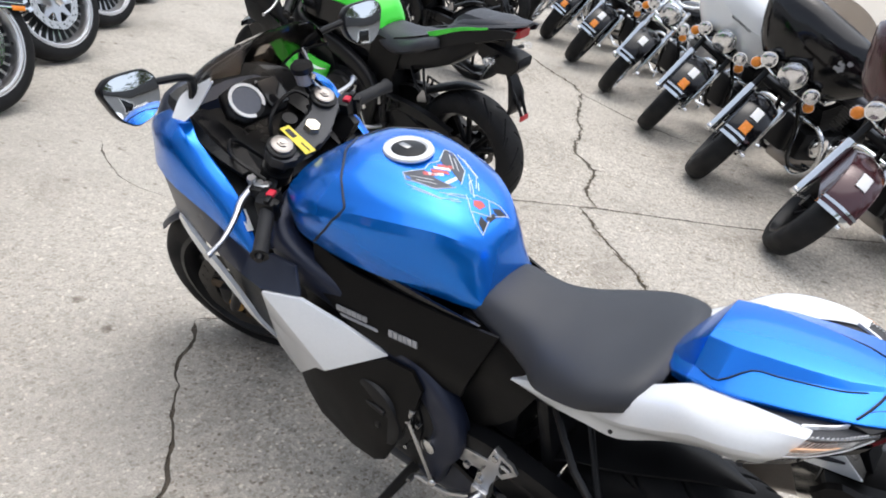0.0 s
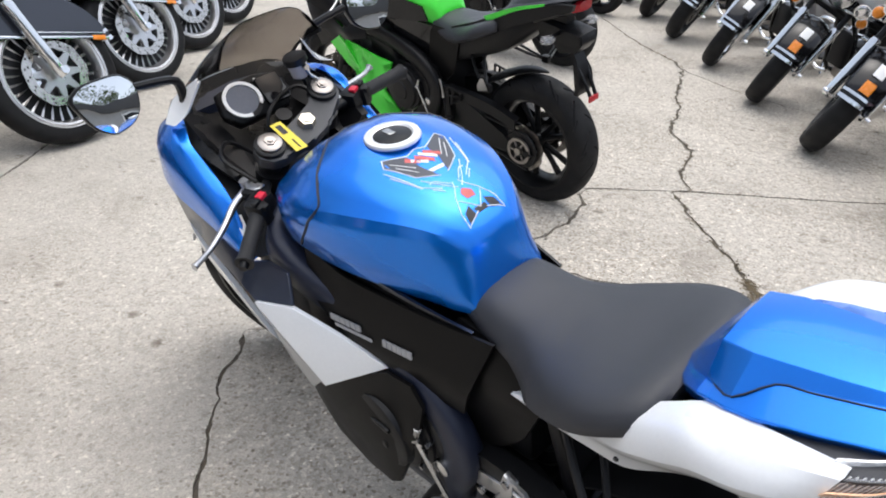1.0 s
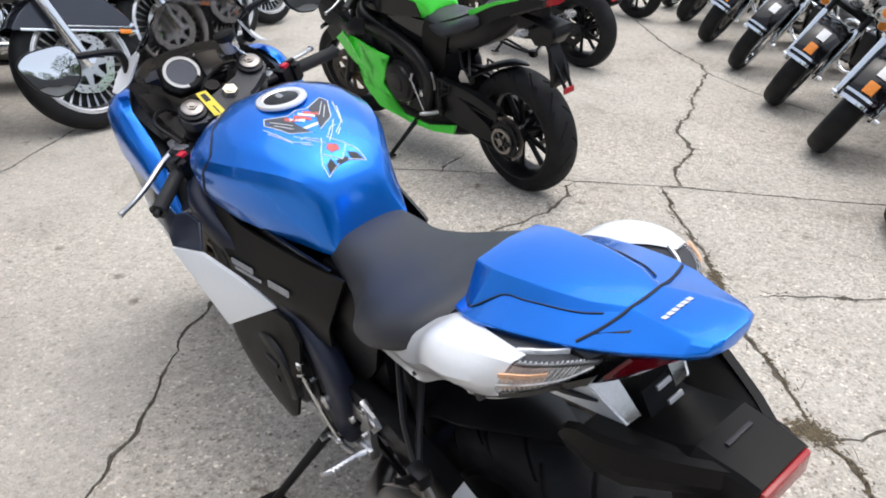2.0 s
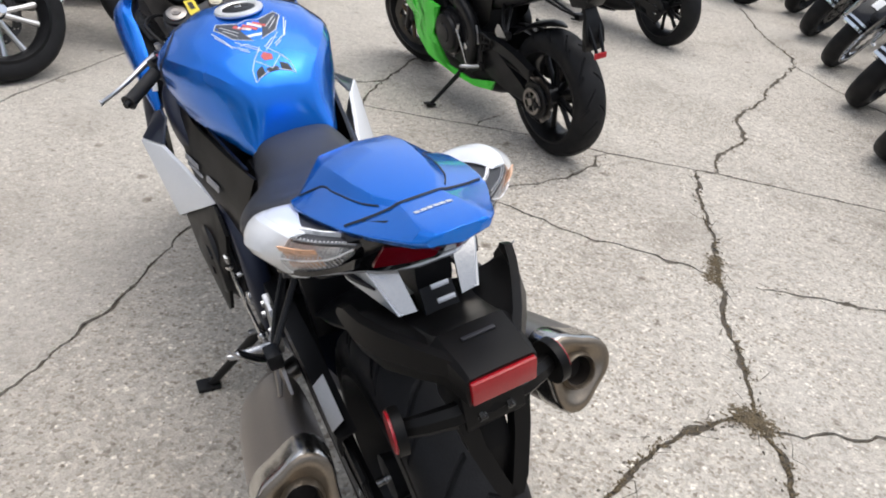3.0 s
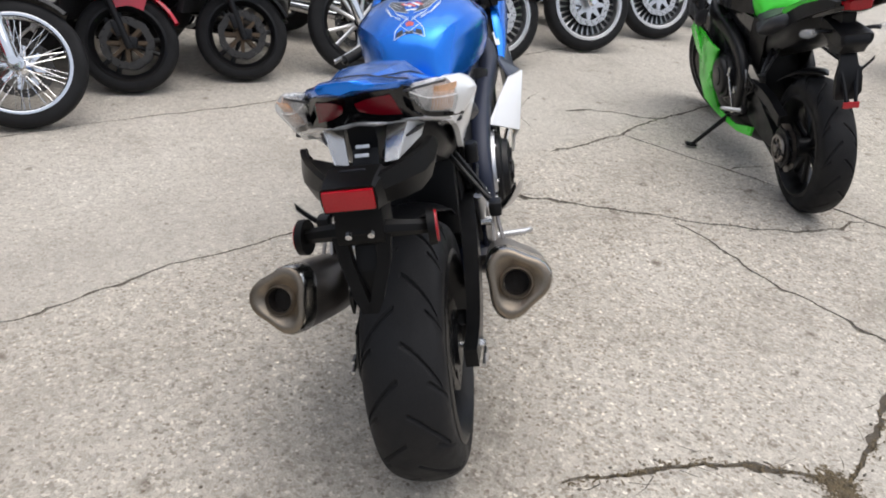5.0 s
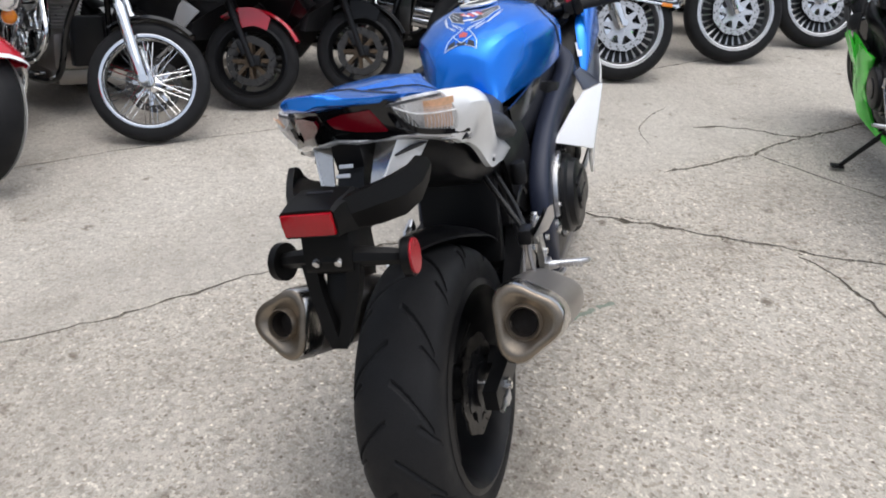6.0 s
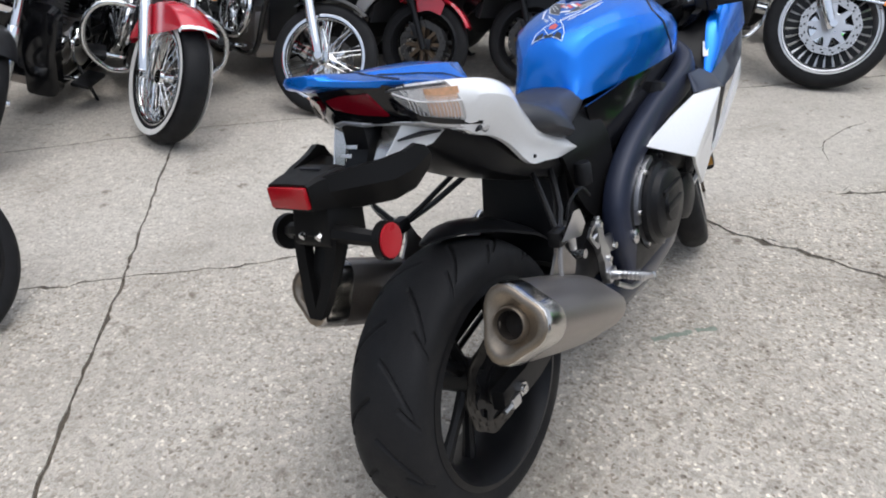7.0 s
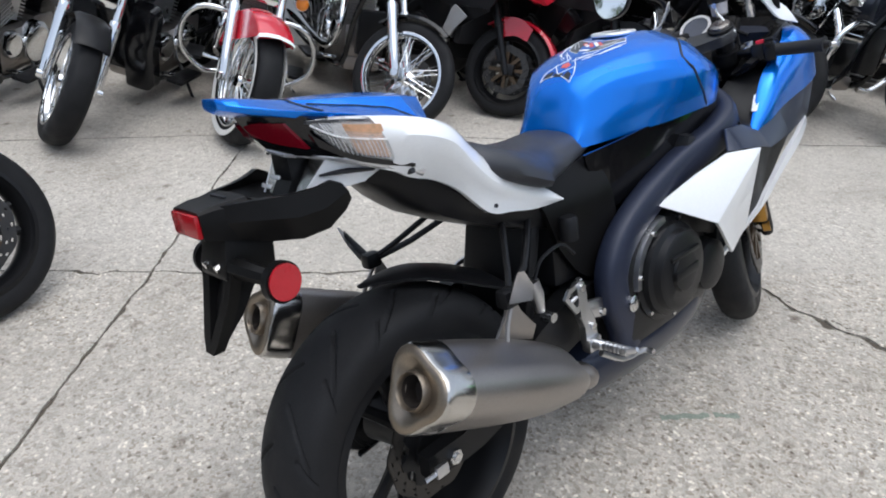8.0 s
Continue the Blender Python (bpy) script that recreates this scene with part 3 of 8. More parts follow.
def sharp_tail(P, white, paint):
    """Single-seat cowl, pointed flanks, let-in turn lamps, twin tail lamp, under-tail blades, angular plate hanger."""
    cowl = P("seat_cowl", pad_cowl(), paint, "glossy blue single-seat tail cowl with sharp creases", 12)
    tree = BVHTree.FromBMesh(pad_cowl())

    def drop(q):
        h = tree.ray_cast(Vector((q[0], q[1], 1.3)), Vector((0, 0, -1)))
        return h[0] + Vector((0, 0, 0.0006)) if h[0] else None
    seam = [drop((-0.110 - 0.022 * (1 - (v / 0.096) ** 2), v)) for v in [-0.096 + 0.0096 * i for i in range(21)]]
    part("cowl_seam", tube([q for q in seam if q], 0.0021, 6, 1), INK, cowl, "dark panel joint")
    for s in (1, -1):
        line = [drop((x, s * y)) for x, y in ((0.098, 0.092), (0.068, 0.108), (0.034, 0.080), (0.0, 0.076), (-0.03, 0.072), (-0.06, 0.066), (-0.085, 0.059), (-0.108, 0.047))]
        part("pad_groove", tube([q for q in line if q], 0.0013, 5, 3), INK, cowl, "fine dark groove at the foot of the raised pad")
    for i, w in enumerate((0.0068, 0.0072, 0.0064, 0.0072, 0.0068, 0.0070)):
        y0 = 0.026 - 0.0085 * i
        part("printed_bar", decal([(-0.170, y0), (-0.1712, y0 - w), (-0.1780, y0 - w), (-0.1768, y0)], tree, 0.0008), SILVERW, cowl, "pale printed bar")
    for s in (1, -1):
        fl = P("tail_flank", shell(FLANK, s, 0.012, 4, 3), white, "white tail side panel with a sharp front tip", 28)
        part("screw", disc((-0.012, s * 0.1655, 0.880), (0, 1, 0.3 * s), 0.005, 0.012, 12), INK, fl)
        part("screw", disc((0.186, s * 0.1465, 0.760), (0, 1, 0), 0.004, 0.012, 10), INK, fl)
        P("lamp_shelf", shell([[(0.072, 0.112, 0.924), (0.070, 0.124, 0.926)], [(0.03, 0.114, 0.940), (0.022, 0.142, 0.950)], [(-0.03, 0.108, 0.959), (-0.028, 0.152, 0.967)], [(-0.072, 0.101, 0.973), (-0.070, 0.158, 0.977)], [(-0.103, 0.093, 0.977), (-0.104, 0.137, 0.983)], [(-0.126, 0.088, 0.983), (-0.128, 0.113, 0.986)], [(-0.142, 0.082, 0.986), (-0.143, 0.096, 0.987)]], s, 0.004, 3, 2, (0, 0, -1)), SHELF, "dark grey textured shelf between cowl and lamp")
        tl = P("turn_lamp", shell(LENS, s, 0.003, 5, 4), CLEAR, "clear faceted turn signal lens", 50)
        tl.visible_shadow = False
        bowl = [[(x + 0.016, y - 0.016, z) for x, y, z in r] for r in LENS]
        part("lamp_bowl", shell(bowl, s, 0.004, 5, 4), LAMPREFL, tl, "silvery lamp bowl", 50)
        mid = [[tuple(a + (b - a) * f + (0.003, -0.004, 0)[i] for i, (a, b) in enumerate(zip(r[1], r[2]))) for f in (-0.7, 0.1, 0.9)] for r in [LENS[0], LENS[1], [tuple((a + b) / 2 for a, b in zip(u, v)) for u, v in zip(LENS[1], LENS[2])]]]
        part("amber_insert", shell(mid, s, 0.003, 4, 3), PEACH, tl, "pale amber ribbed insert", 50)
        cols = [spline([r[j] for r in LENS], 6) for j in range(3)]
        for i in range(1, 15):
            a, b, c = (Vector((q[i].x + 0.003, s * (q[i].y - 0.003), q[i].z)) for q in cols)
            part("lens_rib", tube([a, b, c], 0.0008, 5, 2), LAMPREFL, tl)
        part("lens_rib", tube([(x, s * (y + 0.001), z) for x, y, z in (r[1] for r in LENS)], 0.0012, 5, 4), LAMPREFL, tl)
        P("lamp_trim", shell([[(-0.142, 0.099, 0.966), (-0.132, 0.101, 0.944)], [(-0.098, 0.116, 0.930), (-0.092, 0.118, 0.917)], [(-0.066, 0.145, 0.914), (-0.062, 0.147, 0.903)], [(-0.010, 0.178, 0.893), (-0.010, 0.176, 0.887)]], s, 0.008, 4), GLOSS, "gloss black lamp trim")
        P("lower_rim", shell([[(-0.170, 0.0, 0.944), (-0.165, 0.0, 0.937), (-0.14, 0.0, 0.932)], [(-0.160, 0.030, 0.936), (-0.154, 0.030, 0.929), (-0.13, 0.030, 0.925)], [(-0.138, 0.065, 0.931), (-0.131, 0.064, 0.924), (-0.11, 0.060, 0.918)], [(-0.100, 0.108, 0.919), (-0.092, 0.106, 0.910), (-0.07, 0.095, 0.900)], [(-0.045, 0.152, 0.899), (-0.040, 0.150, 0.888), (-0.02, 0.12, 0.880)], [(0.01, 0.172, 0.878), (0.012, 0.165, 0.866), (0.02, 0.12, 0.858)]], s, 0.006, 4, 3, (0.6, 0, 0.8)), SILVERP, "silver-white lower rim of the tail", 50)
        # black surround and the red lens let into it
        P("tail_lamp_housing", shell([[(-0.226, 0.0, 1.030), (-0.197, 0.0, 0.980), (-0.166, 0.0, 0.941)], [(-0.200, 0.045, 1.016), (-0.172, 0.047, 0.970), (-0.148, 0.050, 0.932)], [(-0.154, 0.080, 1.000), (-0.130, 0.093, 0.962), (-0.108, 0.099, 0.922)], [(-0.133, 0.101, 0.988), (-0.116, 0.105, 0.956), (-0.098, 0.110, 0.919)]], s, 0.04, 4, 3, (1, 0, 0)), GLOSS, "gloss black tail lamp surround", 50)
        P("tail_lamp", shell([[(-0.207, 0.012, 0.990), (-0.201, 0.012, 0.981), (-0.196, 0.016, 0.972)], [(-0.196, 0.034, 0.993), (-0.184, 0.036, 0.974), (-0.170, 0.042, 0.955)], [(-0.169, 0.068, 0.988), (-0.155, 0.073, 0.966), (-0.141, 0.078, 0.942)]], s, 0.010, 4, 3, (1, 0, 0)), LENSDIM, "dark red tail lamp lens", 50)
        bl = P("under_tail_blade", shell([[(-0.112, 0.044, 0.930), (-0.160, 0.034, 0.861)], [(-0.108, 0.085, 0.928), (-0.160, 0.057, 0.864)]], s, 0.007, 1, 1, (0.8, 0, 0.6)), STEEL, "bright silver under-tail blade", 20)
        part("blade_side", shell([[(-0.108, 0.086, 0.928), (-0.160, 0.061, 0.864)], [(0.005, 0.101, 0.893), (-0.055, 0.093, 0.868)]], s, 0.006, 1, 1), white, bl, "pale side plate", 20)
        part("blade_slot", tube([(-0.128, s * 0.0775, 0.896), (-0.085, s * 0.093, 0.894), (-0.035, s * 0.099, 0.884)], [0.002, 0.005, 0.002], 6, 2), INK, bl)
    # solid pale bars stand in for the daylight seen through the vent holes
    for i in range(3):
        P("vent_slot", block(-0.150 - 0.011 * i, 0.0, 0.908 - 0.018 * i, 0.004, 0.026, 0.007, 0.001, Matrix.Translation((-0.15, 0, 0.9)) @ pose(0, 0, 0, 0, 30, 0) @ Matrix.Translation((0.15, 0, -0.9))), SILVERP, "pale vent slot under the tail")
    # plate hanger
    hb = loft([ring(x, h, 20, True) for x, h in (
        (-0.324, [(0, 0.889), (0.042, 0.888), (0.047, 0.884), (0.049, 0.864), (0.046, 0.843), (0, 0.843)]),
        (-0.300, [(0, 0.893), (0.043, 0.892), (0.050, 0.886), (0.051, 0.864), (0.048, 0.838), (0, 0.836)]),
        (-0.245, [(0, 0.894), (0.046, 0.892), (0.056, 0.882), (0.060, 0.855), (0.052, 0.820), (0, 0.815)]),
        (-0.225, [(0, 0.880), (0.047, 0.878), (0.058, 0.870), (0.062, 0.850), (0.054, 0.812), (0, 0.806)]),
        (-0.165, [(0, 0.856), (0.050, 0.854), (0.066, 0.850), (0.068, 0.838), (0.058, 0.800), (0, 0.795)]),
        (-0.11, [(0, 0.848), (0.046, 0.847), (0.058, 0.844), (0.060, 0.834), (0.05, 0.806), (0, 0.800)]))], 1)
    neck = loft([[Vector((x + dx, sy * w, z)) for dx, sy in ((-0.012, -1), (-0.012, 1), (0.02, 1), (0.02, -1))] for x, z, w in ((-0.165, 0.845, 0.026), (-0.140, 0.885, 0.024), (-0.105, 0.935, 0.026))], 1)
    P("hanger_neck", neck, PLASTIC, "black neck between tail and plate hanger", 25)
    ph = P("plate_hanger", hb, PANEL, "black plastic plate hanger with upswept wings", 18)
    for s in (1, -1):
        wing = [[(-0.292, 0.046, 0.889), (-0.286, 0.054, 0.862), (-0.276, 0.048, 0.834)], [(-0.250, 0.074, 0.889), (-0.245, 0.084, 0.858), (-0.232, 0.072, 0.818)], [(-0.200, 0.102, 0.887), (-0.198, 0.113, 0.852), (-0.190, 0.100, 0.813)], [(-0.165, 0.119, 0.889), (-0.158, 0.127, 0.856), (-0.150, 0.116, 0.820)], [(-0.140, 0.127, 0.895), (-0.128, 0.132, 0.868), (-0.120, 0.124, 0.842)], [(-0.122, 0.130, 0.886), (-0.114, 0.132, 0.872), (-0.108, 0.127, 0.858)]]
        part("hanger_wing", shell(wing, s, 0.012, 1, 1, (0.35, -0.93, 0)), PANEL, ph, "angular upswept wing", 20)
        part("wing_web", shell([[(-0.285, 0.040, 0.888), (-0.270, 0.058, 0.886)], [(-0.225, 0.045, 0.874), (-0.215, 0.088, 0.880)], [(-0.165, 0.052, 0.853), (-0.166, 0.112, 0.874)], [(-0.11, 0.05, 0.842), (-0.126, 0.122, 0.872)]], s, 0.014, 1, 1, (0, 0, -1)), PANEL, ph, "", 20)
        part("side_reflector", disc((-0.254, s * 0.118, 0.768), (0.12, s, 0), 0.033, 0.014, 28), PANEL, ph)
        part("reflector_face", disc((-0.252, s * 0.1265, 0.768), (0.12, s, 0), 0.029, 0.004, 28), REFLEX, ph, "round red reflector")
        part("plate_bolt", disc((-0.303, s * 0.02, 0.79), (1, 0, 0.35), 0.0065, 0.014, 6), BOLT, ph)
        part("bracket_arm", loft([[Vector((x + dx, s * (y + dy), z)) for dx, dy in ((-0.008, -w), (-0.008, w), (0.012, w), (0.012, -w))] for x, y, z, w in ((-0.288, 0.042, 0.80, 0.013), (-0.305, 0.034, 0.74, 0.012), (-0.330, 0.014, 0.675, 0.012), (-0.338, 0.004, 0.652, 0.010))], 1), PANEL, ph, "", 25)
    part("marker_lamp", block(-0.326, 0.0, 0.866, 0.010, 0.088, 0.036, 0.003), LENSRED, ph, "red rectangular marker lamp")
    part("hanger_slot", block(-0.268, 0, 0.8945, 0.006, 0.046, 0.003, 0.001), INK, ph)
    part("plate_bracket", join(slab([(-0.21, 0.83), (-0.292, 0.84), (-0.308, 0.775), (-0.30, 0.765), (-0.22, 0.76)], -0.044, 0.044, 0.006), slab([(-0.20, 0.82), (-0.27, 0.80), (-0.31, 0.72), (-0.325, 0.66), (-0.285, 0.70), (-0.24, 0.76)], -0.020, 0.020, 0.004)), PANEL, ph, "black V-shaped plate bracket")
    part("reflector_arm", tube([(-0.256, 0.112, 0.770), (-0.285, 0.05, 0.788), (-0.285, -0.05, 0.788), (-0.256, -0.112, 0.770)], [0.013, 0.017, 0.017, 0.013], 8, 2), PANEL, ph)


# ---- sport motorcycle (x ahead, y to its left, z up; rear tyre stands on the origin) ----
HEAD, AXIS = Vector((1.112, 0, 0.92)), Vector((0.404, 0, -0.915))


def steer(deg):
    """Turns the fork and all that it carries about the steering axis; positive to the left."""
    return Matrix.Translation(HEAD) @ Matrix.Rotation(radians(-deg), 4, AXIS) @ Matrix.Translation(-HEAD)


def fair_y(x, z):
    """Half width of the side fairing."""
    y = 0.232 - 0.85 * max(0.0, 0.84 - x) ** 1.5 - 0.9 * max(0.0, x - 1.22) ** 2 - 0.30 * max(0.0, 0.50 - z) + 0.02 * math.sin((z - 0.45) * 6) + 0.042 * math.exp(-((x - 0.98) / 0.11) ** 2 - ((z - 0.69) / 0.07) ** 2)
    return y


def sportbike(name, m, label, group, pal, steering=0.0, detail=True, pods=True, mufflers=(1, -1), tail_mat=None, fenders=None, fork=None, lift=0.0, blade=None):
    """pal: upper, mid, side, tank, tail paint. detail: groove-cut tyre, screws, decals."""
    up, mid, low, tank, tail = pal
    bike = thing(name, m, label, "motorcycle", group)
    S = steer(steering)

    def P(nm, bm, mt, lab="", sharp=38):
        return part(nm, bm, mt, bike, lab, sharp)

    def F(nm, bm, mt, lab="", sharp=38):
        bm.transform(S)
        return part(nm, bm, mt, bike, lab, sharp)

    # wheels
    cast_wheel(bike, pose(0, -0.006 if pods else 0, 0.3136), 0.311, 0.212 if pods else 0.172, 0.222, 3 if pods else 5, SATIN, detail or bool(blade), 0.11, (-0.075,) if not blade else (-0.075, 0.112), 0.05, True, BRAKE if not blade else TITAN)
    fw = S @ pose(1.408, 0, 0.300 + lift)
    cast_wheel(bike, fw, 0.300, 0.12, 0.222, 3, SATIN, False, 0.155, (-0.068, 0.068), 0.032, True, BRAKE, BRONZE)
    # swingarm, chain guard, hugger
    for s in (1, -1):
        P("swingarm_leg", loft([[Vector((x, s * (y + w * math.cos(a)), z + h * math.sin(a))) for a in (math.pi * (0.25 + 0.5 * i) for i in range(4))]
                                for x, y, z, w, h in ((-0.06, 0.125, 0.315, 0.022, 0.034), (0.08, 0.128, 0.325, 0.024, 0.045), (0.28, 0.12, 0.40, 0.03, 0.075), (0.45, 0.10, 0.43, 0.04, 0.08), (0.56, 0.08, 0.42, 0.05, 0.06))], 3), SATIN, "black swingarm leg", 60)
        P("chain_adjuster", join(block(-0.045, s * 0.158, 0.315, 0.03, 0.010, 0.026, 0.004), tube([(-0.03, s * 0.158, 0.315), (-0.085, s * 0.155, 0.312)], 0.005, 8, 1)), ALU if pods else SATIN)
    hr = []
    for a, r, w in ((98, 0.347, 0.004), (92, 0.346, 0.020), (82, 0.347, 0.046), (70, 0.350, 0.072), (56, 0.356, 0.088), (42, 0.374, 0.09)) + (((28, 0.392, 0.09), (12, 0.400, 0.085)) if pods else ()):
        ca, sa = math.cos(radians(a)), math.sin(radians(a))
        dr = 0.10 * min(1.0, (100 - a) / 36)
        up1 = [Vector(((r - dr * v * v) * ca, v * w / 0.5, 0.3136 + (r - dr * v * v) * sa)) for v in (-0.5, -0.3, 0, 0.3, 0.5)]
        hr.append(up1 + [q - Vector((ca, 0, sa)) * 0.005 for q in reversed(up1)])
    P("hugger", loft(hr, 4), PLASTIC, "thin black rear hugger fender")
    chain = [Vector((0.055 * math.cos(a), 0.135, 0.3136 + 0.085 * math.sin(a))) for a in (math.pi * (0.5 + i / 10) for i in range(11))]
    P("chain", tube([(0.56, 0.135, 0.46)] + chain + [(0.56, 0.135, 0.36)], 0.008, 6, 2), SATIN)
    P("sprocket", lathe([(0.04, 0.13), (0.088, 0.13), (0.092, 0.135), (0.088, 0.14), (0.04, 0.14)], 44, pose(0, 0, 0.3136)), SATIN)
    P("chain_guard", loft([[Vector((x, 0.135 + dy, z + dz)) for dy, dz in ((-0.02, 0), (0.02, 0), (0.022, -0.02), (0.02, -0.05), (0.014, -0.05), (0.012, -0.01))] for x, z in ((0.02, 0.46), (0.18, 0.50), (0.38, 0.515), (0.5, 0.50))], 3), PLASTIC)
    P("rear_caliper", join(block(0.10, -0.085, 0.30, 0.075, 0.05, 0.05, 0.012), block(0.12, -0.125, 0.315, 0.10, 0.012, 0.03, 0.005)), SATIN)
    # engine and gearbox
    P("engine_block", join(block(0.72, 0, 0.44, 0.40, 0.36, 0.30, 0.04), block(0.90, 0, 0.60, 0.26, 0.38, 0.24, 0.03, Matrix.Translation((0.9, 0, 0.6)) @ pose(0, 0, 0, 0, 20, 0) @ Matrix.Translation((-0.9, 0, -0.6)))), SATIN, "black engine block")
    for s in (1, -1):
        c = Vector((0.70, s * 0.205, 0.455))
        P("engine_cover", tube([c + Vector((0, s * q, 0)) for q in (-0.05, 0, 0.006, 0.022, 0.027, 0.024, 0.023, 0.032, 0.034)], [0.116, 0.113, 0.100, 0.096, 0.086, 0.078, 0.052, 0.047, 0.030], 36, 1), SATIN, "round black engine cover")
        if detail:
            fm = Matrix.Translation((0.70, 0, 0.455))
            P("cover_flange", lathe([(0.112, s * 0.170), (0.128, s * 0.172), (0.128, s * 0.186), (0.114, s * 0.190)], 36, fm), SATIN, "black cover flange")
            if s < 0:
                P("bare_edge", lathe([(0.128, s * 0.172), (0.136, s * 0.176), (0.134, s * 0.192), (0.120, s * 0.193)], 16, fm, 95, 185), ALU, "bare aluminium cover edge")
                P("brake_master", tube([(0.252, -0.160, 0.585), (0.258, -0.162, 0.555), (0.264, -0.162, 0.515)], [0.013, 0.015, 0.010], 12, 1), ALU, "aluminium rear brake master cylinder")
                P("brake_line", tube([(0.258, -0.160, 0.585), (0.285, -0.16, 0.62), (0.35, -0.158, 0.628), (0.40, -0.15, 0.59)], 0.004, 6, 5), PLASTIC, "black brake line")
                P("reservoir", tube([(0.40, -0.14, 0.62), (0.40, -0.14, 0.665), (0.40, -0.14, 0.672)], [0.020, 0.021, 0.017], 16, 1), PLASTIC)
                P("bracket_bolt", disc((0.275, -0.172, 0.50), (0, 1, 0), 0.011, 0.03, 8), BOLT)
            P("cover_rib", join(block(0.70, s * 0.236, 0.455, 0.10, 0.012, 0.022, 0.004), block(0.70, s * 0.234, 0.50, 0.12, 0.010, 0.012, 0.004)), SATIN)
        for i in range(7):
            a = 2 * math.pi * i / 7 + 0.3
            if detail:
                P("bolt", disc(c + Vector((0.122 * math.cos(a), s * -0.016, 0.122 * math.sin(a))), (0, 1, 0), 0.0065, 0.016, 6), BOLT)
        P("small_cover", tube([(0.86, s * 0.17, 0.41), (0.86, s * 0.215, 0.41), (0.86, s * 0.222, 0.41)], [0.07, 0.065, 0.045], 24, 1), PLASTIC)
        # frame spar, sweeping from the steering head down to the pivot
        spar = [(1.09, 0.09, 0.80, 0.030, 0.042), (1.035, 0.168, 0.762, 0.030, 0.040), (0.945, 0.184, 0.722, 0.029, 0.042), (0.80, 0.166, 0.680, 0.028, 0.040), (0.66, 0.157, 0.625, 0.028, 0.040), (0.56, 0.156, 0.565, 0.028, 0.040), (0.515, 0.158, 0.505, 0.028, 0.040), (0.515, 0.158, 0.44, 0.028, 0.040), (0.545, 0.155, 0.37, 0.026, 0.039), (0.565, 0.150, 0.29, 0.024, 0.040)]
        rg = []
        for i, (x, y, z, w, h) in enumerate(spar):
            x0, z0 = spar[max(i - 1, 0)][0], spar[max(i - 1, 0)][2]
            x1, z1 = spar[min(i + 1, len(spar) - 1)][0], spar[min(i + 1, len(spar) - 1)][2]
            d = Vector((x1 - x0, 0, z1 - z0)).normalized()
            nrm = Vector((-d.z, 0, d.x))
            pw = lambda v: math.copysign(abs(v) ** 0.55, v)
            rg.append([Vector((x, s * y, z)) + nrm * h * pw(math.sin(a)) + Vector((0, s * w * pw(math.cos(a)), 0)) for a in (2 * math.pi * q / 16 for q in range(16))])
        P("frame_spar", loft(rg, 4), FRAMEP if pods else SATIN, "dark navy satin frame spar", 60)
        P("pivot_bolt", tube([(0.552, s * 0.170, 0.42), (0.552, s * 0.190, 0.42), (0.552, s * 0.194, 0.42)], [0.02, 0.02, 0.012], 16, 1), BOLT)
        # airbox side cover between tank and spar
        P("side_cover", sheet([(0.50, 0.775), (0.60, 0.785), (0.72, 0.80), (0.85, 0.815), (0.99, 0.805)], [(0.545, 0.66), (0.60, 0.63), (0.70, 0.67), (0.85, 0.73), (0.99, 0.77)], s,
                              lambda x, z: 0.108 + 0.058 * math.sin(min(1, max(0, (x - 0.42) / 0.5)) * 1.57) - 0.02 * max(0, (0.8 - z) / 0.15)), GLOSS, "gloss black frame cover below the tank")
        # rear frame plate under the seat
        if pods:
            P("seat_side", sheet([(0.335, 0.724), (0.40, 0.752), (0.47, 0.764), (0.55, 0.770)], [(0.385, 0.60), (0.44, 0.53), (0.50, 0.50), (0.60, 0.54)], s, lambda x, z: 0.126 + 0.04 * (x - 0.34) - 0.05 * max(0, 0.66 - z) - 0.45 * max(0, z - 0.70), 0.012), PANEL, "matt black side panel")
        else:
            P("seat_side", sheet([(0.375, 0.732), (0.45, 0.778), (0.55, 0.788)], [(0.43, 0.57), (0.51, 0.51), (0.60, 0.56)], s, lambda x, z: 0.122 + 0.03 * (x - 0.4) - 0.05 * max(0, 0.7 - z)), PANEL, "matt black side panel")
        P("radiator_duct", block(0.98, s * 0.17, 0.55, 0.10, 0.05, 0.22, 0.02), BRASS)
        # rear-set footpeg, heel guard, pedal
        if pods:
            br = P("footrest_bracket", join(slab([(0.366, 0.530), (0.392, 0.542), (0.404, 0.500), (0.400, 0.470), (0.424, 0.440), (0.430, 0.395), (0.424, 0.366), (0.398, 0.362), (0.386, 0.384), (0.392, 0.424), (0.374, 0.452), (0.378, 0.492)], s * 0.158, s * 0.174, 0.004), slab([(0.40, 0.475), (0.47, 0.462), (0.52, 0.43), (0.515, 0.405), (0.46, 0.418), (0.41, 0.432)], s * 0.150, s * 0.160, 0.003), block(0.408, s * 0.172, 0.380, 0.044, 0.026, 0.034, 0.008)), ALU, "cast aluminium footrest bracket")
            for q in ((0.384, 0.522), (0.412, 0.420), (0.450, 0.440), (0.404, 0.384)):
                part("bracket_bolt", disc((q[0], s * 0.176, q[1]), (0, 1, 0), 0.0085, 0.008, 8), BOLT, br)
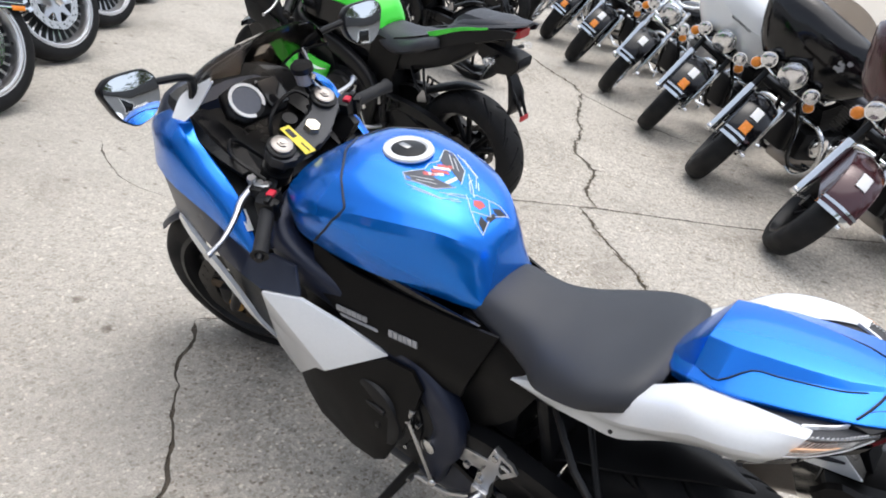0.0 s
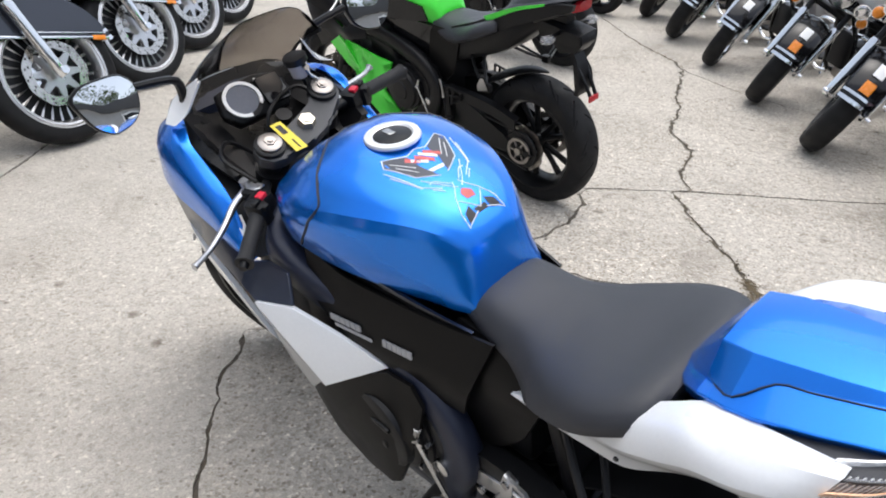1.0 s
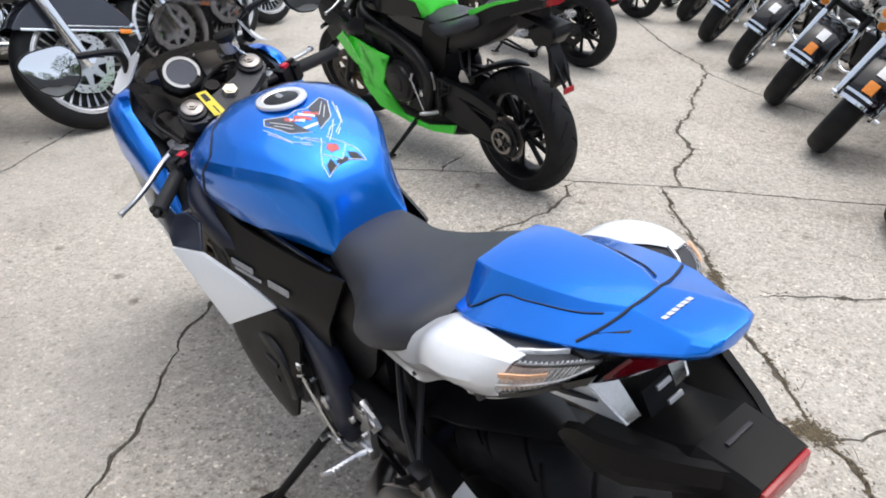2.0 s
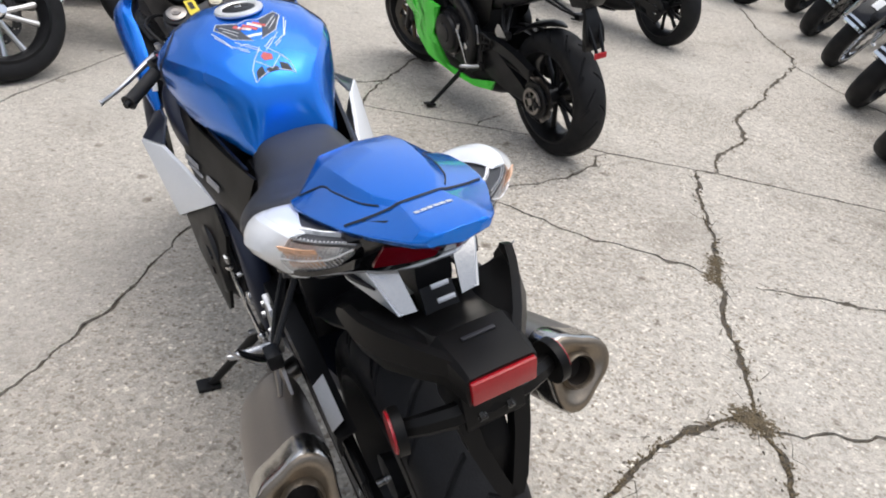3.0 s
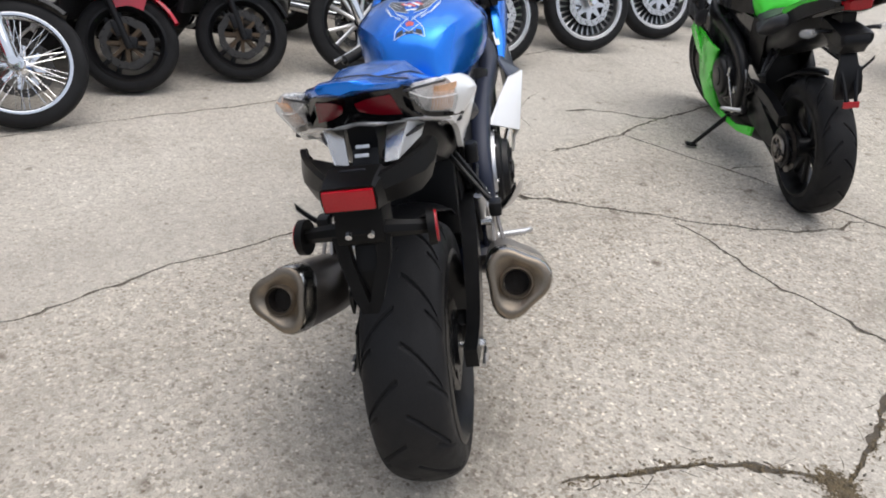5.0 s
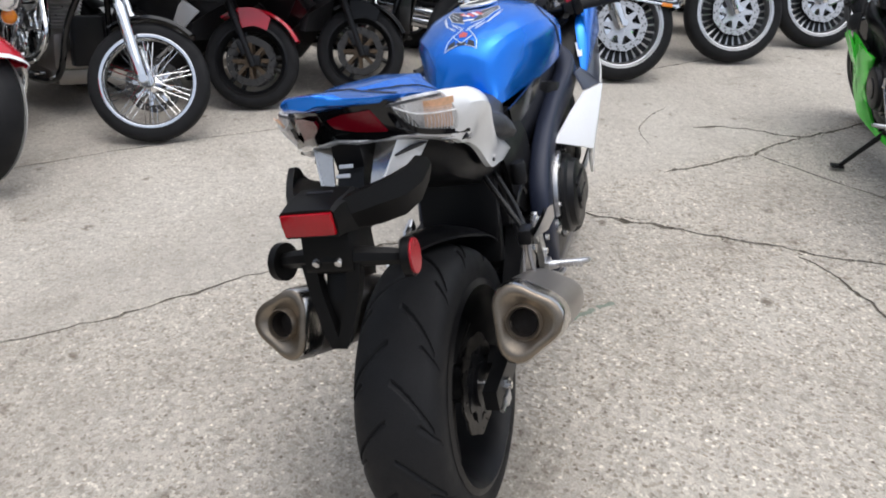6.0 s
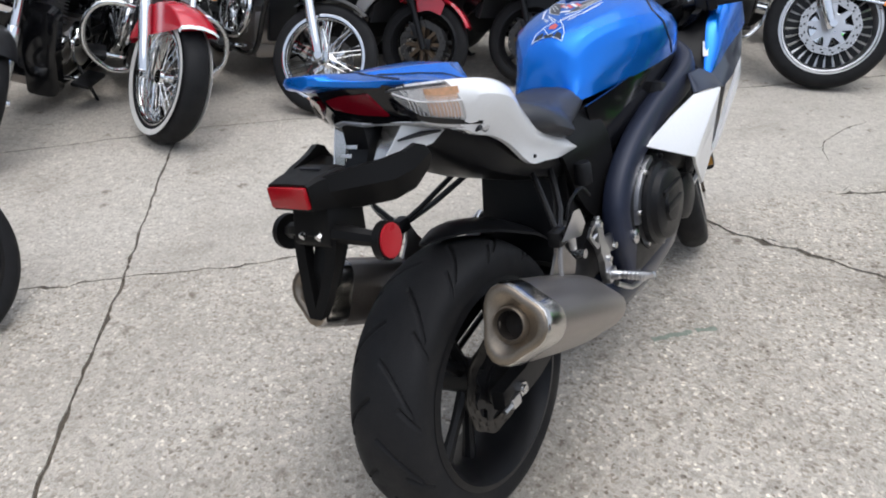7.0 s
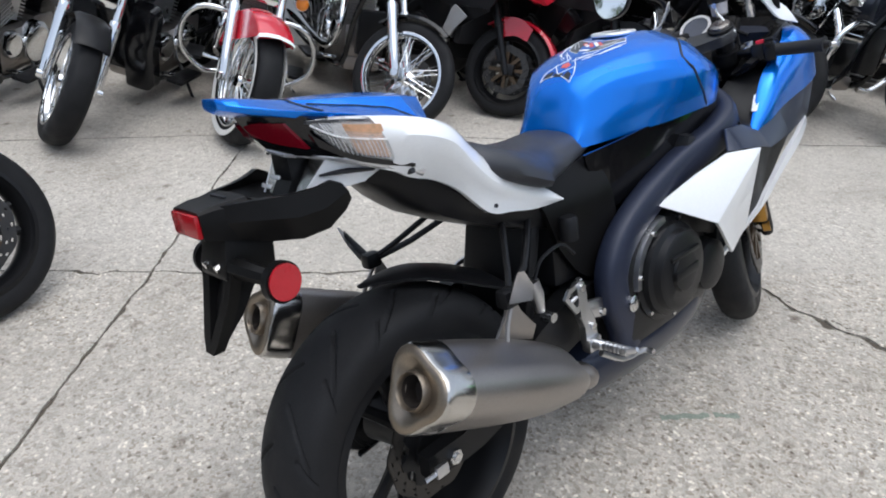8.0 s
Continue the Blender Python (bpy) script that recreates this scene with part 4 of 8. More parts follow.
            pg0 = P("footpeg", tube([(0.402, s * 0.176, 0.382), (0.406, s * 0.200, 0.383), (0.408, s * 0.204, 0.383), (0.412, s * 0.262, 0.386), (0.414, s * 0.276, 0.387), (0.414, s * 0.284, 0.393)], [0.013, 0.012, 0.010, 0.009, 0.008, 0.005], 10, 1), ALU, "ribbed aluminium footpeg")
            for i in range(6):
                part("peg_rib", disc((0.4085, s * (0.212 + 0.010 * i), 0.3836), (0.02, 1, 0.02), 0.0112, 0.004, 12), ALU, pg0)
            P("heel_guard", frame_plate([(0.330, 0.512), (0.345, 0.530), (0.388, 0.538), (0.392, 0.520), (0.378, 0.470), (0.362, 0.468)], [(0.343, 0.512), (0.350, 0.520), (0.378, 0.526), (0.380, 0.516), (0.372, 0.484), (0.366, 0.482)], s * 0.166, s * 0.173), ALU, "cut-out aluminium heel guard")
            P("heel_guard_bar", tube([(0.347, s * 0.1695, 0.500), (0.386, s * 0.1695, 0.506)], 0.0045, 6, 1), ALU)
        else:
            P("footrest_bracket", join(tube([(0.46, s * 0.15, 0.44), (0.44, s * 0.165, 0.40), (0.42, s * 0.17, 0.36), (0.43, s * 0.175, 0.345)], [0.014, 0.013, 0.014, 0.016], 8, 3), tube([(0.43, s * 0.16, 0.49), (0.425, s * 0.17, 0.42), (0.42, s * 0.17, 0.36)], 0.011, 8, 3), block(0.42, s * 0.172, 0.355, 0.045, 0.03, 0.04, 0.01)), ALU if pods else SATIN, "cast aluminium footrest bracket")
            P("footpeg", tube([(0.425, s * 0.18, 0.352), (0.44, s * 0.225, 0.356), (0.46, s * 0.268, 0.362), (0.461, s * 0.272, 0.366)], [0.011, 0.011, 0.009, 0.006], 10, 2), ALU, "ribbed aluminium footpeg")
            if pods:
                P("heel_guard", join(*[tube(q, [0.0075] * len(q), 6, 1) for q in ([(0.335, s * 0.168, 0.515), (0.42, s * 0.168, 0.522), (0.415, s * 0.168, 0.462), (0.372, s * 0.168, 0.468), (0.335, s * 0.168, 0.515)], [(0.355, s * 0.168, 0.493), (0.418, s * 0.168, 0.492)])]), ALU, "cut-out aluminium heel guard")
            else:
                P("heel_guard", join(*[tube(q, 0.0065, 6, 1) for q in ([(0.42, s * 0.168, 0.525), (0.338, s * 0.166, 0.51), (0.345, s * 0.168, 0.475), (0.42, s * 0.17, 0.43), (0.42, s * 0.168, 0.525)], [(0.42, s * 0.168, 0.48), (0.35, s * 0.167, 0.49)], [(0.385, s * 0.168, 0.52), (0.40, s * 0.169, 0.445)])]), ALU if pods else SATIN, "cut-out aluminium heel guard")
        P("foot_pedal", tube([(0.43, s * 0.178, 0.345), (0.50, s * 0.185, 0.30), (0.575, s * 0.19, 0.29), (0.58, s * 0.215, 0.29)], 0.007, 8, 3), ALU if detail else SATIN)
        # passenger peg hanger
        P("passenger_hanger", join(tube([(0.245, s * 0.10, 0.705), (0.17, s * 0.175, 0.635), (0.135, s * 0.205, 0.612)], 0.0065, 8, 2), tube([(0.315, s * 0.105, 0.685), (0.22, s * 0.17, 0.63), (0.135, s * 0.205, 0.608)], 0.0075, 8, 2), block(0.13, s * 0.208, 0.608, 0.04, 0.03, 0.035, 0.008)), SATIN, "black tubular passenger peg hanger")
        pg = P("passenger_peg", loft([[c + Vector((w * 0.5 * math.cos(a), s * w * 0.35 * math.cos(a), 0.010 * math.sin(a))) for a in (2 * math.pi * i / 8 for i in range(8))] for c, w in ((Vector((0.140, s * 0.215, 0.598)), 0.016), (Vector((0.128, s * 0.236, 0.622)), 0.020), (Vector((0.112, s * 0.255, 0.656)), 0.014), (Vector((0.106, s * 0.260, 0.668)), 0.005))], 2), SATIN, "folded passenger footpeg")
        part("peg_plate", loft([[c + Vector((w * 0.5, s * 0.35 * w, 0)), c + Vector((w * 0.5, s * (0.35 * w + 0.004), 0.003)), c + Vector((-w * 0.5, s * (0.004 - 0.35 * w), 0.003)), c + Vector((-w * 0.5, -s * 0.35 * w, 0))] for c, w in ((Vector((0.132, s * 0.236, 0.604)), 0.034), (Vector((0.118, s * 0.258, 0.640)), 0.030), (Vector((0.102, s * 0.272, 0.680)), 0.008))], 1), ALU, pg, "bright aluminium tread plate")
    if pods:
        P("rear_shock", tube([(0.42 + 0.0026 * i, 0.0, 0.36 + 0.02 * i) for i in range(16)], [0.034 + 0.012 * (i % 2) for i in range(16)], 18, 2), SATIN, "black rear shock absorber")
        P("inner_fender", block(0.325, 0, 0.575, 0.03, 0.20, 0.24, 0.01, Matrix.Translation((0.325, 0, 0.575)) @ pose(0, 0, 0, 0, 14, 0) @ Matrix.Translation((-0.325, 0, -0.575))), PLASTIC, "black inner fender behind the engine")
        P("battery_box", block(0.47, 0, 0.62, 0.17, 0.21, 0.24, 0.02), PLASTIC, "black battery box under the seat")
        P("gearbox_rear", block(0.53, 0, 0.42, 0.13, 0.20, 0.20, 0.03), SATIN, "black gearbox end")
    # radiator
    P("radiator", block(1.08, 0, 0.56, 0.05, 0.34, 0.30, 0.01, Matrix.Translation((1.08, 0, 0.56)) @ pose(0, 0, 0, 0, 12, 0) @ Matrix.Translation((-1.08, 0, -0.56))), BRASS)
    # belly pan
    P("belly_pan", loft([ring(x, [(0, zt), (w * 0.9, zt), (w, (zt + zb) / 2), (w * 0.55, zb + 0.01), (0, zb)], 16) for x, zt, zb, w in ((0.26, 0.245, 0.225, 0.03), (0.40, 0.285, 0.17, 0.10), (0.60, 0.32, 0.145, 0.15), (0.85, 0.36, 0.17, 0.17), (0.98, 0.44, 0.30, 0.16))], 3), NAVY if mid is NAVY else mid, "dark belly pan")
    for s in (1, -1):
        # side fairing: coloured shoulder, dark band, wedge, front strip
        P("upper_side_fairing", shell([[(1.060, 0.222, 0.712), (1.064, 0.230, 0.707), (1.068, 0.233, 0.702), (1.072, 0.233, 0.700)],
                                       [(1.105, 0.214, 0.772), (1.115, 0.232, 0.768), (1.122, 0.242, 0.752), (1.13, 0.241, 0.722)],
                                       [(1.155, 0.206, 0.828), (1.168, 0.230, 0.825), (1.182, 0.245, 0.800), (1.19, 0.244, 0.745)],
                                       [(1.225, 0.203, 0.872), (1.242, 0.228, 0.872), (1.258, 0.248, 0.845), (1.262, 0.248, 0.762)],
                                       [(1.272, 0.206, 0.905), (1.302, 0.226, 0.915), (1.340, 0.248, 0.880), (1.34, 0.250, 0.778)],
                                       [(1.33, 0.184, 0.932), (1.368, 0.200, 0.928), (1.408, 0.226, 0.882), (1.42, 0.236, 0.793)],
                                       [(1.41, 0.158, 0.915), (1.45, 0.168, 0.905), (1.50, 0.186, 0.865), (1.51, 0.190, 0.790)]], s, 0.006, 4, 4), up if pods else mid, "glossy painted upper side fairing", 50)
        if pods:
            P("fairing_lip", shell([[(1.085, 0.212, 0.752), (1.089, 0.222, 0.752)], [(1.12, 0.203, 0.788), (1.125, 0.214, 0.790)]], s, 0.004, 3), low, "pale fairing lip")
            P("fairing_liner", shell([[(0.99, 0.150, 0.775), (0.99, 0.205, 0.755)], [(1.06, 0.130, 0.790), (1.07, 0.222, 0.715)], [(1.16, 0.12, 0.830), (1.16, 0.224, 0.800)], [(1.25, 0.11, 0.870), (1.24, 0.215, 0.87)], [(1.34, 0.10, 0.89), (1.33, 0.19, 0.93)]], s, 0.006, 3), PLASTIC, "black inner fairing panel")
        if pods:
            P("mid_side_fairing", facets([(0.884, 0.249, 0.697), (0.964, 0.288, 0.694), (1.07, 0.268, 0.664), (1.21, 0.256, 0.668), (1.365, 0.238, 0.690), (1.40, 0.236, 0.775), (1.27, 0.246, 0.772), (1.17, 0.242, 0.738), (1.07, 0.236, 0.706), (1.0, 0.226, 0.738), (0.925, 0.222, 0.742)], [[0, 1, 2, 8, 9, 10], [2, 3, 7, 8], [3, 4, 5, 6, 7]], s, 0.008), mid, "dark painted fairing band", 30)
        else:
            P("mid_side_fairing", sheet([(0.885, 0.765), (0.96, 0.752), (1.06, 0.71), (1.16, 0.737), (1.29, 0.768), (1.44, 0.79)], [(0.875, 0.692), (0.97, 0.673), (1.06, 0.652), (1.2, 0.664), (1.30, 0.664), (1.37, 0.668)], s, lambda x, z: fair_y(x, z) - 0.003), mid, "dark painted fairing band")
        if pods:
            P("lower_side_fairing", facets([(0.676, 0.186, 0.616), (0.785, 0.222, 0.664), (0.882, 0.252, 0.695), (0.962, 0.292, 0.692), (0.790, 0.269, 0.549), (0.915, 0.242, 0.428), (0.985, 0.245, 0.480), (0.985, 0.262, 0.585), (0.84, 0.255, 0.512)], [[0, 1, 2, 3, 4], [3, 7, 6, 5, 8, 4]], s, 0.010), low, "angular painted wedge panel with a sharp crease", 30)
        elif blade:
            wide = lambda x, z: 0.150 + 0.090 * min(1.0, max(0.0, (x - 0.35) / 0.5))
            P("lower_side_fairing", skin([(1.085, 0.632), (0.99, 0.622), (0.755, 0.580), (0.865, 0.535), (0.945, 0.470), (0.960, 0.405), (0.86, 0.318), (0.69, 0.272), (0.52, 0.248), (0.335, 0.290), (0.36, 0.235), (0.49, 0.218), (0.66, 0.234), (0.877, 0.282), (0.998, 0.365), (0.992, 0.445), (1.02, 0.535)], s, wide, 0.010), blade, "bright green blade-shaped side fairing")
            P("fairing_inner", skin([(1.10, 0.64), (0.86, 0.60), (0.93, 0.47), (1.04, 0.44), (1.14, 0.57)], s, lambda x, z: wide(x, z) - 0.02, 0.006), PLASTIC)
            P("swingarm_brace", slab([(0.52, 0.49), (0.40, 0.505), (0.24, 0.43), (0.10, 0.352), (0.03, 0.340), (0.03, 0.288), (0.10, 0.275), (0.24, 0.285), (0.38, 0.305), (0.52, 0.34)], s * 0.108, s * 0.148, 0.014), SATIN, "thick black swingarm")
            if s > 0:
                teeth = [block(0.060 * math.cos(a), 0.150, 0.3136 + 0.060 * math.sin(a), 0.010, 0.006, 0.010, 0.001) for a in (2 * math.pi * i / 12 for i in range(12))]
                arms = [tube([(0.022 * math.cos(a), 0.150, 0.3136 + 0.022 * math.sin(a)), (0.056 * math.cos(a), 0.150, 0.3136 + 0.056 * math.sin(a))], 0.005, 6, 1) for a in (2 * math.pi * i / 6 for i in range(6))]
                P("sprocket", join(lathe([(0.064, 0.145), (0.064, 0.155), (0.050, 0.155), (0.050, 0.145), (0.064, 0.145)], 32, pose(0, 0, 0.3136)), disc((0, 0.150, 0.3136), (0, 1, 0), 0.018, 0.024, 20), *teeth, *arms), TITAN, "bright slotted sprocket")
                P("heel_plate", slab([(0.565, 0.53), (0.475, 0.545), (0.455, 0.455), (0.53, 0.43)], 0.158, 0.164, 0.002), ALU, "bare metal heel plate")
                P("engine_cover", join(disc((0.70, 0.165, 0.40), (0, 1, 0), 0.085, 0.05, 28, 0.07), disc((0.70, 0.195, 0.40), (0, 1, 0), 0.05, 0.02, 24), disc((0.57, 0.150, 0.37), (0, 1, 0), 0.055, 0.05, 24, 0.045)), TITAN, "dull metal engine cover")
                for a in range(6):
                    P("cover_bolt", disc((0.70 + 0.077 * math.cos(a * 1.047), 0.190, 0.40 + 0.077 * math.sin(a * 1.047)), (0, 1, 0), 0.006, 0.012, 8), BOLT)
        else:
            P("lower_side_fairing", sheet([(0.685, 0.613), (0.78, 0.664), (0.875, 0.690), (0.97, 0.671), (1.06, 0.650)], [(0.685, 0.606), (0.78, 0.565), (0.862, 0.525), (0.905, 0.465), (0.938, 0.41)], s, lambda x, z: fair_y(x, z)), PLASTIC, "dark side panel")
        if not pods and not blade:
            P("belly_edge", tube([(0.93, s * 0.205, 0.36), (0.78, s * 0.19, 0.25), (0.60, s * 0.165, 0.19), (0.44, s * 0.12, 0.18)], [0.008, 0.012, 0.016, 0.006], 6, 3), low, "bright belly edge")
        P("fairing_strip", sheet([(1.345, 0.688), (1.19, 0.612), (1.05, 0.495), (0.94, 0.405), (0.885, 0.31)] if pods else [(1.10, 0.66), (1.06, 0.62), (1.0, 0.52), (0.935, 0.42), (0.885, 0.31)], [(1.368, 0.660), (1.203, 0.582), (1.060, 0.476), (0.950, 0.388), (0.890, 0.295)] if pods else [(1.20, 0.60), (1.13, 0.54), (1.04, 0.455), (0.957, 0.37), (0.893, 0.285)], s, lambda x, z: fair_y(x, z) + 0.004, 0.012), low, "narrow painted fairing edge")
        P("fairing_vent", sheet([(1.055, 0.652), (1.2, 0.66), (1.35, 0.664)], [(0.94, 0.412), (1.1, 0.52), (1.34, 0.652)], s, lambda x, z: min(fair_y(x, z) - 0.006, 0.246 - 0.12 * (x - 0.985)) if pods else fair_y(x, z) - 0.04), PLASTIC, "black fairing air vent")
    if pods:
        P("engine_cowl", shell([[(0.916, 0.238, 0.425), (0.905, 0.238, 0.40), (0.895, 0.236, 0.375)], [(0.83, 0.252, 0.525), (0.84, 0.250, 0.43), (0.85, 0.238, 0.33)], [(0.75, 0.225, 0.575), (0.75, 0.252, 0.46), (0.745, 0.236, 0.30)], [(0.672, 0.195, 0.615), (0.67, 0.245, 0.47), (0.67, 0.236, 0.31)], [(0.60, 0.195, 0.63), (0.60, 0.220, 0.50), (0.640, 0.232, 0.335)], [(0.572, 0.195, 0.59), (0.58, 0.205, 0.53), (0.61, 0.222, 0.42)]], 1, 0.008, 1), PANEL, "black angular cowl over the engine side", 22)
    elif not blade:
        P("lower_cover", sheet([(0.665, 0.60), (0.78, 0.565), (0.86, 0.525), (0.935, 0.415)], [(0.66, 0.29), (0.76, 0.262), (0.86, 0.285), (0.95, 0.34)], 1, lambda x, z: fair_y(x, z) + 0.030 - 0.02 * max(0.0, (0.42 - z) / 0.15)), PLASTIC, "black lower engine cover")
    # nose, headlamps, screen
    nose = [(1.30, [(0, 0.86), (0.10, 0.865), (0.16, 0.87), (0.185, 0.82), (0, 0.78)]),
            (1.40, [(0, 0.915), (0.10, 0.915), (0.165, 0.905), (0.19, 0.83), (0, 0.765)]),
            (1.48, [(0, 0.945), (0.085, 0.935), (0.150, 0.905), (0.175, 0.81), (0, 0.748)]),
            (1.56, [(0, 0.918), (0.07, 0.908), (0.12, 0.878), (0.14, 0.79), (0, 0.735)]),
            (1.635, [(0, 0.845), (0.04, 0.842), (0.06, 0.825), (0.06, 0.78), (0, 0.745)])]
    P("nose_fairing", loft([ring(x, h, 24) for x, h in (nose[1:] if pods else nose)], 3), NAVY if pods else up, "painted nose fairing")
    if pods:
        P("cockpit_liner", loft([ring(x, h, 16) for x, h in ((1.14, [(0, 0.800), (0.10, 0.802), (0.165, 0.866), (0.172, 0.845), (0, 0.77)]), (1.24, [(0, 0.80), (0.09, 0.81), (0.178, 0.903), (0.184, 0.86), (0, 0.77)]), (1.36, [(0, 0.85), (0.08, 0.862), (0.166, 0.935), (0.174, 0.88), (0, 0.80)]), (1.46, [(0, 0.955), (0.085, 0.952), (0.148, 0.935), (0.14, 0.9), (0, 0.88)]))], 3), COCKPIT, "deep black cockpit liner")
    else:
        P("cockpit_liner", loft([ring(x, h, 16) for x, h in ((1.14, [(0, 0.86), (0.12, 0.865), (0.17, 0.87), (0.165, 0.83), (0, 0.82)]), (1.24, [(0, 0.885), (0.12, 0.90), (0.185, 0.905), (0.18, 0.85), (0, 0.83)]), (1.36, [(0, 0.925), (0.11, 0.93), (0.175, 0.935), (0.17, 0.88), (0, 0.85)]), (1.46, [(0, 0.965), (0.09, 0.96), (0.150, 0.935), (0.14, 0.9), (0, 0.9)]))], 3), PLASTIC, "black cockpit liner")
    for s in (1, -1):
        P("headlamp", ball((1.585, s * 0.05, 0.83), (0.05, 0.04, 0.035)), CLEAR)
        if pods:
            P("screen_edge", shell([[(1.345, 0.214, 0.940), (1.295, 0.214, 0.950)], [(1.350, 0.180, 0.982), (1.300, 0.180, 0.962)], [(1.318, 0.156, 1.010), (1.292, 0.156, 0.994)], [(1.288, 0.138, 1.032), (1.282, 0.138, 1.024)]], s, 0.006, 3), low, "white windscreen edge panel")
        P("mirror_mount", block(1.335, s * 0.166, 0.962, 0.050, 0.022, 0.016, 0.006), PLASTIC)
        P("mirror_arm", tube([(1.33, s * 0.162, 0.965), (1.318, s * 0.164, 1.015), (1.305, s * 0.185, 1.044), (1.285, s * 0.275, 1.066)], [0.012, 0.011, 0.009, 0.008], 8, 3), PLASTIC)
        M2 = pose(1.275, s * 0.335, 1.052, 0, 0, s * 6) @ pose(0, 0, 0, 0, 14, 0)
        sh = [Vector((0, 0.078 * math.copysign(abs(math.cos(a)) ** 0.75, math.cos(a)) * s, 0.046 * math.copysign(abs(math.sin(a)) ** 0.75, math.sin(a)) + 0.01 * math.cos(a))) for a in (2 * math.pi * i / 24 for i in range(24))]
        if pods:
            sh = [Vector((0, y * s, z)) for y, z in ((0.062, 0.034), (0.030, 0.055), (-0.048, 0.051), (-0.070, 0.028), (-0.071, -0.002), (-0.060, -0.032), (-0.035, -0.052), (0.007, -0.059), (0.039, -0.034))]
            for k in range(2):
                sh = [a.lerp(b, f) for a, b in zip(sh, sh[1:] + sh[:1]) for f in (0.18, 0.82)]
        hb = loft([[q * 0.35 + Vector((0.045, 0, 0)) for q in sh], [q * 0.85 + Vector((0.03, 0, 0)) for q in sh], [q + Vector((0.0, 0, 0)) for q in sh], [q * 0.97 + Vector((-0.008, 0, 0)) for q in sh]], 3)
        hb.transform(M2)
        mh = P("mirror", hb, PLASTIC, "rear-view mirror with black shell")
        gl = loft([[q * k + Vector((h, 0, 0)) for q in sh] for k, h in ((0.94, -0.0075), (0.94, -0.0100), (0.75, -0.0108), (0.5, -0.0117), (0.25, -0.0122), (0.08, -0.0123))], 1)
        gl.transform(M2)
        part("glass", gl, MIRROR, mh, "reflecting mirror glass")
    rows_o, rows_i = [], []
    for i in range(11):
        t = i / 10
        ro, ri = [], []
        for j in range(13):
            v = -1 + 2 * j / 12
            w = 0.152 - 0.026 * t if pods else 0.155 - 0.045 * t
            x = 1.50 - 0.315 * t - 0.10 * (1 - t) * v * v
            z = 0.945 + 0.205 * t ** 0.8 - (0.075 * t * v ** 4 if pods else 0.085 * t * v * v)
            q = Vector((x, w * v, z))
            ro.append(q)
            ri.append(q + Vector((-0.002, 0, -0.002)))
        rows_o.append(ro)
        rows_i.append(ri)
    bm = bmesh.new()
    a, b = grid(bm, rows_o), grid(bm, rows_i)
    for i in range(10):
        for j in (0, 12):
            bm.faces.new((a[i][j], a[i + 1][j], b[i + 1][j], b[i][j]))
    for j in range(12):
        for i in (0, 10):
            bm.faces.new((a[i][j], a[i][j + 1], b[i][j + 1], b[i][j]))
    scr = P("windscreen", bm, SMOKE, "smoked clear windscreen")
    scr.visible_shadow = False
    P("screen_trim", tube([rows_o[i][0] + Vector((0, 0, 0.0)) for i in (10, 6, 3, 0)] , 0.004, 6, 2), PLASTIC)
    # gauge
    gz = pose(1.287, 0.050, 0.946, 0, -42, 0) if pods else pose(1.315, 0.028, 0.948, 0, -42, 0)
    gs = Matrix.Scale(0.80 if pods else 1.0, 4)
    gz = gz @ gs
    g1 = tube([(0, 0, -0.03), (0, 0, 0.004), (0, 0, 0.006)], [0.05, 0.058, 0.050], 32, 1)
    g1.transform(gz)
    gauge = P("gauge", g1, PLASTIC, "round instrument in a black housing")
    g2 = lathe([(0.0465, 0.0055), (0.0565, 0.0055), (0.0565, 0.011), (0.0465, 0.011), (0.0465, 0.0055)], 40, gz @ pose(0, 0, 0, 90, 0, 0), 180.0 if pods else 0.0, 485.0 if pods else 360.0)
    part("dial_ring", g2, DIALRING if detail else SATIN, gauge, "pale bright dial ring")
    g3 = disc((0, 0, 0.0075), (0, 0, 1), 0.045, 0.002, 32)
    g3.transform(gz)
    part("dial", g3, DIALM, gauge)
    g4 = block(0.0, -0.10, 0.0, 0.09, 0.075, 0.02, 0.008)
    g4.transform(gz)
    part("lcd_panel", g4, GLOSS, gauge)
    if pods:
        g5 = loft([[Vector((x * k, y * k - 0.032, z)) for x, y in ((0.066, 0.03), (0.05, 0.09), (-0.02, 0.105), (-0.062, 0.07), (-0.060, -0.09), (-0.02, -0.125), (0.05, -0.11), (0.068, -0.04))] for z, k in ((-0.075, 0.62), (-0.04, 0.95), (-0.014, 1.0), (-0.004, 0.93))], 2)
        g5.transform(gz)
        part("gauge_housing", g5, COCKPIT, gauge, "black instrument housing", 50)
        g6 = join(*[disc((0.046 - 0.013 * i, -0.066 - 0.004 * i, 0.0), (0, 0, 1), 0.0035, 0.012, 10) for i in range(3)])
        g6.transform(gz)
        part("warning_lamp", g6, SILVERINK, gauge)
    # steered parts: fork, clamp, bars, fender
    fk = fork or SATIN
    for s in (1, -1):
        top = HEAD + Vector((0.02, s * 0.104, 0.015))
        bot = top + AXIS * 0.70
        F("fork_tube", tube([top, top + AXIS * 0.42], 0.026, 16, 1), fk)
        F("fork_leg", tube([top + AXIS * 0.36, bot, bot + AXIS * 0.03], [0.020, 0.022, 0.018], 16, 1), SATIN)
        if pods:
            F("axle_cap", disc((1.408, s * 0.108, 0.300), (0, 1, 0), 0.024, 0.022, 20), GOLD, "gold axle cap")
        F("axle_clamp", block(bot.x + 0.025, s * 0.09, 0.305, 0.06, 0.03, 0.07, 0.01), SATIN)
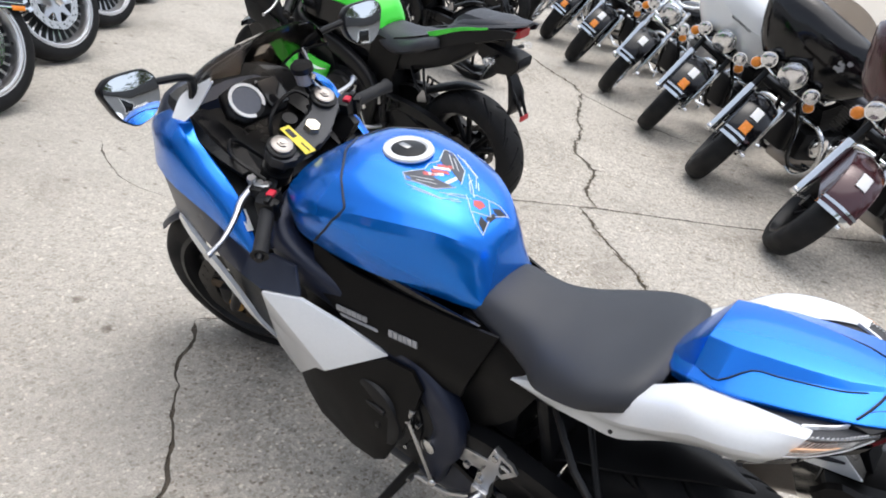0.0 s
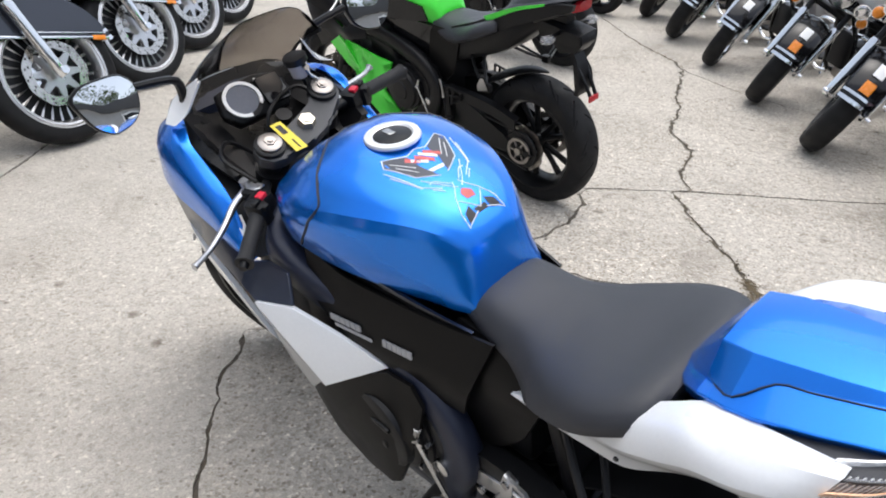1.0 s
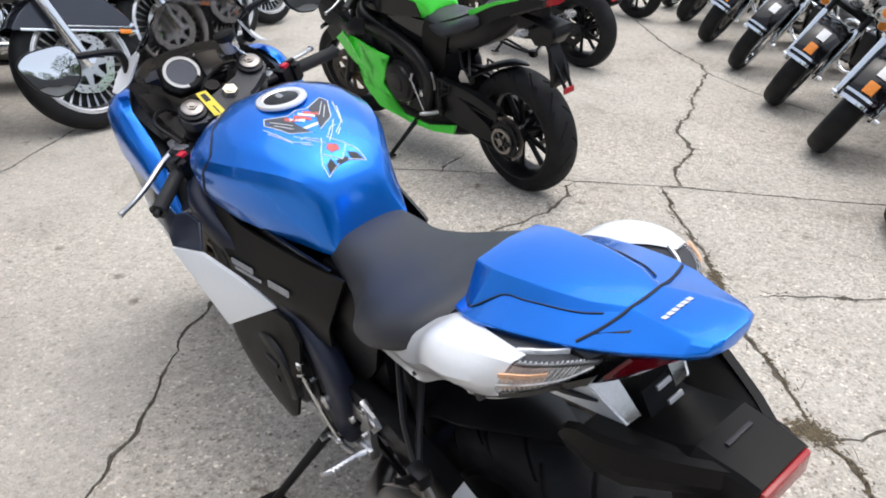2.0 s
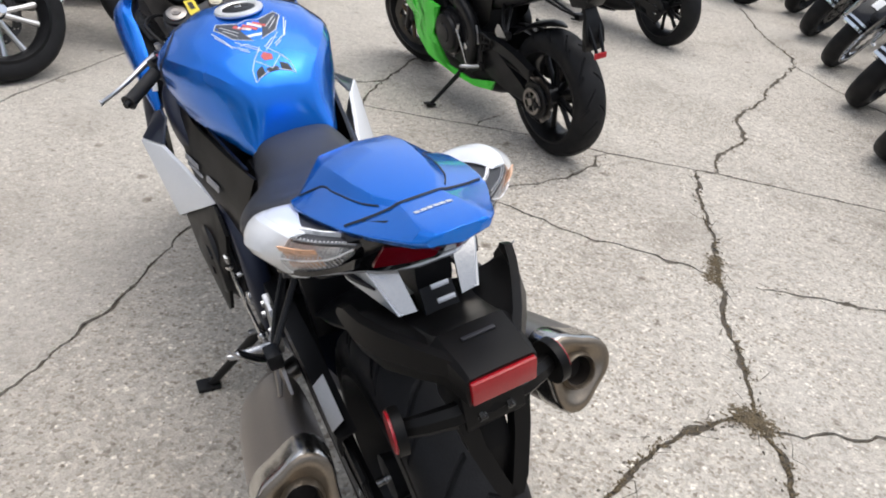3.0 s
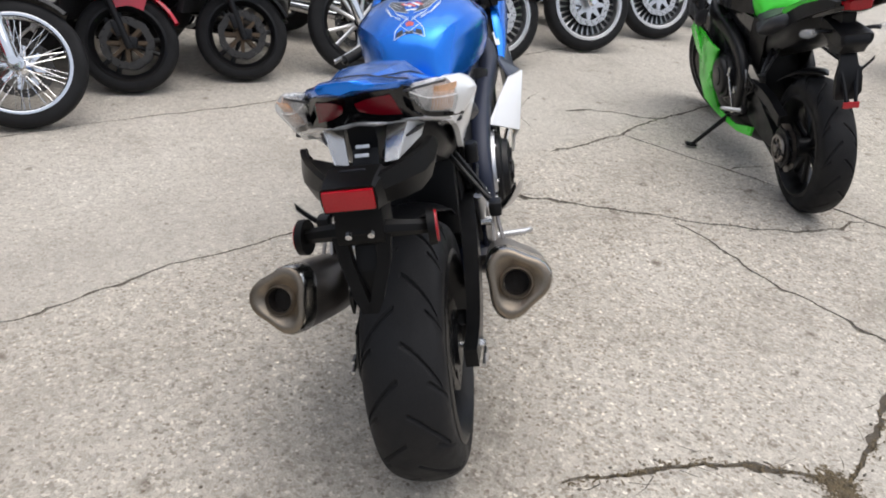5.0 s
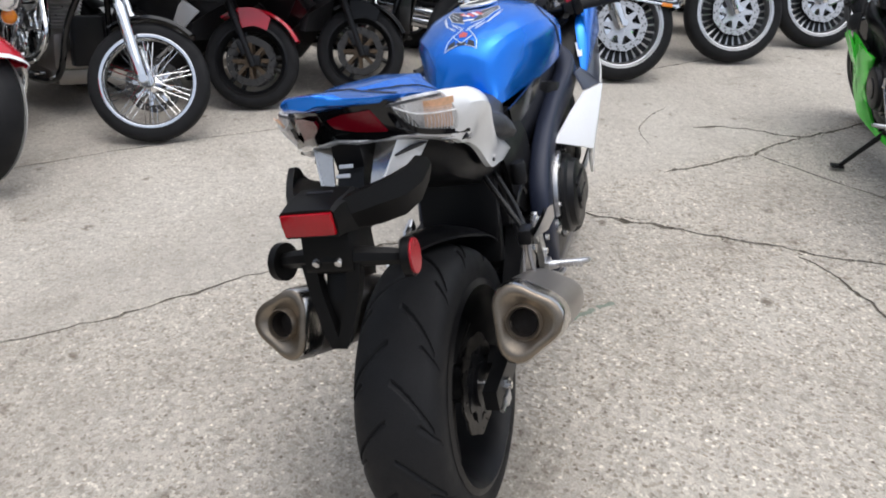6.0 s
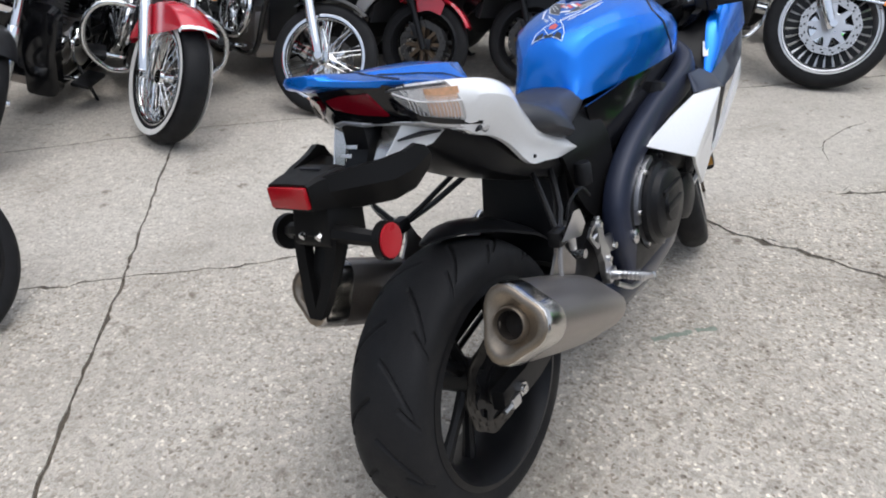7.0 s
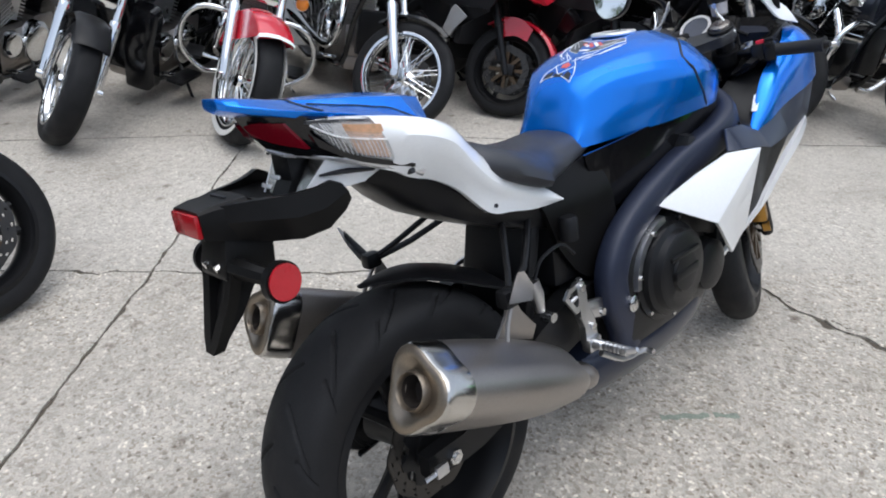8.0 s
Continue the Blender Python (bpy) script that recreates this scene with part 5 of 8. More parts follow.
        F("fork_collar", tube([top + AXIS * 0.01, top - AXIS * 0.010, top - AXIS * 0.012], [0.033, 0.033, 0.029], 28, 1), SATIN)
        F("fork_cap", join(tube([top - AXIS * 0.010, top - AXIS * 0.018, top - AXIS * 0.020], [0.026, 0.0255, 0.022], 28, 1), tube([top - AXIS * 0.020, top - AXIS * 0.0235], [0.0125, 0.012], 6, 1), disc(top - AXIS * 0.0245, AXIS, 0.006, 0.003, 12)), TITAN, "dull metal fork cap")
        if pods and s < 0:
            rc = top + Vector((0.040, 0.0, 0.036))
            F("brake_reservoir", tube([rc, rc + Vector((0, 0, 0.004)), rc + Vector((0.002, 0, 0.034))], [0.014, 0.020, 0.023], 24, 1), HAZE, "cloudy brake fluid cup")
            F("reservoir_cap", tube([rc + Vector((0.002, 0, 0.034)), rc + Vector((0.002, 0, 0.036)), rc + Vector((0.003, 0, 0.050)), rc + Vector((0.003, 0, 0.052))], [0.023, 0.027, 0.027, 0.023], 24, 1), PLASTIC, "black reservoir cap")
            F("reservoir_bolt", disc(rc + Vector((-0.024, 0.006, 0.030)), (1, -0.25, 0), 0.007, 0.014, 12), BOLT, "bright bolt")
            F("reservoir_stay", tube([rc + Vector((-0.022, 0.006, 0.030)), rc + Vector((-0.026, 0.0, 0.004)), top + Vector((-0.01, -0.035, -0.012))], 0.004, 6, 3), BOLT, "bent metal stay")
            F("reservoir_hose", tube([rc, rc + Vector((0.0, -0.01, -0.03)), top + Vector((0.03, -0.06, -0.03))], 0.005, 6, 4), PLASTIC)
        F("caliper", block(1.355, s * 0.095, 0.375, 0.045, 0.05, 0.10, 0.012, Matrix.Translation((1.355, 0, 0.375)) @ pose(0, 0, 0, 0, -24, 0) @ Matrix.Translation((-1.355, 0, -0.375))), GOLD if detail else SATIN, "front brake caliper")
        # clip-on bar
        b0, b1 = HEAD + Vector((0.045, s * 0.115, -0.055)), Vector((1.070, s * 0.340, 0.842))
        d = (b1 - b0).normalized()
        F("clip_on_clamp", disc(b0 + Vector((0.0, -s * 0.012, 0)), AXIS, 0.036, 0.034), SATIN)
        F("handlebar", tube([b0, b1], 0.011, 12, 1), SATIN)
        F("grip", tube([b0 + d * 0.115, b0 + d * 0.12, b1 - d * 0.012, b1], [0.019, 0.0165, 0.0165, 0.020], 16, 1), GRIP, "black rubber grip")
        F("bar_end", tube([b1, b1 + d * 0.012], [0.011, 0.008], 12, 1), SATIN)
        F("switchgear", block(0, 0, 0, 0.045, 0.05, 0.045, 0.01, Matrix.Translation(b0 + d * 0.085)), PLASTIC)
        F("switch", join(block(0, 0, 0, 0.018, 0.02, 0.010, 0.003, Matrix.Translation(b0 + d * 0.085 + Vector((-0.01, 0, 0.025))))), REDSW, "red switch")
        l0 = b0 + d * 0.06 + Vector((0.035, 0, 0.0))
        F("lever_perch", join(block(0, 0, 0, 0.05, 0.035, 0.03, 0.008, Matrix.Translation(l0 - Vector((0.012, 0, 0))))), SATIN)
        if pods:
            q0 = b0 + d * 0.085
            F("switch_pod", join(block(0, 0, 0, 0.050, 0.030, 0.052, 0.010, Matrix.Translation(q0 + d * 0.022)), block(0, 0, 0, 0.020, 0.016, 0.012, 0.004, Matrix.Translation(q0 + Vector((-0.022, 0, 0.018)) + d * 0.02))), PLASTIC)
            F("switch", block(0, 0, 0, 0.014, 0.020, 0.008, 0.003, Matrix.Translation(q0 + Vector((-0.006, 0, 0.030)) + d * 0.024)), SATIN)
            F("perch_clamp", join(block(0, 0, 0, 0.040, 0.026, 0.026, 0.007, Matrix.Translation(b0 + d * 0.052 + Vector((0.020, 0, 0.004)))), disc(b0 + d * 0.05 + Vector((0.046, 0, 0.014)), (0, 0, 1), 0.011, 0.022, 14), disc(b0 + d * 0.036 + Vector((0.054, 0, 0.008)), d, 0.010, 0.016, 12)), ALU, "bare aluminium lever perch")
        F("lever", tube([l0 + Vector((0.012, 0, 0.004)), l0 + d * 0.045 + Vector((0.034, 0, 0.0)), l0 + d * 0.10 + Vector((0.042, 0, -0.002)), l0 + d * 0.16 + Vector((0.060, 0, -0.006)), l0 + d * 0.205 + Vector((0.088, 0, -0.012)), l0 + d * 0.212 + Vector((0.092, 0, -0.012))], [0.010, 0.0085, 0.007, 0.006, 0.0065, 0.010], 10, 4), ALU, "polished hand lever")
    clamp = [(0.055, 0.14), (0.0, 0.145), (-0.03, 0.125), (-0.04, 0.05), (-0.055, 0.035), (-0.055, -0.035), (-0.04, -0.05), (-0.03, -0.125), (0.0, -0.145), (0.055, -0.14), (0.065, -0.09), (0.04, -0.04), (0.04, 0.04), (0.065, 0.09)]
    if pods:
        clamp = [(0.046, 0.132), (0.022, 0.142), (-0.004, 0.134), (-0.022, 0.108), (-0.022, 0.075), (-0.030, 0.048), (-0.042, 0.028), (-0.042, -0.028), (-0.030, -0.048), (-0.022, -0.075), (-0.022, -0.108), (-0.004, -0.134), (0.022, -0.142), (0.046, -0.132), (0.056, -0.104), (0.040, -0.078), (0.022, -0.055), (0.026, -0.026), (0.026, 0.026), (0.022, 0.055), (0.040, 0.078), (0.056, 0.104)]
    tc = slab(clamp, -0.014, 0.014, 0.005, Matrix.Translation(HEAD + Vector((0.004, 0, -0.006))) @ pose(0, 0, 0, 0, -23.8, 0) @ pose(0, 0, 0, 90, 0, 0))
    F("triple_clamp", tc, YOKE if pods else SATIN, "black top triple clamp")
    F("stem_nut", join(tube([HEAD - AXIS * 0.004, HEAD - AXIS * 0.02], [0.022, 0.018], 6, 1), disc(HEAD - AXIS * 0.02, AXIS, 0.011, 0.004, 16)), BRASSY, "hexagonal stem nut")
    F("ignition_lock", disc(HEAD + Vector((0.062, 0.0, 0.0)), AXIS, 0.018, 0.05, 20), SATIN)
    F("lower_clamp", block(0, 0, 0, 0.07, 0.26, 0.03, 0.01, Matrix.Translation(HEAD + Vector((0.02, 0, 0)) + AXIS * 0.2) @ pose(0, 0, 0, 0, -23.8, 0)), SATIN)
    F("front_fender", lathe([(0.300, -0.062), (0.312, -0.05), (0.318, 0), (0.312, 0.05), (0.300, 0.062), (0.297, 0.06), (0.314, 0), (0.297, -0.06)], 26, pose(1.408, 0, 0.300 + lift), 40, 112) if pods else lathe([(0.312, -0.07), (0.330, -0.055), (0.338, 0), (0.330, 0.055), (0.312, 0.07), (0.308, 0.068), (0.333, 0), (0.308, -0.068)], 26, pose(1.408, 0, 0.300 + lift), *((58, 112) if fenders is GLOSS else (28, 128))), fenders or NAVY, "painted front fender")
    for s in (1, -1):
        F("fender_stay", sheet([(1.31, 0.62), (1.42, 0.63), (1.52, 0.58)], [(1.34, 0.50), (1.42, 0.52), (1.50, 0.50)], s, lambda x, z: 0.072), fenders or NAVY)
    if detail:
        F("brake_hose", tube([(1.16, -0.14, 0.88), (1.22, -0.12, 0.93), (1.23, -0.02, 0.92), (1.22, 0.02, 0.84), (1.24, 0.05, 0.7)], 0.005, 6, 6), PLASTIC)
        F("clutch_cable", tube([(1.15, 0.16, 0.885), (1.23, 0.15, 0.925), (1.28, 0.07, 0.90), (1.20, 0.03, 0.80)], 0.005, 6, 6), PLASTIC)
        tm2 = Matrix.Translation((1.088, 0.061, 0.927)) @ pose(0, 0, 0, 0, -22, 4)
        tg = P("key_tag", slab_s([(-0.046, -0.0145), (0.044, -0.0135), (0.046, 0.0125), (-0.044, 0.0145)], tm2), YTAG, "yellow paper key tag")
        part("tag_print", slab_s([(0.008, -0.006), (0.036, -0.006), (0.036, 0.006), (0.008, 0.006)], tm2 @ pose(0, 0, 0.001)), INK, tg)
        part("tag_print", slab_s([(-0.040, -0.002), (-0.012, -0.002), (-0.012, 0.001), (-0.040, 0.001)], tm2 @ pose(0, 0, 0.001)), INK, tg)
    # tank
    tk = [(0.525, [(0, 0.832), (0.035, 0.831), (0.060, 0.826), (0.078, 0.812), (0.085, 0.803), (0.090, 0.795), (0.092, 0.782), (0, 0.775)]),
          (0.555, [(0, 0.892), (0.040, 0.890), (0.070, 0.880), (0.092, 0.862), (0.101, 0.846), (0.102, 0.815), (0.100, 0.782), (0, 0.77)]),
          (0.61, [(0, 0.935), (0.050, 0.932), (0.090, 0.918), (0.122, 0.893), (0.132, 0.874), (0.127, 0.825), (0.116, 0.784), (0, 0.76)]),
          (0.69, [(0, 0.972), (0.060, 0.968), (0.115, 0.950), (0.154, 0.918), (0.165, 0.896), (0.158, 0.835), (0.144, 0.790), (0, 0.76)]),
          (0.78, [(0, 0.994), (0.068, 0.990), (0.135, 0.968), (0.180, 0.928), (0.192, 0.905), (0.184, 0.842), (0.170, 0.797), (0, 0.77)]),
          (0.87, [(0, 0.995), (0.068, 0.991), (0.142, 0.965), (0.190, 0.920), (0.202, 0.898), (0.196, 0.845), (0.184, 0.802), (0, 0.78)]),
          (0.95, [(0, 0.966), (0.062, 0.962), (0.130, 0.938), (0.178, 0.902), (0.190, 0.882), (0.188, 0.84), (0.180, 0.802), (0, 0.79)]),
          (1.02, [(0, 0.915), (0.05, 0.913), (0.100, 0.902), (0.144, 0.876), (0.154, 0.862), (0.156, 0.835), (0.150, 0.81), (0, 0.80)])]
    if pods:
        tk = [(0.520, [(0, 0.812), (0.030, 0.812), (0.050, 0.811), (0.065, 0.809), (0.075, 0.805), (0.085, 0.797), (0.088, 0.784), (0, 0.775)]),
              (0.538, [(0, 0.880), (0.030, 0.878), (0.048, 0.872), (0.062, 0.862), (0.074, 0.845), (0.092, 0.815), (0.096, 0.784), (0, 0.77)]),
              (0.560, [(0, 0.920), (0.030, 0.918), (0.052, 0.912), (0.070, 0.902), (0.084, 0.880), (0.102, 0.825), (0.105, 0.785), (0, 0.765)]),
              (0.61, [(0, 0.950), (0.045, 0.948), (0.080, 0.941), (0.104, 0.930), (0.116, 0.908), (0.124, 0.835), (0.120, 0.787), (0, 0.76)]),
              (0.69, [(0, 0.976), (0.060, 0.973), (0.115, 0.958), (0.147, 0.938), (0.158, 0.915), (0.158, 0.840), (0.148, 0.792), (0, 0.76)]),
              (0.78, [(0, 0.993), (0.068, 0.990), (0.138, 0.965), (0.178, 0.932), (0.188, 0.908), (0.185, 0.845), (0.172, 0.797), (0, 0.77)]),
              (0.87, [(0, 0.994), (0.068, 0.991), (0.142, 0.963), (0.190, 0.918), (0.200, 0.894), (0.196, 0.845), (0.184, 0.802), (0, 0.78)]),
              (0.95, [(0, 0.966), (0.062, 0.962), (0.130, 0.936), (0.178, 0.894), (0.188, 0.872), (0.187, 0.838), (0.180, 0.802), (0, 0.79)]),
              (1.02, [(0, 0.915), (0.050, 0.913), (0.100, 0.902), (0.144, 0.876), (0.154, 0.862), (0.156, 0.835), (0.150, 0.81), (0, 0.80)])]
    tbm = loft([ring(x, h, 42, True) for x, h in tk], 4)
    tree = BVHTree.FromBMesh(tbm)
    tank_ob = P("tank", tbm, tank, "glossy painted fuel tank", 27)
    if detail:
        sm = []
        for i in range(43):
            th = -105 + 5 * i
            x = float(np.interp(abs(th), (0, 30, 47, 66, 85, 105), (0.955, 0.915, 0.868, 0.805, 0.850, 0.905)))
            out = Vector((0, math.sin(radians(th)), math.cos(radians(th))))
            h = tree.ray_cast(Vector((x, 0, 0.85)) + out * 0.5, -out)
            if h[0]:
                sm.append(h[0])
        part("tank_seam", tube(sm, 0.0028, 6, 2), INK, tank_ob)
        both = lambda o: [o, [(x, -y) for x, y in reversed(o)]]
        lay = lambda o: [(float(np.interp(x, (0.534, 0.612, 0.70, 0.79), (0.566, 0.632, 0.666, 0.760))), y) for x, y in o]
        for nm, ols, mt in (("emblem_wing", both([(0.792, 0.064), (0.774, 0.073), (0.722, 0.047), (0.702, 0.010), (0.736, 0.022), (0.768, 0.024)]), SMOKEINK),
                            ("emblem_mark", [[(0.768, 0.030), (0.760, 0.036), (0.742, 0.016), (0.748, 0.010)], [(0.764, 0.012), (0.756, 0.016), (0.730, -0.008), (0.738, -0.013)], [(0.766, -0.010), (0.758, -0.006), (0.738, -0.030), (0.748, -0.034)]], EMBRED),
                            ("emblem_bar", [[(0.760, 0.024), (0.753, 0.027), (0.734, 0.004), (0.740, 0.000)], [(0.766, 0.001), (0.759, 0.005), (0.736, -0.020), (0.743, -0.024)], [(0.722, 0.018), (0.714, 0.014), (0.712, -0.012), (0.720, -0.016)]], TAG),
                            ("emblem_tip", both([(0.566, 0.018), (0.556, 0.034), (0.536, 0.038), (0.542, 0.016)]) + [[(0.556, 0.014), (0.544, 0.012), (0.544, -0.012), (0.556, -0.014)]], INK),
                            ("emblem_mark", [[(0.604, 0.002), (0.594, 0.012), (0.578, 0.009), (0.576, -0.009), (0.592, -0.012)]], EMBRED)):
            for ol in ols:
                part(nm, decal(lay(ol), tree, 0.0006), mt, tank_ob)
        for yy in (1, -1):
            for q in ([(0.792, 0.064), (0.774, 0.073), (0.722, 0.047), (0.700, 0.008)], [(0.792, 0.064), (0.770, 0.022), (0.776, 0.0)], [(0.768, 0.080), (0.700, 0.056), (0.640, 0.028)], [(0.752, 0.079), (0.690, 0.056)], [(0.712, 0.046), (0.650, 0.022), (0.608, 0.004)], [(0.690, 0.040), (0.694, 0.030), (0.640, 0.010)], [(0.660, 0.044), (0.622, 0.028)], [(0.640, 0.006), (0.616, 0.010), (0.590, 0.026), (0.560, 0.040), (0.534, 0.042), (0.548, 0.010)], [(0.584, 0.026), (0.552, 0.0)], [(0.774, 0.060), (0.738, 0.030)], [(0.760, 0.058), (0.728, 0.034)]):
                pts, q = [], lay(q)
                for a, c0 in zip(q, q[1:]):
                    for k in range(8):
                        x, y = a[0] + (c0[0] - a[0]) * k / 7, (a[1] + (c0[1] - a[1]) * k / 7) * yy
                        h = tree.ray_cast(Vector((x, y, 1.3)), Vector((0, 0, -1)))
                        if h[0] and (not pts or (h[0] - pts[-1]).length > 0.002):
                            pts.append(h[0] + Vector((0, 0, 0.0002)))
                if len(pts) > 1:
                    part("emblem_line", tube(pts, 0.0011, 5, 1), TAG, tank_ob)
    if not pods:
        for s in (1, -1):
            part("tank_side", sheet([(0.60, 0.86), (0.70, 0.895), (0.82, 0.905), (0.96, 0.87)], [(0.58, 0.79), (0.72, 0.795), (0.85, 0.80), (0.98, 0.805)], s, lambda x, z: 0.209 - 1.15 * (x - 0.86) ** 2), GLOSS, tank_ob, "black tank side cover")
    capm = pose(0.803, 0.0, 0.9925, 0, 1, 0)
    c1 = lathe([(0.036, 0.0), (0.052, 0.0), (0.054, 0.004), (0.052, 0.008), (0.040, 0.009), (0.036, 0.006), (0.036, 0.0)], 40, capm @ pose(0, 0, 0, 90, 0, 0))
    part("filler_ring", c1, SILVERW if detail else SATIN, tank_ob, "pale brushed filler cap ring")
    c2 = tube([(0, 0, -0.002), (0, 0, 0.006), (0, 0, 0.008)], [0.037, 0.037, 0.033], 32, 1)
    c2.transform(capm)
    part("filler_cap", c2, SATIN, tank_ob)
    c3 = block(0.010, 0, 0.0085, 0.026, 0.014, 0.003, 0.001)
    c3.transform(capm)
    part("lock_flap", c3, STEEL, tank_ob)
    # seat
    if pods:
        st = [(0.56, [(0, 0.822), (0.045, 0.819), (0.074, 0.806), (0.082, 0.775), (0, 0.765)]),
              (0.50, [(0, 0.822), (0.055, 0.817), (0.086, 0.800), (0.097, 0.762), (0, 0.745)]),
              (0.43, [(0, 0.818), (0.062, 0.813), (0.096, 0.793), (0.110, 0.752), (0, 0.735)]),
              (0.375, [(0, 0.820), (0.082, 0.816), (0.122, 0.796), (0.134, 0.754), (0, 0.735)]),
              (0.33, [(0, 0.828), (0.105, 0.824), (0.153, 0.802), (0.160, 0.757), (0, 0.74)])]
    else:
        st = [(0.56, [(0, 0.825), (0.06, 0.82), (0.095, 0.80), (0.10, 0.77), (0, 0.76)]),
              (0.50, [(0, 0.822), (0.07, 0.815), (0.112, 0.790), (0.122, 0.745), (0, 0.735)]),
              (0.42, [(0, 0.818), (0.085, 0.812), (0.130, 0.785), (0.142, 0.735), (0, 0.725)]),
              (0.33, [(0, 0.828), (0.11, 0.824), (0.160, 0.800), (0.165, 0.755), (0, 0.74)])]
    st += [(0.24, [(0, 0.853), (0.12, 0.855), (0.174, 0.838), (0.172, 0.792), (0, 0.78)]),
           (0.175, [(0, 0.885), (0.10, 0.882), (0.155, 0.862), (0.152, 0.82), (0, 0.81)]),
           (0.145, [(0, 0.888), (0.09, 0.878), (0.130, 0.855), (0.125, 0.83), (0, 0.83)])]
    P("seat", loft([ring(x, h, 28) for x, h in st], 4), VINYL, "black vinyl rider seat", 60)
    if not pods:
        P("rear_pad", loft([ring(x, h, 16) for x, h in ((0.16, [(0, 0.915), (0.05, 0.912), (0.075, 0.895), (0.07, 0.87), (0, 0.87)]), (0.06, [(0, 0.985), (0.07, 0.98), (0.10, 0.955), (0.09, 0.92), (0, 0.92)]), (-0.10, [(0, 1.02), (0.065, 1.015), (0.09, 0.995), (0.08, 0.97), (0, 0.97)]), (-0.19, [(0, 1.022), (0.045, 1.018), (0.06, 1.005), (0.055, 0.99), (0, 0.99)]))], 3), VINYL, "black passenger pad", 60)
    # tail: painted cowl, white flanks, under-tray
    tm = tail_mat or tail
    if pods:
        sharp_tail(P, low, tm)
    else:
        P("seat_cowl", loft([ring(x, h, 20, True) for x, h in COWL], 2), tm, "painted tail cowl", 14)
        for s in (1, -1):
            P("tail_flank", sheet([(0.42, 0.80), (0.25, 0.86), (0.08, 0.935), (-0.14, 0.992), (-0.23, 1.0)], [(0.42, 0.715), (0.25, 0.775), (0.08, 0.86), (-0.12, 0.94), (-0.22, 0.975)], s, lambda x, z: 0.115 + 0.1 * min(0.0, x + 0.05) + 0.02 * max(0, x), 0.02, 20, 6), PLASTIC, "black tail side panel")
            P("tail_stripe", sheet([(0.22, 0.885), (0.05, 0.952), (-0.10, 0.99)], [(0.20, 0.865), (0.05, 0.935), (-0.10, 0.982)], s, lambda x, z: 0.118 + 0.1 * min(0.0, x + 0.05) + 0.02 * max(0, x), 0.004), tail)
            P("turn_stalk", tube([(-0.13, s * 0.04, 0.86), (-0.14, s * 0.10, 0.868), (-0.145, s * 0.13, 0.866)], [0.009, 0.008, 0.010], 8, 2), PLASTIC)
            P("turn_signal", ball((-0.15, s * 0.15, 0.866), (0.028, 0.035, 0.018)), CLEAR, "clear turn signal")
    if not pods:
        P("tail_lamp_housing", loft([ring(x, h, 20) for x, h in ((-0.03, [(0, 0.95), (0.07, 0.95), (0.09, 0.945), (0.09, 0.895), (0, 0.89)]), (-0.15, [(0, 0.992), (0.06, 0.990), (0.075, 0.980), (0.07, 0.937), (0, 0.93)]), (-0.205, [(0, 1.002), (0.045, 1.0), (0.055, 0.990), (0.05, 0.955), (0, 0.948)]))], 3), GLOSS, "gloss black tail lamp housing")
        P("tail_lamp", loft([ring(x, h, 16, True) for x, h in ((-0.14, [(0, 0.99), (0.05, 0.988), (0.072, 0.978), (0.07, 0.95), (0, 0.945)]), (-0.20, [(0, 1.0), (0.045, 0.998), (0.06, 0.99), (0.055, 0.958), (0, 0.952)]), (-0.222, [(0, 0.998), (0.03, 0.996), (0.04, 0.988), (0.036, 0.962), (0, 0.958)]))], 2), LENSRED, "red tail lamp lens")
    P("tail_tray", loft([ring(x, h, 16) for x, h in ((0.46, [(0, 0.74), (0.09, 0.74), (0.11, 0.70), (0.09, 0.62), (0, 0.60)]), (0.28, [(0, 0.78), (0.10, 0.78), (0.118, 0.74), (0.10, 0.68), (0, 0.67)]), (0.10, [(0, 0.86), (0.10, 0.86), (0.12, 0.83), (0.10, 0.76), (0, 0.75)]), (-0.03, [(0, 0.92), (0.04, 0.92), (0.045, 0.90), (0.04, 0.86), (0, 0.85)]), (-0.15, [(0, 0.95), (0.02, 0.95), (0.026, 0.935), (0.024, 0.87), (0, 0.86)]))], 3), PLASTIC, "black under-tail tray")
    if not pods:
        hg = [(-0.24, [(0, 0.872), (0.045, 0.872), (0.062, 0.866), (0.062, 0.85), (0.056, 0.83), (0, 0.825)]),
              (-0.20, [(0, 0.885), (0.045, 0.884), (0.062, 0.876), (0.062, 0.85), (0.055, 0.815), (0, 0.81)]),
              (-0.12, [(0, 0.900), (0.036, 0.898), (0.055, 0.885), (0.055, 0.86), (0.05, 0.82), (0, 0.815)]),
              (-0.02, [(0, 0.915), (0.035, 0.91), (0.05, 0.895), (0.05, 0.87), (0.04, 0.83), (0, 0.825)])]
        ph = P("plate_hanger", loft([ring(x, h, 20, True) for x, h in hg], 2), PLASTIC, "black plastic plate hanger", 24)
        part("marker_lamp", block(-0.285, 0.0, 0.60, 0.010, 0.062, 0.026, 0.003), REFLEX, ph, "red plate reflector")
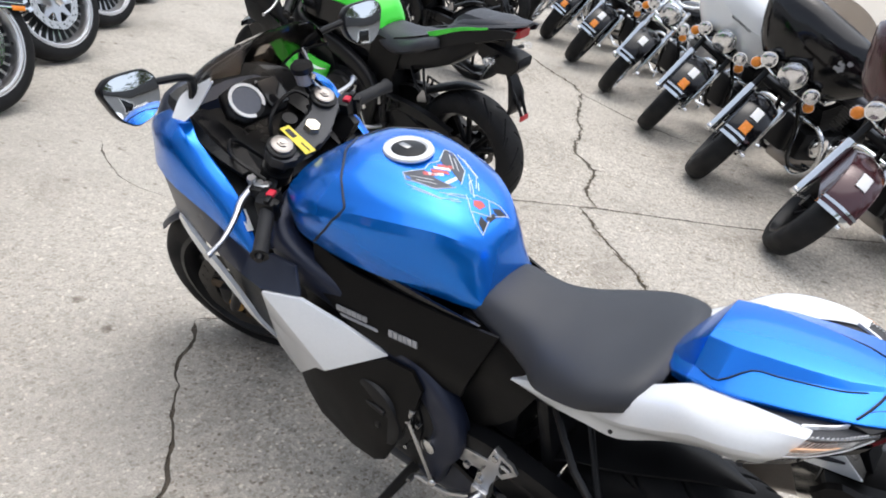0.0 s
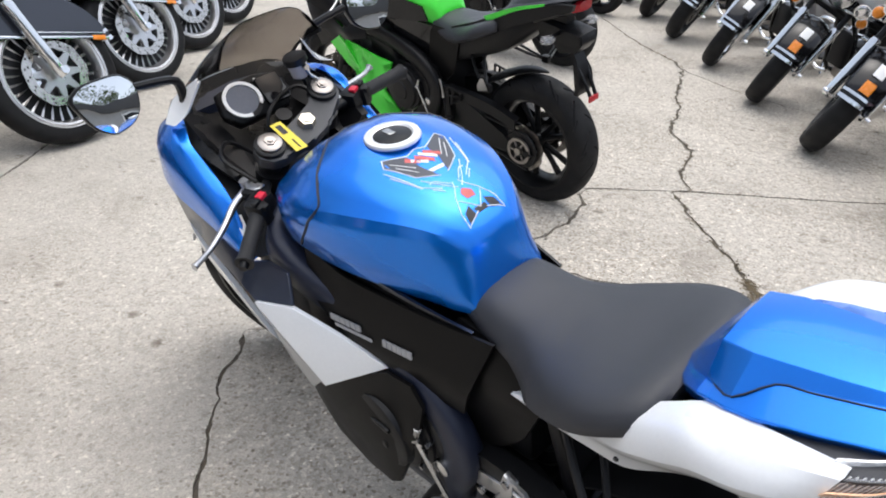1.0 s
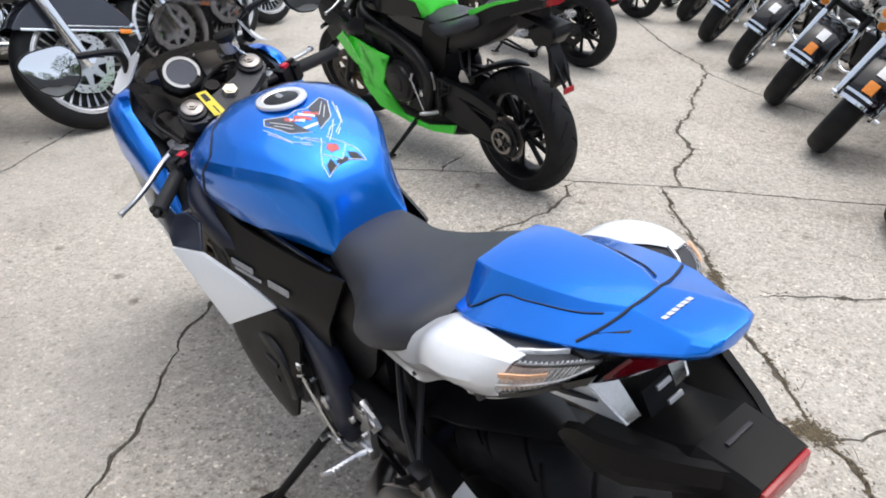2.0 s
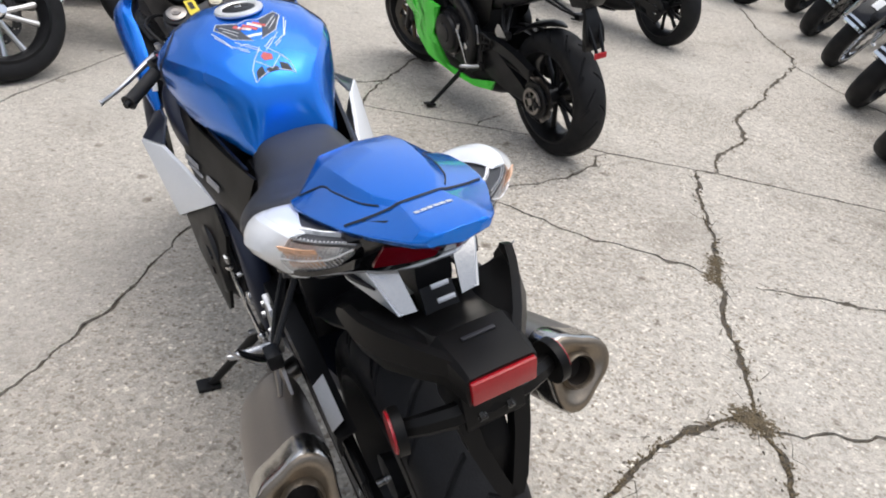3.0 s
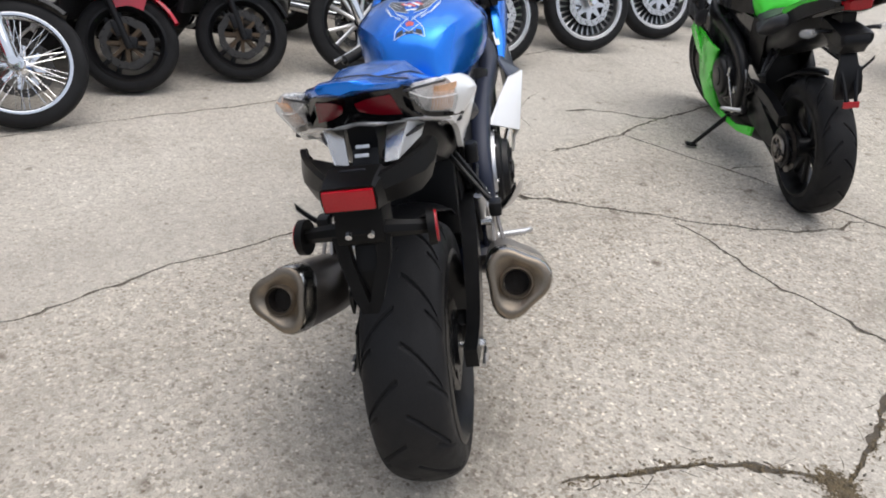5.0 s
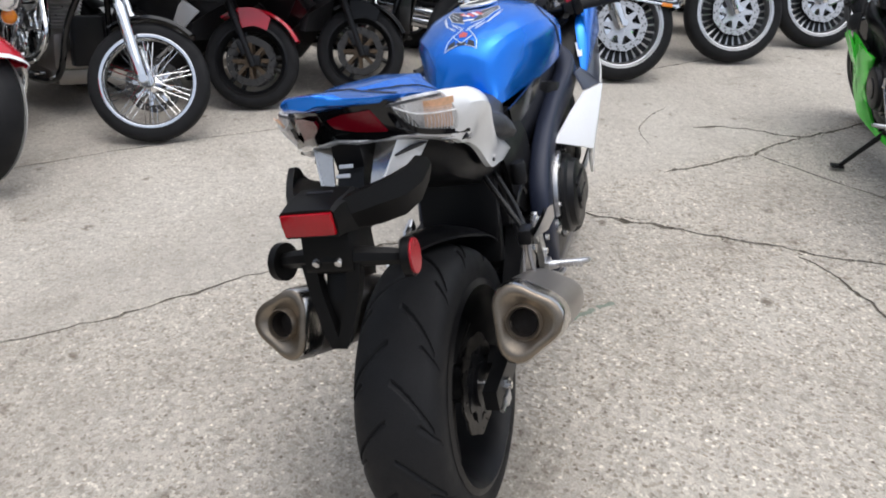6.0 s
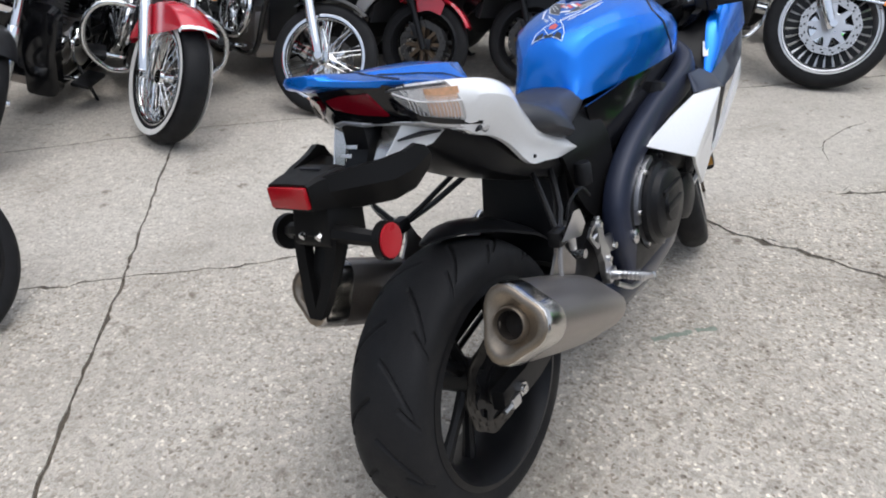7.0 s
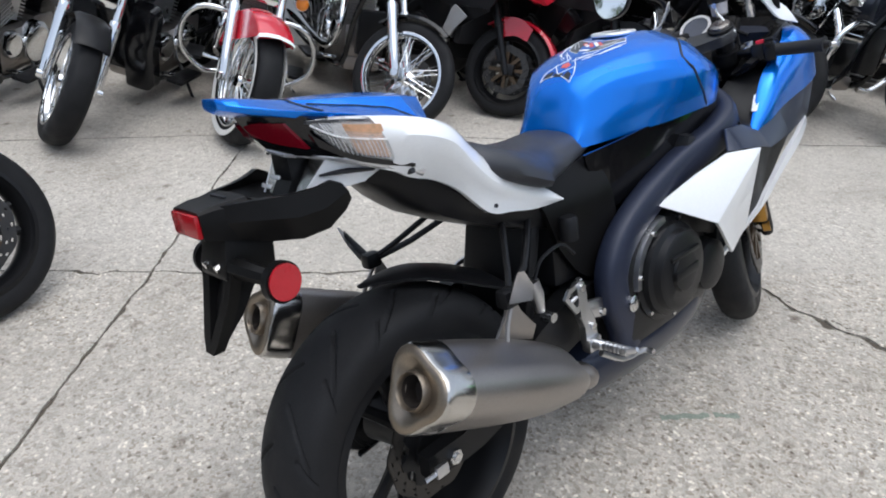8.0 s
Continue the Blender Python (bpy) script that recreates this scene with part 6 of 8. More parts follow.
        part("plate_bracket", join(slab([(-0.08, 0.83), (-0.24, 0.872), (-0.250, 0.835), (-0.215, 0.79), (-0.13, 0.775)], -0.05, 0.05, 0.008), loft([[Vector((x + dx, sy * w, z)) for dx, sy in ((-0.010, -1), (-0.010, 1), (0.012, 1), (0.012, -1))] for x, z, w in ((-0.175, 0.80, 0.030), (-0.205, 0.75, 0.034), (-0.225, 0.70, 0.050), (-0.235, 0.64, 0.052), (-0.222, 0.605, 0.040))], 1), *[tube([(-0.22, q, 0.72), (-0.26, q * 0.7, 0.65), (-0.283, q * 0.6, 0.605)], 0.008, 6, 2) for q in (-0.03, 0.03)]), PLASTIC, ph, "black plate bracket")
    # mufflers
    for s in mufflers:
        a0, a1 = Vector((-0.142, s * 0.251, 0.566)), Vector((0.30, s * 0.222, 0.362))
        d = (a1 - a0).normalized()
        side = Vector((0, s, 0))
        side = (side - d * side.dot(d)).normalized()
        upv = d.cross(side) * (-1 if s > 0 else 1)
        if upv.z < 0:
            upv = -upv
        def sec(t, k, n=28):
            q = []
            for i in range(n):
                a = 2 * math.pi * i / n
                r = 0.0735 + 0.0105 * math.cos(3 * (a - radians(6)))
                q.append(a0 + d * t + (side * math.cos(a) * 0.92 + upv * math.sin(a)) * r * k)
            return q
        mf = P("muffler", loft([sec(0.055, 0.985), sec(0.12, 1.0), sec(0.24, 1.0), sec(0.345, 0.94), sec(0.415, 0.78), sec(0.46, 0.5)], 4), TITAN if pods else SATIN, "dull titanium muffler can", 60)
        part("end_band", loft([sec(0.0, 0.925), sec(0.004, 0.955), sec(0.014, 0.98), sec(0.058, 1.005), sec(0.06, 0.98)], 2, False), STEEL if pods else SATIN, mf, "bright brushed end band", 60)
        part("end_plate", loft([sec(0.003, 0.935), sec(-0.003, 0.90), sec(-0.005, 0.74), sec(0.0, 0.60), sec(0.006, 0.42)], 3, False), PIPE if pods else SATIN, mf, "stepped steel end plate", 60)
        part("tail_pipe", lathe([(0.030, -0.012), (0.034, -0.004), (0.034, 0.02), (0.028, 0.06), (0.0262, 0.06), (0.0262, -0.004), (0.030, -0.012)], 28, Matrix.Translation(a0) @ d.to_track_quat('Y', 'Z').to_matrix().to_4x4()), PIPE if pods else SATIN, mf, "round tail pipe")
        # near-black lining and stop disc inside the short pipe
        part("pipe_bore", join(disc(a0 + d * 0.030, d, 0.0268, 0.004, 24), lathe([(0.0258, -0.003), (0.0258, 0.03)], 24, Matrix.Translation(a0) @ d.to_track_quat('Y', 'Z').to_matrix().to_4x4())), DARK, mf)
        P("muffler_strap", join(slab([(0.095, 0.535), (0.19, 0.494), (0.205, 0.52), (0.165, 0.565), (0.152, 0.60), (0.132, 0.598), (0.128, 0.57)], s * 0.196, s * 0.202, 0.002), tube([(0.14, s * 0.208, 0.60), (0.115, s * 0.214, 0.56), (0.10, s * 0.222, 0.528)], 0.005, 6, 2)), TITAN, "flat muffler hanger strap")
        P("link_pipe", tube([a1 - d * 0.04, a1 + d * 0.02, Vector((0.41, s * 0.14, 0.29)), Vector((0.50, s * 0.05, 0.24)), Vector((0.66, 0, 0.22))], 0.026, 12, 4), TITAN)
    # side stand
    st0, st1 = Vector((0.60, 0.16, 0.285)), Vector((0.672, 0.345, 0.088))
    P("side_stand", tube([st0, st0.lerp(st1, 0.5), st1], [0.015, 0.012, 0.011], 10, 2), SATIN, "black side stand")
    P("stand_foot", block(st1.x, st1.y + 0.008, st1.z, 0.045, 0.06, 0.012, 0.004, Matrix.Translation(st1) @ pose(0, 0, 0, 13, 0, 0) @ Matrix.Translation(-st1)), SATIN)
    P("shift_rod", tube([(0.60, 0.205, 0.49), (0.56, 0.20, 0.40), (0.53, 0.19, 0.31)], 0.005, 8, 1), BOLT)
    P("shift_joint", join(ball((0.60, 0.205, 0.49), 0.012), tube([(0.60, 0.205, 0.49), (0.585, 0.205, 0.53)], 0.008, 8, 1)), BOLT)
    P("shift_joint", ball((0.53, 0.19, 0.31), 0.011), BOLT)
    if detail:
        # swingarm warning label
        P("label", slab_s([(0.03, -0.02), (0.13, -0.02), (0.13, 0.02), (0.03, 0.02)], pose(0.0, 0.145, 0.475, -55, -18, 0)), TAG, "white warning label")
        # printed bars on the side cover, and the tank emblem as plain shapes
        for x0, x1, dz, hh in ((0.735, 0.815, 0.005, 0.010), (0.705, 0.80, -0.007, 0.004), (0.61, 0.68, 0.0, 0.012)):
            n = int((x1 - x0) / 0.0115)
            for i in range(n):
                xa, xb = x0 + (x1 - x0) * i / n, x0 + (x1 - x0) * (i + 0.82) / n
                zc = lambda x: 0.686 + dz - 0.02 * (x - 0.7)
                P("printed_bar", sheet([(xa, zc(xa) + hh / 2), (xb, zc(xb) + hh / 2)], [(xa - 0.004, zc(xa) - hh / 2), (xb - 0.004, zc(xb) - hh / 2)], 1, lambda x, z: 0.170 + 0.167 * (x - 0.605) - 0.35 * (z - 0.686) + 0.006, 0.003, 2, 2), SILVERINK, "silver printed bar")
        # smooth cover that closes the step between tank and spar
        P("print_panel", sheet([(0.455, 0.772), (0.56, 0.768), (0.66, 0.768), (0.78, 0.772), (0.92, 0.79)], [(0.50, 0.60), (0.58, 0.605), (0.68, 0.632), (0.77, 0.66), (0.88, 0.70)], 1, lambda x, z: 0.170 + 0.167 * (x - 0.605) - 0.35 * (max(z, 0.665) - 0.686) - 0.12 * max(0, x - 0.80) - 0.10 * max(0, 0.64 - z)), PANEL, "smooth black frame cover")
    return bike


def decal(outline, tree, off):
    """A thin printed shape with an (x, y) outline, laid on a surface from above."""
    bm = bmesh.new()
    bm.faces.new([bm.verts.new((x, y, 1.3)) for x, y in outline])
    bmesh.ops.triangulate(bm, faces=bm.faces[:])
    bmesh.ops.subdivide_edges(bm, edges=bm.edges[:], cuts=3, use_grid_fill=True)
    for v in bm.verts:
        h = tree.ray_cast(v.co, Vector((0, 0, -1)))
        v.co.z = (h[0].z if h[0] else 0.9) + off
    return bm


BRASSY = mat("brass_nut", (0.62, 0.58, 0.48), 0.3, 1.0, 0.0, 0.1, 30)


def slab_s(outline, m):
    """A thin plate with an (x, y) outline, laid by m."""
    bm = bmesh.new()
    a = [bm.verts.new((x, y, 0)) for x, y in outline]
    b = [bm.verts.new((x, y, 0.0015)) for x, y in outline]
    bm.faces.new(a)
    bm.faces.new(b)
    for i in range(len(a)):
        j = (i + 1) % len(a)
        bm.faces.new((a[i], a[j], b[j], b[i]))
    bm.transform(m)
    return bm


# ---- cruisers (same axes as the sport bike; the rear tyre stands on the origin) ----
def wire_wheel(parent, m, R, W, rim, n=40, whitewall=False):
    wheel = part("wheel", lathe([(rim + 0.008, -W * 0.36), (rim - 0.004, -W * 0.37), (rim - 0.010, -W * 0.30), (rim - 0.016, -W * 0.12), (rim - 0.016, W * 0.12), (rim - 0.010, W * 0.30), (rim - 0.004, W * 0.37), (rim + 0.008, W * 0.36)], 64), CHROME, parent, "wire-spoked wheel with chrome rim")
    wheel.matrix_basis = m
    part("tyre", lathe(tyre_profile(R, W, rim), 64), RUBBER, wheel)
    if whitewall:
        for s in (-1, 1):
            part("whitewall", lathe([(rim + (R - rim) * 0.30, s * W * 0.472), (rim + (R - rim) * 0.5, s * W * 0.506), (rim + (R - rim) * 0.62, s * W * 0.505), (rim + (R - rim) * 0.62, s * W * 0.49), (rim + (R - rim) * 0.30, s * W * 0.45)], 48), WHITEWALL, wheel, "white sidewall band")
    for s in (-1, 1):
        part("rim_lip", lathe([(rim + 0.008, s * W * 0.36), (rim + 0.008, s * W * 0.43), (rim + 0.003, s * W * 0.44), (rim - 0.007, s * W * 0.42), (rim - 0.008, s * W * 0.36)], 64), CHROME, wheel, "chrome rim lip")
    part("hub", lathe([(0.01, -0.06), (0.035, -0.06), (0.04, -0.045), (0.022, -0.035), (0.022, 0.035), (0.04, 0.045), (0.035, 0.06), (0.01, 0.06)], 24), CHROME, wheel)
    sp = []
    for i in range(n):
        a = 2 * math.pi * i / n
        b = a + (0.42 if i % 4 in (0, 1) else -0.42)
        s = 1 if i % 2 else -1
        sp.append(tube([(0.036 * math.cos(a), s * 0.045, 0.036 * math.sin(a)), (math.cos(b) * (rim - 0.012), s * 0.012, math.sin(b) * (rim - 0.012))], 0.0019, 5, 1, False))
    part("wire_spokes", join(*sp), CHROME, wheel, "crossed chrome wire spokes")
    brake_disc(wheel, 0.07, 0.14, 0.04, BRAKE, CHROME)
    return wheel


def slot_wheel(parent, m, R, W, rim, n=28):
    """Cast wheel with many thin ribs between rim and hub plate."""
    wheel = part("wheel", rim_bm(rim, W, None), ALU, parent, "slotted cast wheel with bright rim")
    for s in (-1, 1):
        part("rim_ring", lathe([(rim - 0.016, s * W * 0.40), (rim + 0.004, s * W * 0.435), (rim + 0.008, s * W * 0.44), (rim + 0.006, s * W * 0.40)], 56), SILVERP, wheel, "bright rim edge")
    wheel.matrix_basis = m
    part("tyre", lathe(tyre_profile(R, W, rim), 64), RUBBER, wheel)
    ribs = []
    for i in range(n):
        a = 2 * math.pi * i / n
        ribs.append(tube([(0.10 * math.cos(a), 0, 0.10 * math.sin(a)), ((rim - 0.02) * math.cos(a), 0, (rim - 0.02) * math.sin(a))], [0.007, 0.010], 6, 1, False))
    part("ribs", join(*ribs), ALU, wheel, "thin cast ribs")
    part("rib_backing", lathe([(0.06, -0.012), (rim - 0.03, -0.004), (rim - 0.03, 0.004), (0.06, 0.012)], 48), SATIN, wheel)
    part("hub", lathe([(0.01, -0.06), (0.04, -0.06), (0.05, -0.03), (0.105, -0.02), (0.105, 0.02), (0.05, 0.03), (0.04, 0.06), (0.01, 0.06)], 32), CHROME, wheel)
    brake_disc(wheel, -0.062, 0.165, 0.055, STEEL, ALU)
    brake_disc(wheel, 0.062, 0.165, 0.055, STEEL, ALU)
    return wheel


def cruiser(name, m, label, group, paint, steering=28.0, arc=27, wheel="slot", fairing=None, fender=None, bags=True, R=0.325, W=0.13, tag=True, amber=True, guard=True, spots=True, deep=True, trim=True, spoke_mat=None, patch=False, lowers=False):
    """A V-twin cruiser or tourer. fairing: paint of a fork-mounted fairing or None."""
    bike = thing(name, m, label, "motorcycle", group)
    WB = 1.62
    head, axis = Vector((WB - 0.36, 0, 0.86)), Vector((0.47, 0, -0.883)).normalized()
    S = Matrix.Translation(head) @ Matrix.Rotation(radians(-steering), 4, axis) @ Matrix.Translation(-head)
    fp = fender or paint

    def P(nm, bm, mt, lab="", sharp=38, par=None):
        return part(nm, bm, mt, par or bike, lab, sharp)

    def F(nm, bm, mt, lab="", sharp=38, par=None):
        bm.transform(S)
        return part(nm, bm, mt, par or bike, lab, sharp)

    fw = S @ pose(WB, 0, R)
    rim = 0.228 if R < 0.31 else 0.235 if R < 0.34 else R - 0.085
    if wheel == "slot":
        slot_wheel(bike, fw, R, W, rim)
    elif wheel == "wire":
        wire_wheel(bike, fw, R, W, rim, 40, False)
    elif wheel == "white":
        wire_wheel(bike, fw, R, W, rim, 36, True)
    else:
        cast_wheel(bike, fw, R, W, rim, 5, SATIN, False, 0.145, (0.062,), 0.04, True, BRAKE, SATIN, spoke_mat)
    cast_wheel(bike, pose(0, 0, 0.325), 0.325, 0.15, 0.235, 5, SATIN, False, 0.14, (-0.07,), 0.05)
    # front fender
    if deep:
        prof = [(R + 0.010, -W * 0.60), (R + 0.028, -W * 0.57), (R + 0.044, -W * 0.36), (R + 0.052, 0), (R + 0.044, W * 0.36), (R + 0.028, W * 0.57), (R + 0.010, W * 0.60), (R + 0.006, W * 0.57), (R + 0.044, 0), (R + 0.006, -W * 0.57)]
        fe = F("front_fender", lathe(prof, 30, pose(WB, 0, R), arc, 168 if arc > 28 else 153), fp, "deep painted front fender")
        q0 = math.degrees(math.asin((0.085 if arc > 28 else 0.165) / (R + 0.024)))
        seg = [((R + 0.024) * math.cos(radians(a)) + WB, (R + 0.024) * math.sin(radians(a)) + R) for a in (max(arc, q0) + (180 - q0 - max(arc, q0)) * i / 16 for i in range(17))]
        for s in (-1, 1):
            F("fender_skirt", slab(seg, s * W * 0.565, s * W * 0.60, 0.0), fp, par=fe)
        if trim:
            for t0, t1 in ((arc - 1.5, arc + 2), (arc + 5.5, arc + 8))[:1 if fp is RED else 2]:
                F("fender_trim", lathe([(R + 0.002, -W * 0.62), (R + 0.030, -W * 0.60), (R + 0.047, -W * 0.37), (R + 0.056, 0), (R + 0.047, W * 0.37), (R + 0.030, W * 0.60), (R + 0.002, W * 0.62)], 3, pose(WB, 0, R), t0, t1), CHROME if fp is not RED else WHITE, "bright fender tip trim", par=fe)
        if amber:
            F("fender_reflector", lathe([(R + 0.056, -0.032), (R + 0.062, -0.026), (R + 0.062, 0.026), (R + 0.056, 0.032)], 5, pose(WB, 0, R), arc + 10, arc + 21), AMBER, "amber fender reflector", par=fe)
        if tag:
            F("label", lathe([(R + 0.0545, -0.03), (R + 0.0575, -0.02), (R + 0.0575, 0.02), (R + 0.0545, 0.03)], 6, pose(WB, 0, R), arc + 27, arc + 41), TAG, "white paper label", par=fe)
        for s in (-1, 1):
            if arc < 28:
                F("fender_strip", join(block(WB + 0.01, s * W * 0.612, R + 0.166, 0.62, 0.008, 0.014, 0.003), block(WB + 0.08, s * W * 0.612, R + 0.190, 0.44, 0.006, 0.006, 0.002)), CHROME, "chrome fender strip", par=fe)
                F("side_reflector", block(WB + 0.26, s * W * 0.625, R + 0.166, 0.07, 0.008, 0.024, 0.003), AMBER, "amber side reflector", par=fe)
    else:
        fe = F("front_fender", lathe([(R + 0.012, -W * 0.53), (R + 0.03, -W * 0.38), (R + 0.036, 0), (R + 0.03, W * 0.38), (R + 0.012, W * 0.53), (R + 0.008, W * 0.53), (R + 0.031, 0), (R + 0.008, -W * 0.53)], 22, pose(WB, 0, R), 60, 138), fp, "short painted front fender")
        if trim:
            F("fender_trim", lathe([(R + 0.006, -W * 0.57), (R + 0.034, -W * 0.4), (R + 0.041, 0), (R + 0.034, W * 0.4), (R + 0.006, W * 0.57)], 2, pose(WB, 0, R), 50, 53), CHROME, "chrome fender edge", par=fe)
    # fork
    for s in (1, -1):
        ax = Vector((WB, s * (W / 2 + 0.045), R))
        a0 = ax - axis * 0.02 + Vector((-0.012, 0, 0))
        F("fork_slider", tube([a0 + axis * 0.05, a0, a0 - axis * 0.20, a0 - axis * 0.34, a0 - axis * 0.35], [0.020, 0.030, 0.030, 0.031, 0.026], 16, 2), CHROME, "chrome fork slider")
        F("fork_tube", tube([a0 - axis * 0.34, a0 - axis * 0.66], 0.0215, 14, 1), CHROME if not fairing else SATIN)
        F("fork_axle_cap", disc(ax + Vector((0, s * 0.02, 0)), (0, 1, 0), 0.02, 0.03, 16), CHROME)
    F("fork_clamp", join(block(0, 0, 0, 0.07, 0.26, 0.04, 0.012, Matrix.Translation(head + Vector((0.03, 0, 0)) - axis * 0.03)), block(0, 0, 0, 0.07, 0.26, 0.04, 0.012, Matrix.Translation(head + Vector((0.03, 0, 0)) + axis * 0.16))), CHROME if not fairing else SATIN)
    # headlamp, spots, turn signals
    hl = head + Vector((0.135, 0, 0.0))
    hd = F("headlamp", tube([hl + Vector((-0.10, 0, 0)), hl + Vector((-0.07, 0, 0)), hl + Vector((-0.01, 0, 0)), hl + Vector((0.045, 0, 0)), hl + Vector((0.055, 0, 0))], [0.03, 0.068, 0.092, 0.094, 0.086], 28, 2), CHROME, "chrome headlamp")
    F("lamp_glass", ball(hl + Vector((0.05, 0, 0)), (0.02, 0.083, 0.083), 20), HEADREFL, "reflecting headlamp glass", par=hd)
    if spots:
        F("lamp_bar", tube([hl + Vector((0.0, 0.22, -0.055)), hl + Vector((0.03, 0.1, -0.075)), hl + Vector((0.03, -0.1, -0.075)), hl + Vector((0.0, -0.22, -0.055))], 0.009, 8, 3), CHROME)
    for s in (1, -1):
        if spots:
            c = hl + Vector((0.02, s * 0.18, -0.02))
            sp = F("spot_lamp", tube([c + Vector((-0.055, 0, 0)), c + Vector((-0.03, 0, 0)), c + Vector((0.02, 0, 0)), c + Vector((0.026, 0, 0))], [0.02, 0.045, 0.055, 0.05], 24, 2), CHROME, "chrome spot lamp")
            F("lamp_glass", ball(c + Vector((0.024, 0, 0)), (0.012, 0.048, 0.048), 16), HEADREFL, par=sp)
        c = hl + Vector((0.0, s * (0.225 if spots else 0.2), -0.095 if spots else (0.16 if lowers else -0.02)))
        ts = F("turn_signal", tube([c + Vector((-0.05, 0, 0)), c + Vector((-0.02, 0, 0)), c + Vector((0.01, 0, 0))], [0.015, 0.036, 0.038], 20, 2), CHROME, "chrome turn signal")
        F("signal_lens", ball(c + Vector((0.012, 0, 0)), (0.022, 0.035, 0.035), 16), AMBER, "amber signal lens", par=ts)
    if fairing:
        fa = []
        for x, w, zt, zb in ((-0.10, 0.47, 1.22, 0.86), (0.0, 0.44, 1.25, 0.78), (0.09, 0.34, 1.22, 0.80), (0.15, 0.21, 1.16, 0.88), (0.17, 0.09, 1.10, 0.94)):
            h = [(0, zt), (w * 0.55, zt - 0.01), (w * 0.92, zt - 0.08), (w, (zt + zb) / 2 + 0.02), (w * 0.6, zb + 0.03), (0.0, zb + 0.09)]
            fa.append([Vector((head.x + x, q.y, q.z)) for q in ring(0, h, 30)])
        fb = loft(fa, 3)
        ft = BVHTree.FromBMesh(fb)
        fo = F("batwing_fairing", fb, fairing, "fork-mounted batwing fairing", 50)
        if patch:
            rg = random.Random(3)
            for k in range(9):
                y0, z0 = 0.16 + rg.uniform(-0.045, 0.045), 1.09 + rg.uniform(-0.035, 0.035)
                bm = bmesh.new()
                vs = []
                for a in (radians(60 * i + rg.uniform(-15, 15)) for i in range(6)):
                    r1 = rg.uniform(0.008, 0.02)
                    h = ft.ray_cast(Vector((head.x + 0.5, y0 + r1 * math.cos(a), z0 + r1 * math.sin(a))), Vector((-1, 0, 0)))
                    vs.append(bm.verts.new((h[0] if h[0] else Vector((head.x + 0.1, y0, z0))) + Vector((0.002, 0, 0))))
                bm.faces.new(vs)
                F("emblem_patch", bm, SILVERINK, "pale emblem shape", par=fo)
        rows_o, rows_i = [], []
        for i in range(7):
            t = i / 6
            rows_o.append([head + Vector((0.08 - 0.18 * t - 0.09 * v * v, (0.26 - 0.05 * t) * v, 0.32 + 0.16 * t - 0.07 * t * v * v)) for v in (-1 + 0.2 * j for j in range(11))])
            rows_i.append([q + Vector((-0.003, 0, -0.002)) for q in rows_o[-1]])
        bm = bmesh.new()
        a, b = grid(bm, rows_o), grid(bm, rows_i)
        for i in range(6):
            for j in (0, 10):
                bm.faces.new((a[i][j], a[i + 1][j], b[i + 1][j], b[i][j]))
        for j in range(10):
            for i in (0, 6):
                bm.faces.new((a[i][j], a[i][j + 1], b[i][j + 1], b[i][j]))
        F("windshield", bm, SMOKE, "smoked windshield")
    # handlebar, mirrors
    hb = head + Vector((0.0, 0, 0.06))
    F("handlebar", tube([hb + Vector((-0.30, 0.40, 0.05)), hb + Vector((-0.16, 0.38, 0.10)), hb + Vector((-0.02, 0.22, 0.12)), hb, hb + Vector((-0.02, -0.22, 0.12)), hb + Vector((-0.16, -0.38, 0.10)), hb + Vector((-0.30, -0.40, 0.05))], 0.0125, 10, 4), CHROME, "chrome handlebar")
    for s in (1, -1):
        F("grip", tube([hb + Vector((-0.17, s * 0.382, 0.098)), hb + Vector((-0.30, s * 0.40, 0.05))], 0.018, 12, 1), GRIP)
        F("mirror_stalk", tube([hb + Vector((-0.13, s * 0.36, 0.11)), hb + Vector((-0.10, s * 0.38, 0.2)), hb + Vector((-0.12, s * 0.40, 0.25))], 0.006, 8, 2), CHROME)
        mr = F("mirror", ball(hb + Vector((-0.12, s * 0.42, 0.275)), (0.022, 0.07, 0.045)), CHROME, "chrome mirror")
        F("glass", disc(hb + Vector((-0.138, s * 0.42, 0.275)), (1, 0, 0), 0.04, 0.012, 24), MIRROR, par=mr)
    # engine: two finned cylinders in a V, cases, air cleaner
    emat, fin = (SATIN, SATIN) if fairing else (TITAN, ALU)
    eng = P("crankcase", join(block(0.72, 0, 0.34, 0.52, 0.26, 0.22, 0.05), block(0.45, 0, 0.36, 0.22, 0.24, 0.24, 0.04)), emat, "engine case")
    P("oil_cooler", block(1.09, 0, 0.42, 0.05, 0.17, 0.26, 0.012), SATIN, "black cooler in front of the engine")
    P("battery_box", block(0.36, 0, 0.54, 0.24, 0.22, 0.22, 0.03), GLOSS, "black battery box")
    P("lower_case", block(0.74, 0, 0.21, 0.50, 0.24, 0.09, 0.03), TITAN, "dull grey lower case")
    for ang in (-22, 23):
        mm = Matrix.Translation((0.74, 0, 0.42)) @ pose(0, 0, 0, 0, ang, 0)
        rr = []
        for i in range(9):
            z = 0.06 + i * 0.021
            for zz, h in ((z, 0.062), (z + 0.006, 0.062), (z + 0.0062, 0.08), (z + 0.0135, 0.08), (z + 0.0137, 0.062)):
                rr.append([mm @ Vector((sx * h, sy * h * 1.08, zz)) for sx, sy in ((-1, -1), (1, -1), (1, 1), (-1, 1))])
        P("finned_cylinder", loft(rr, 1), fin, "finned cylinder", par=eng)
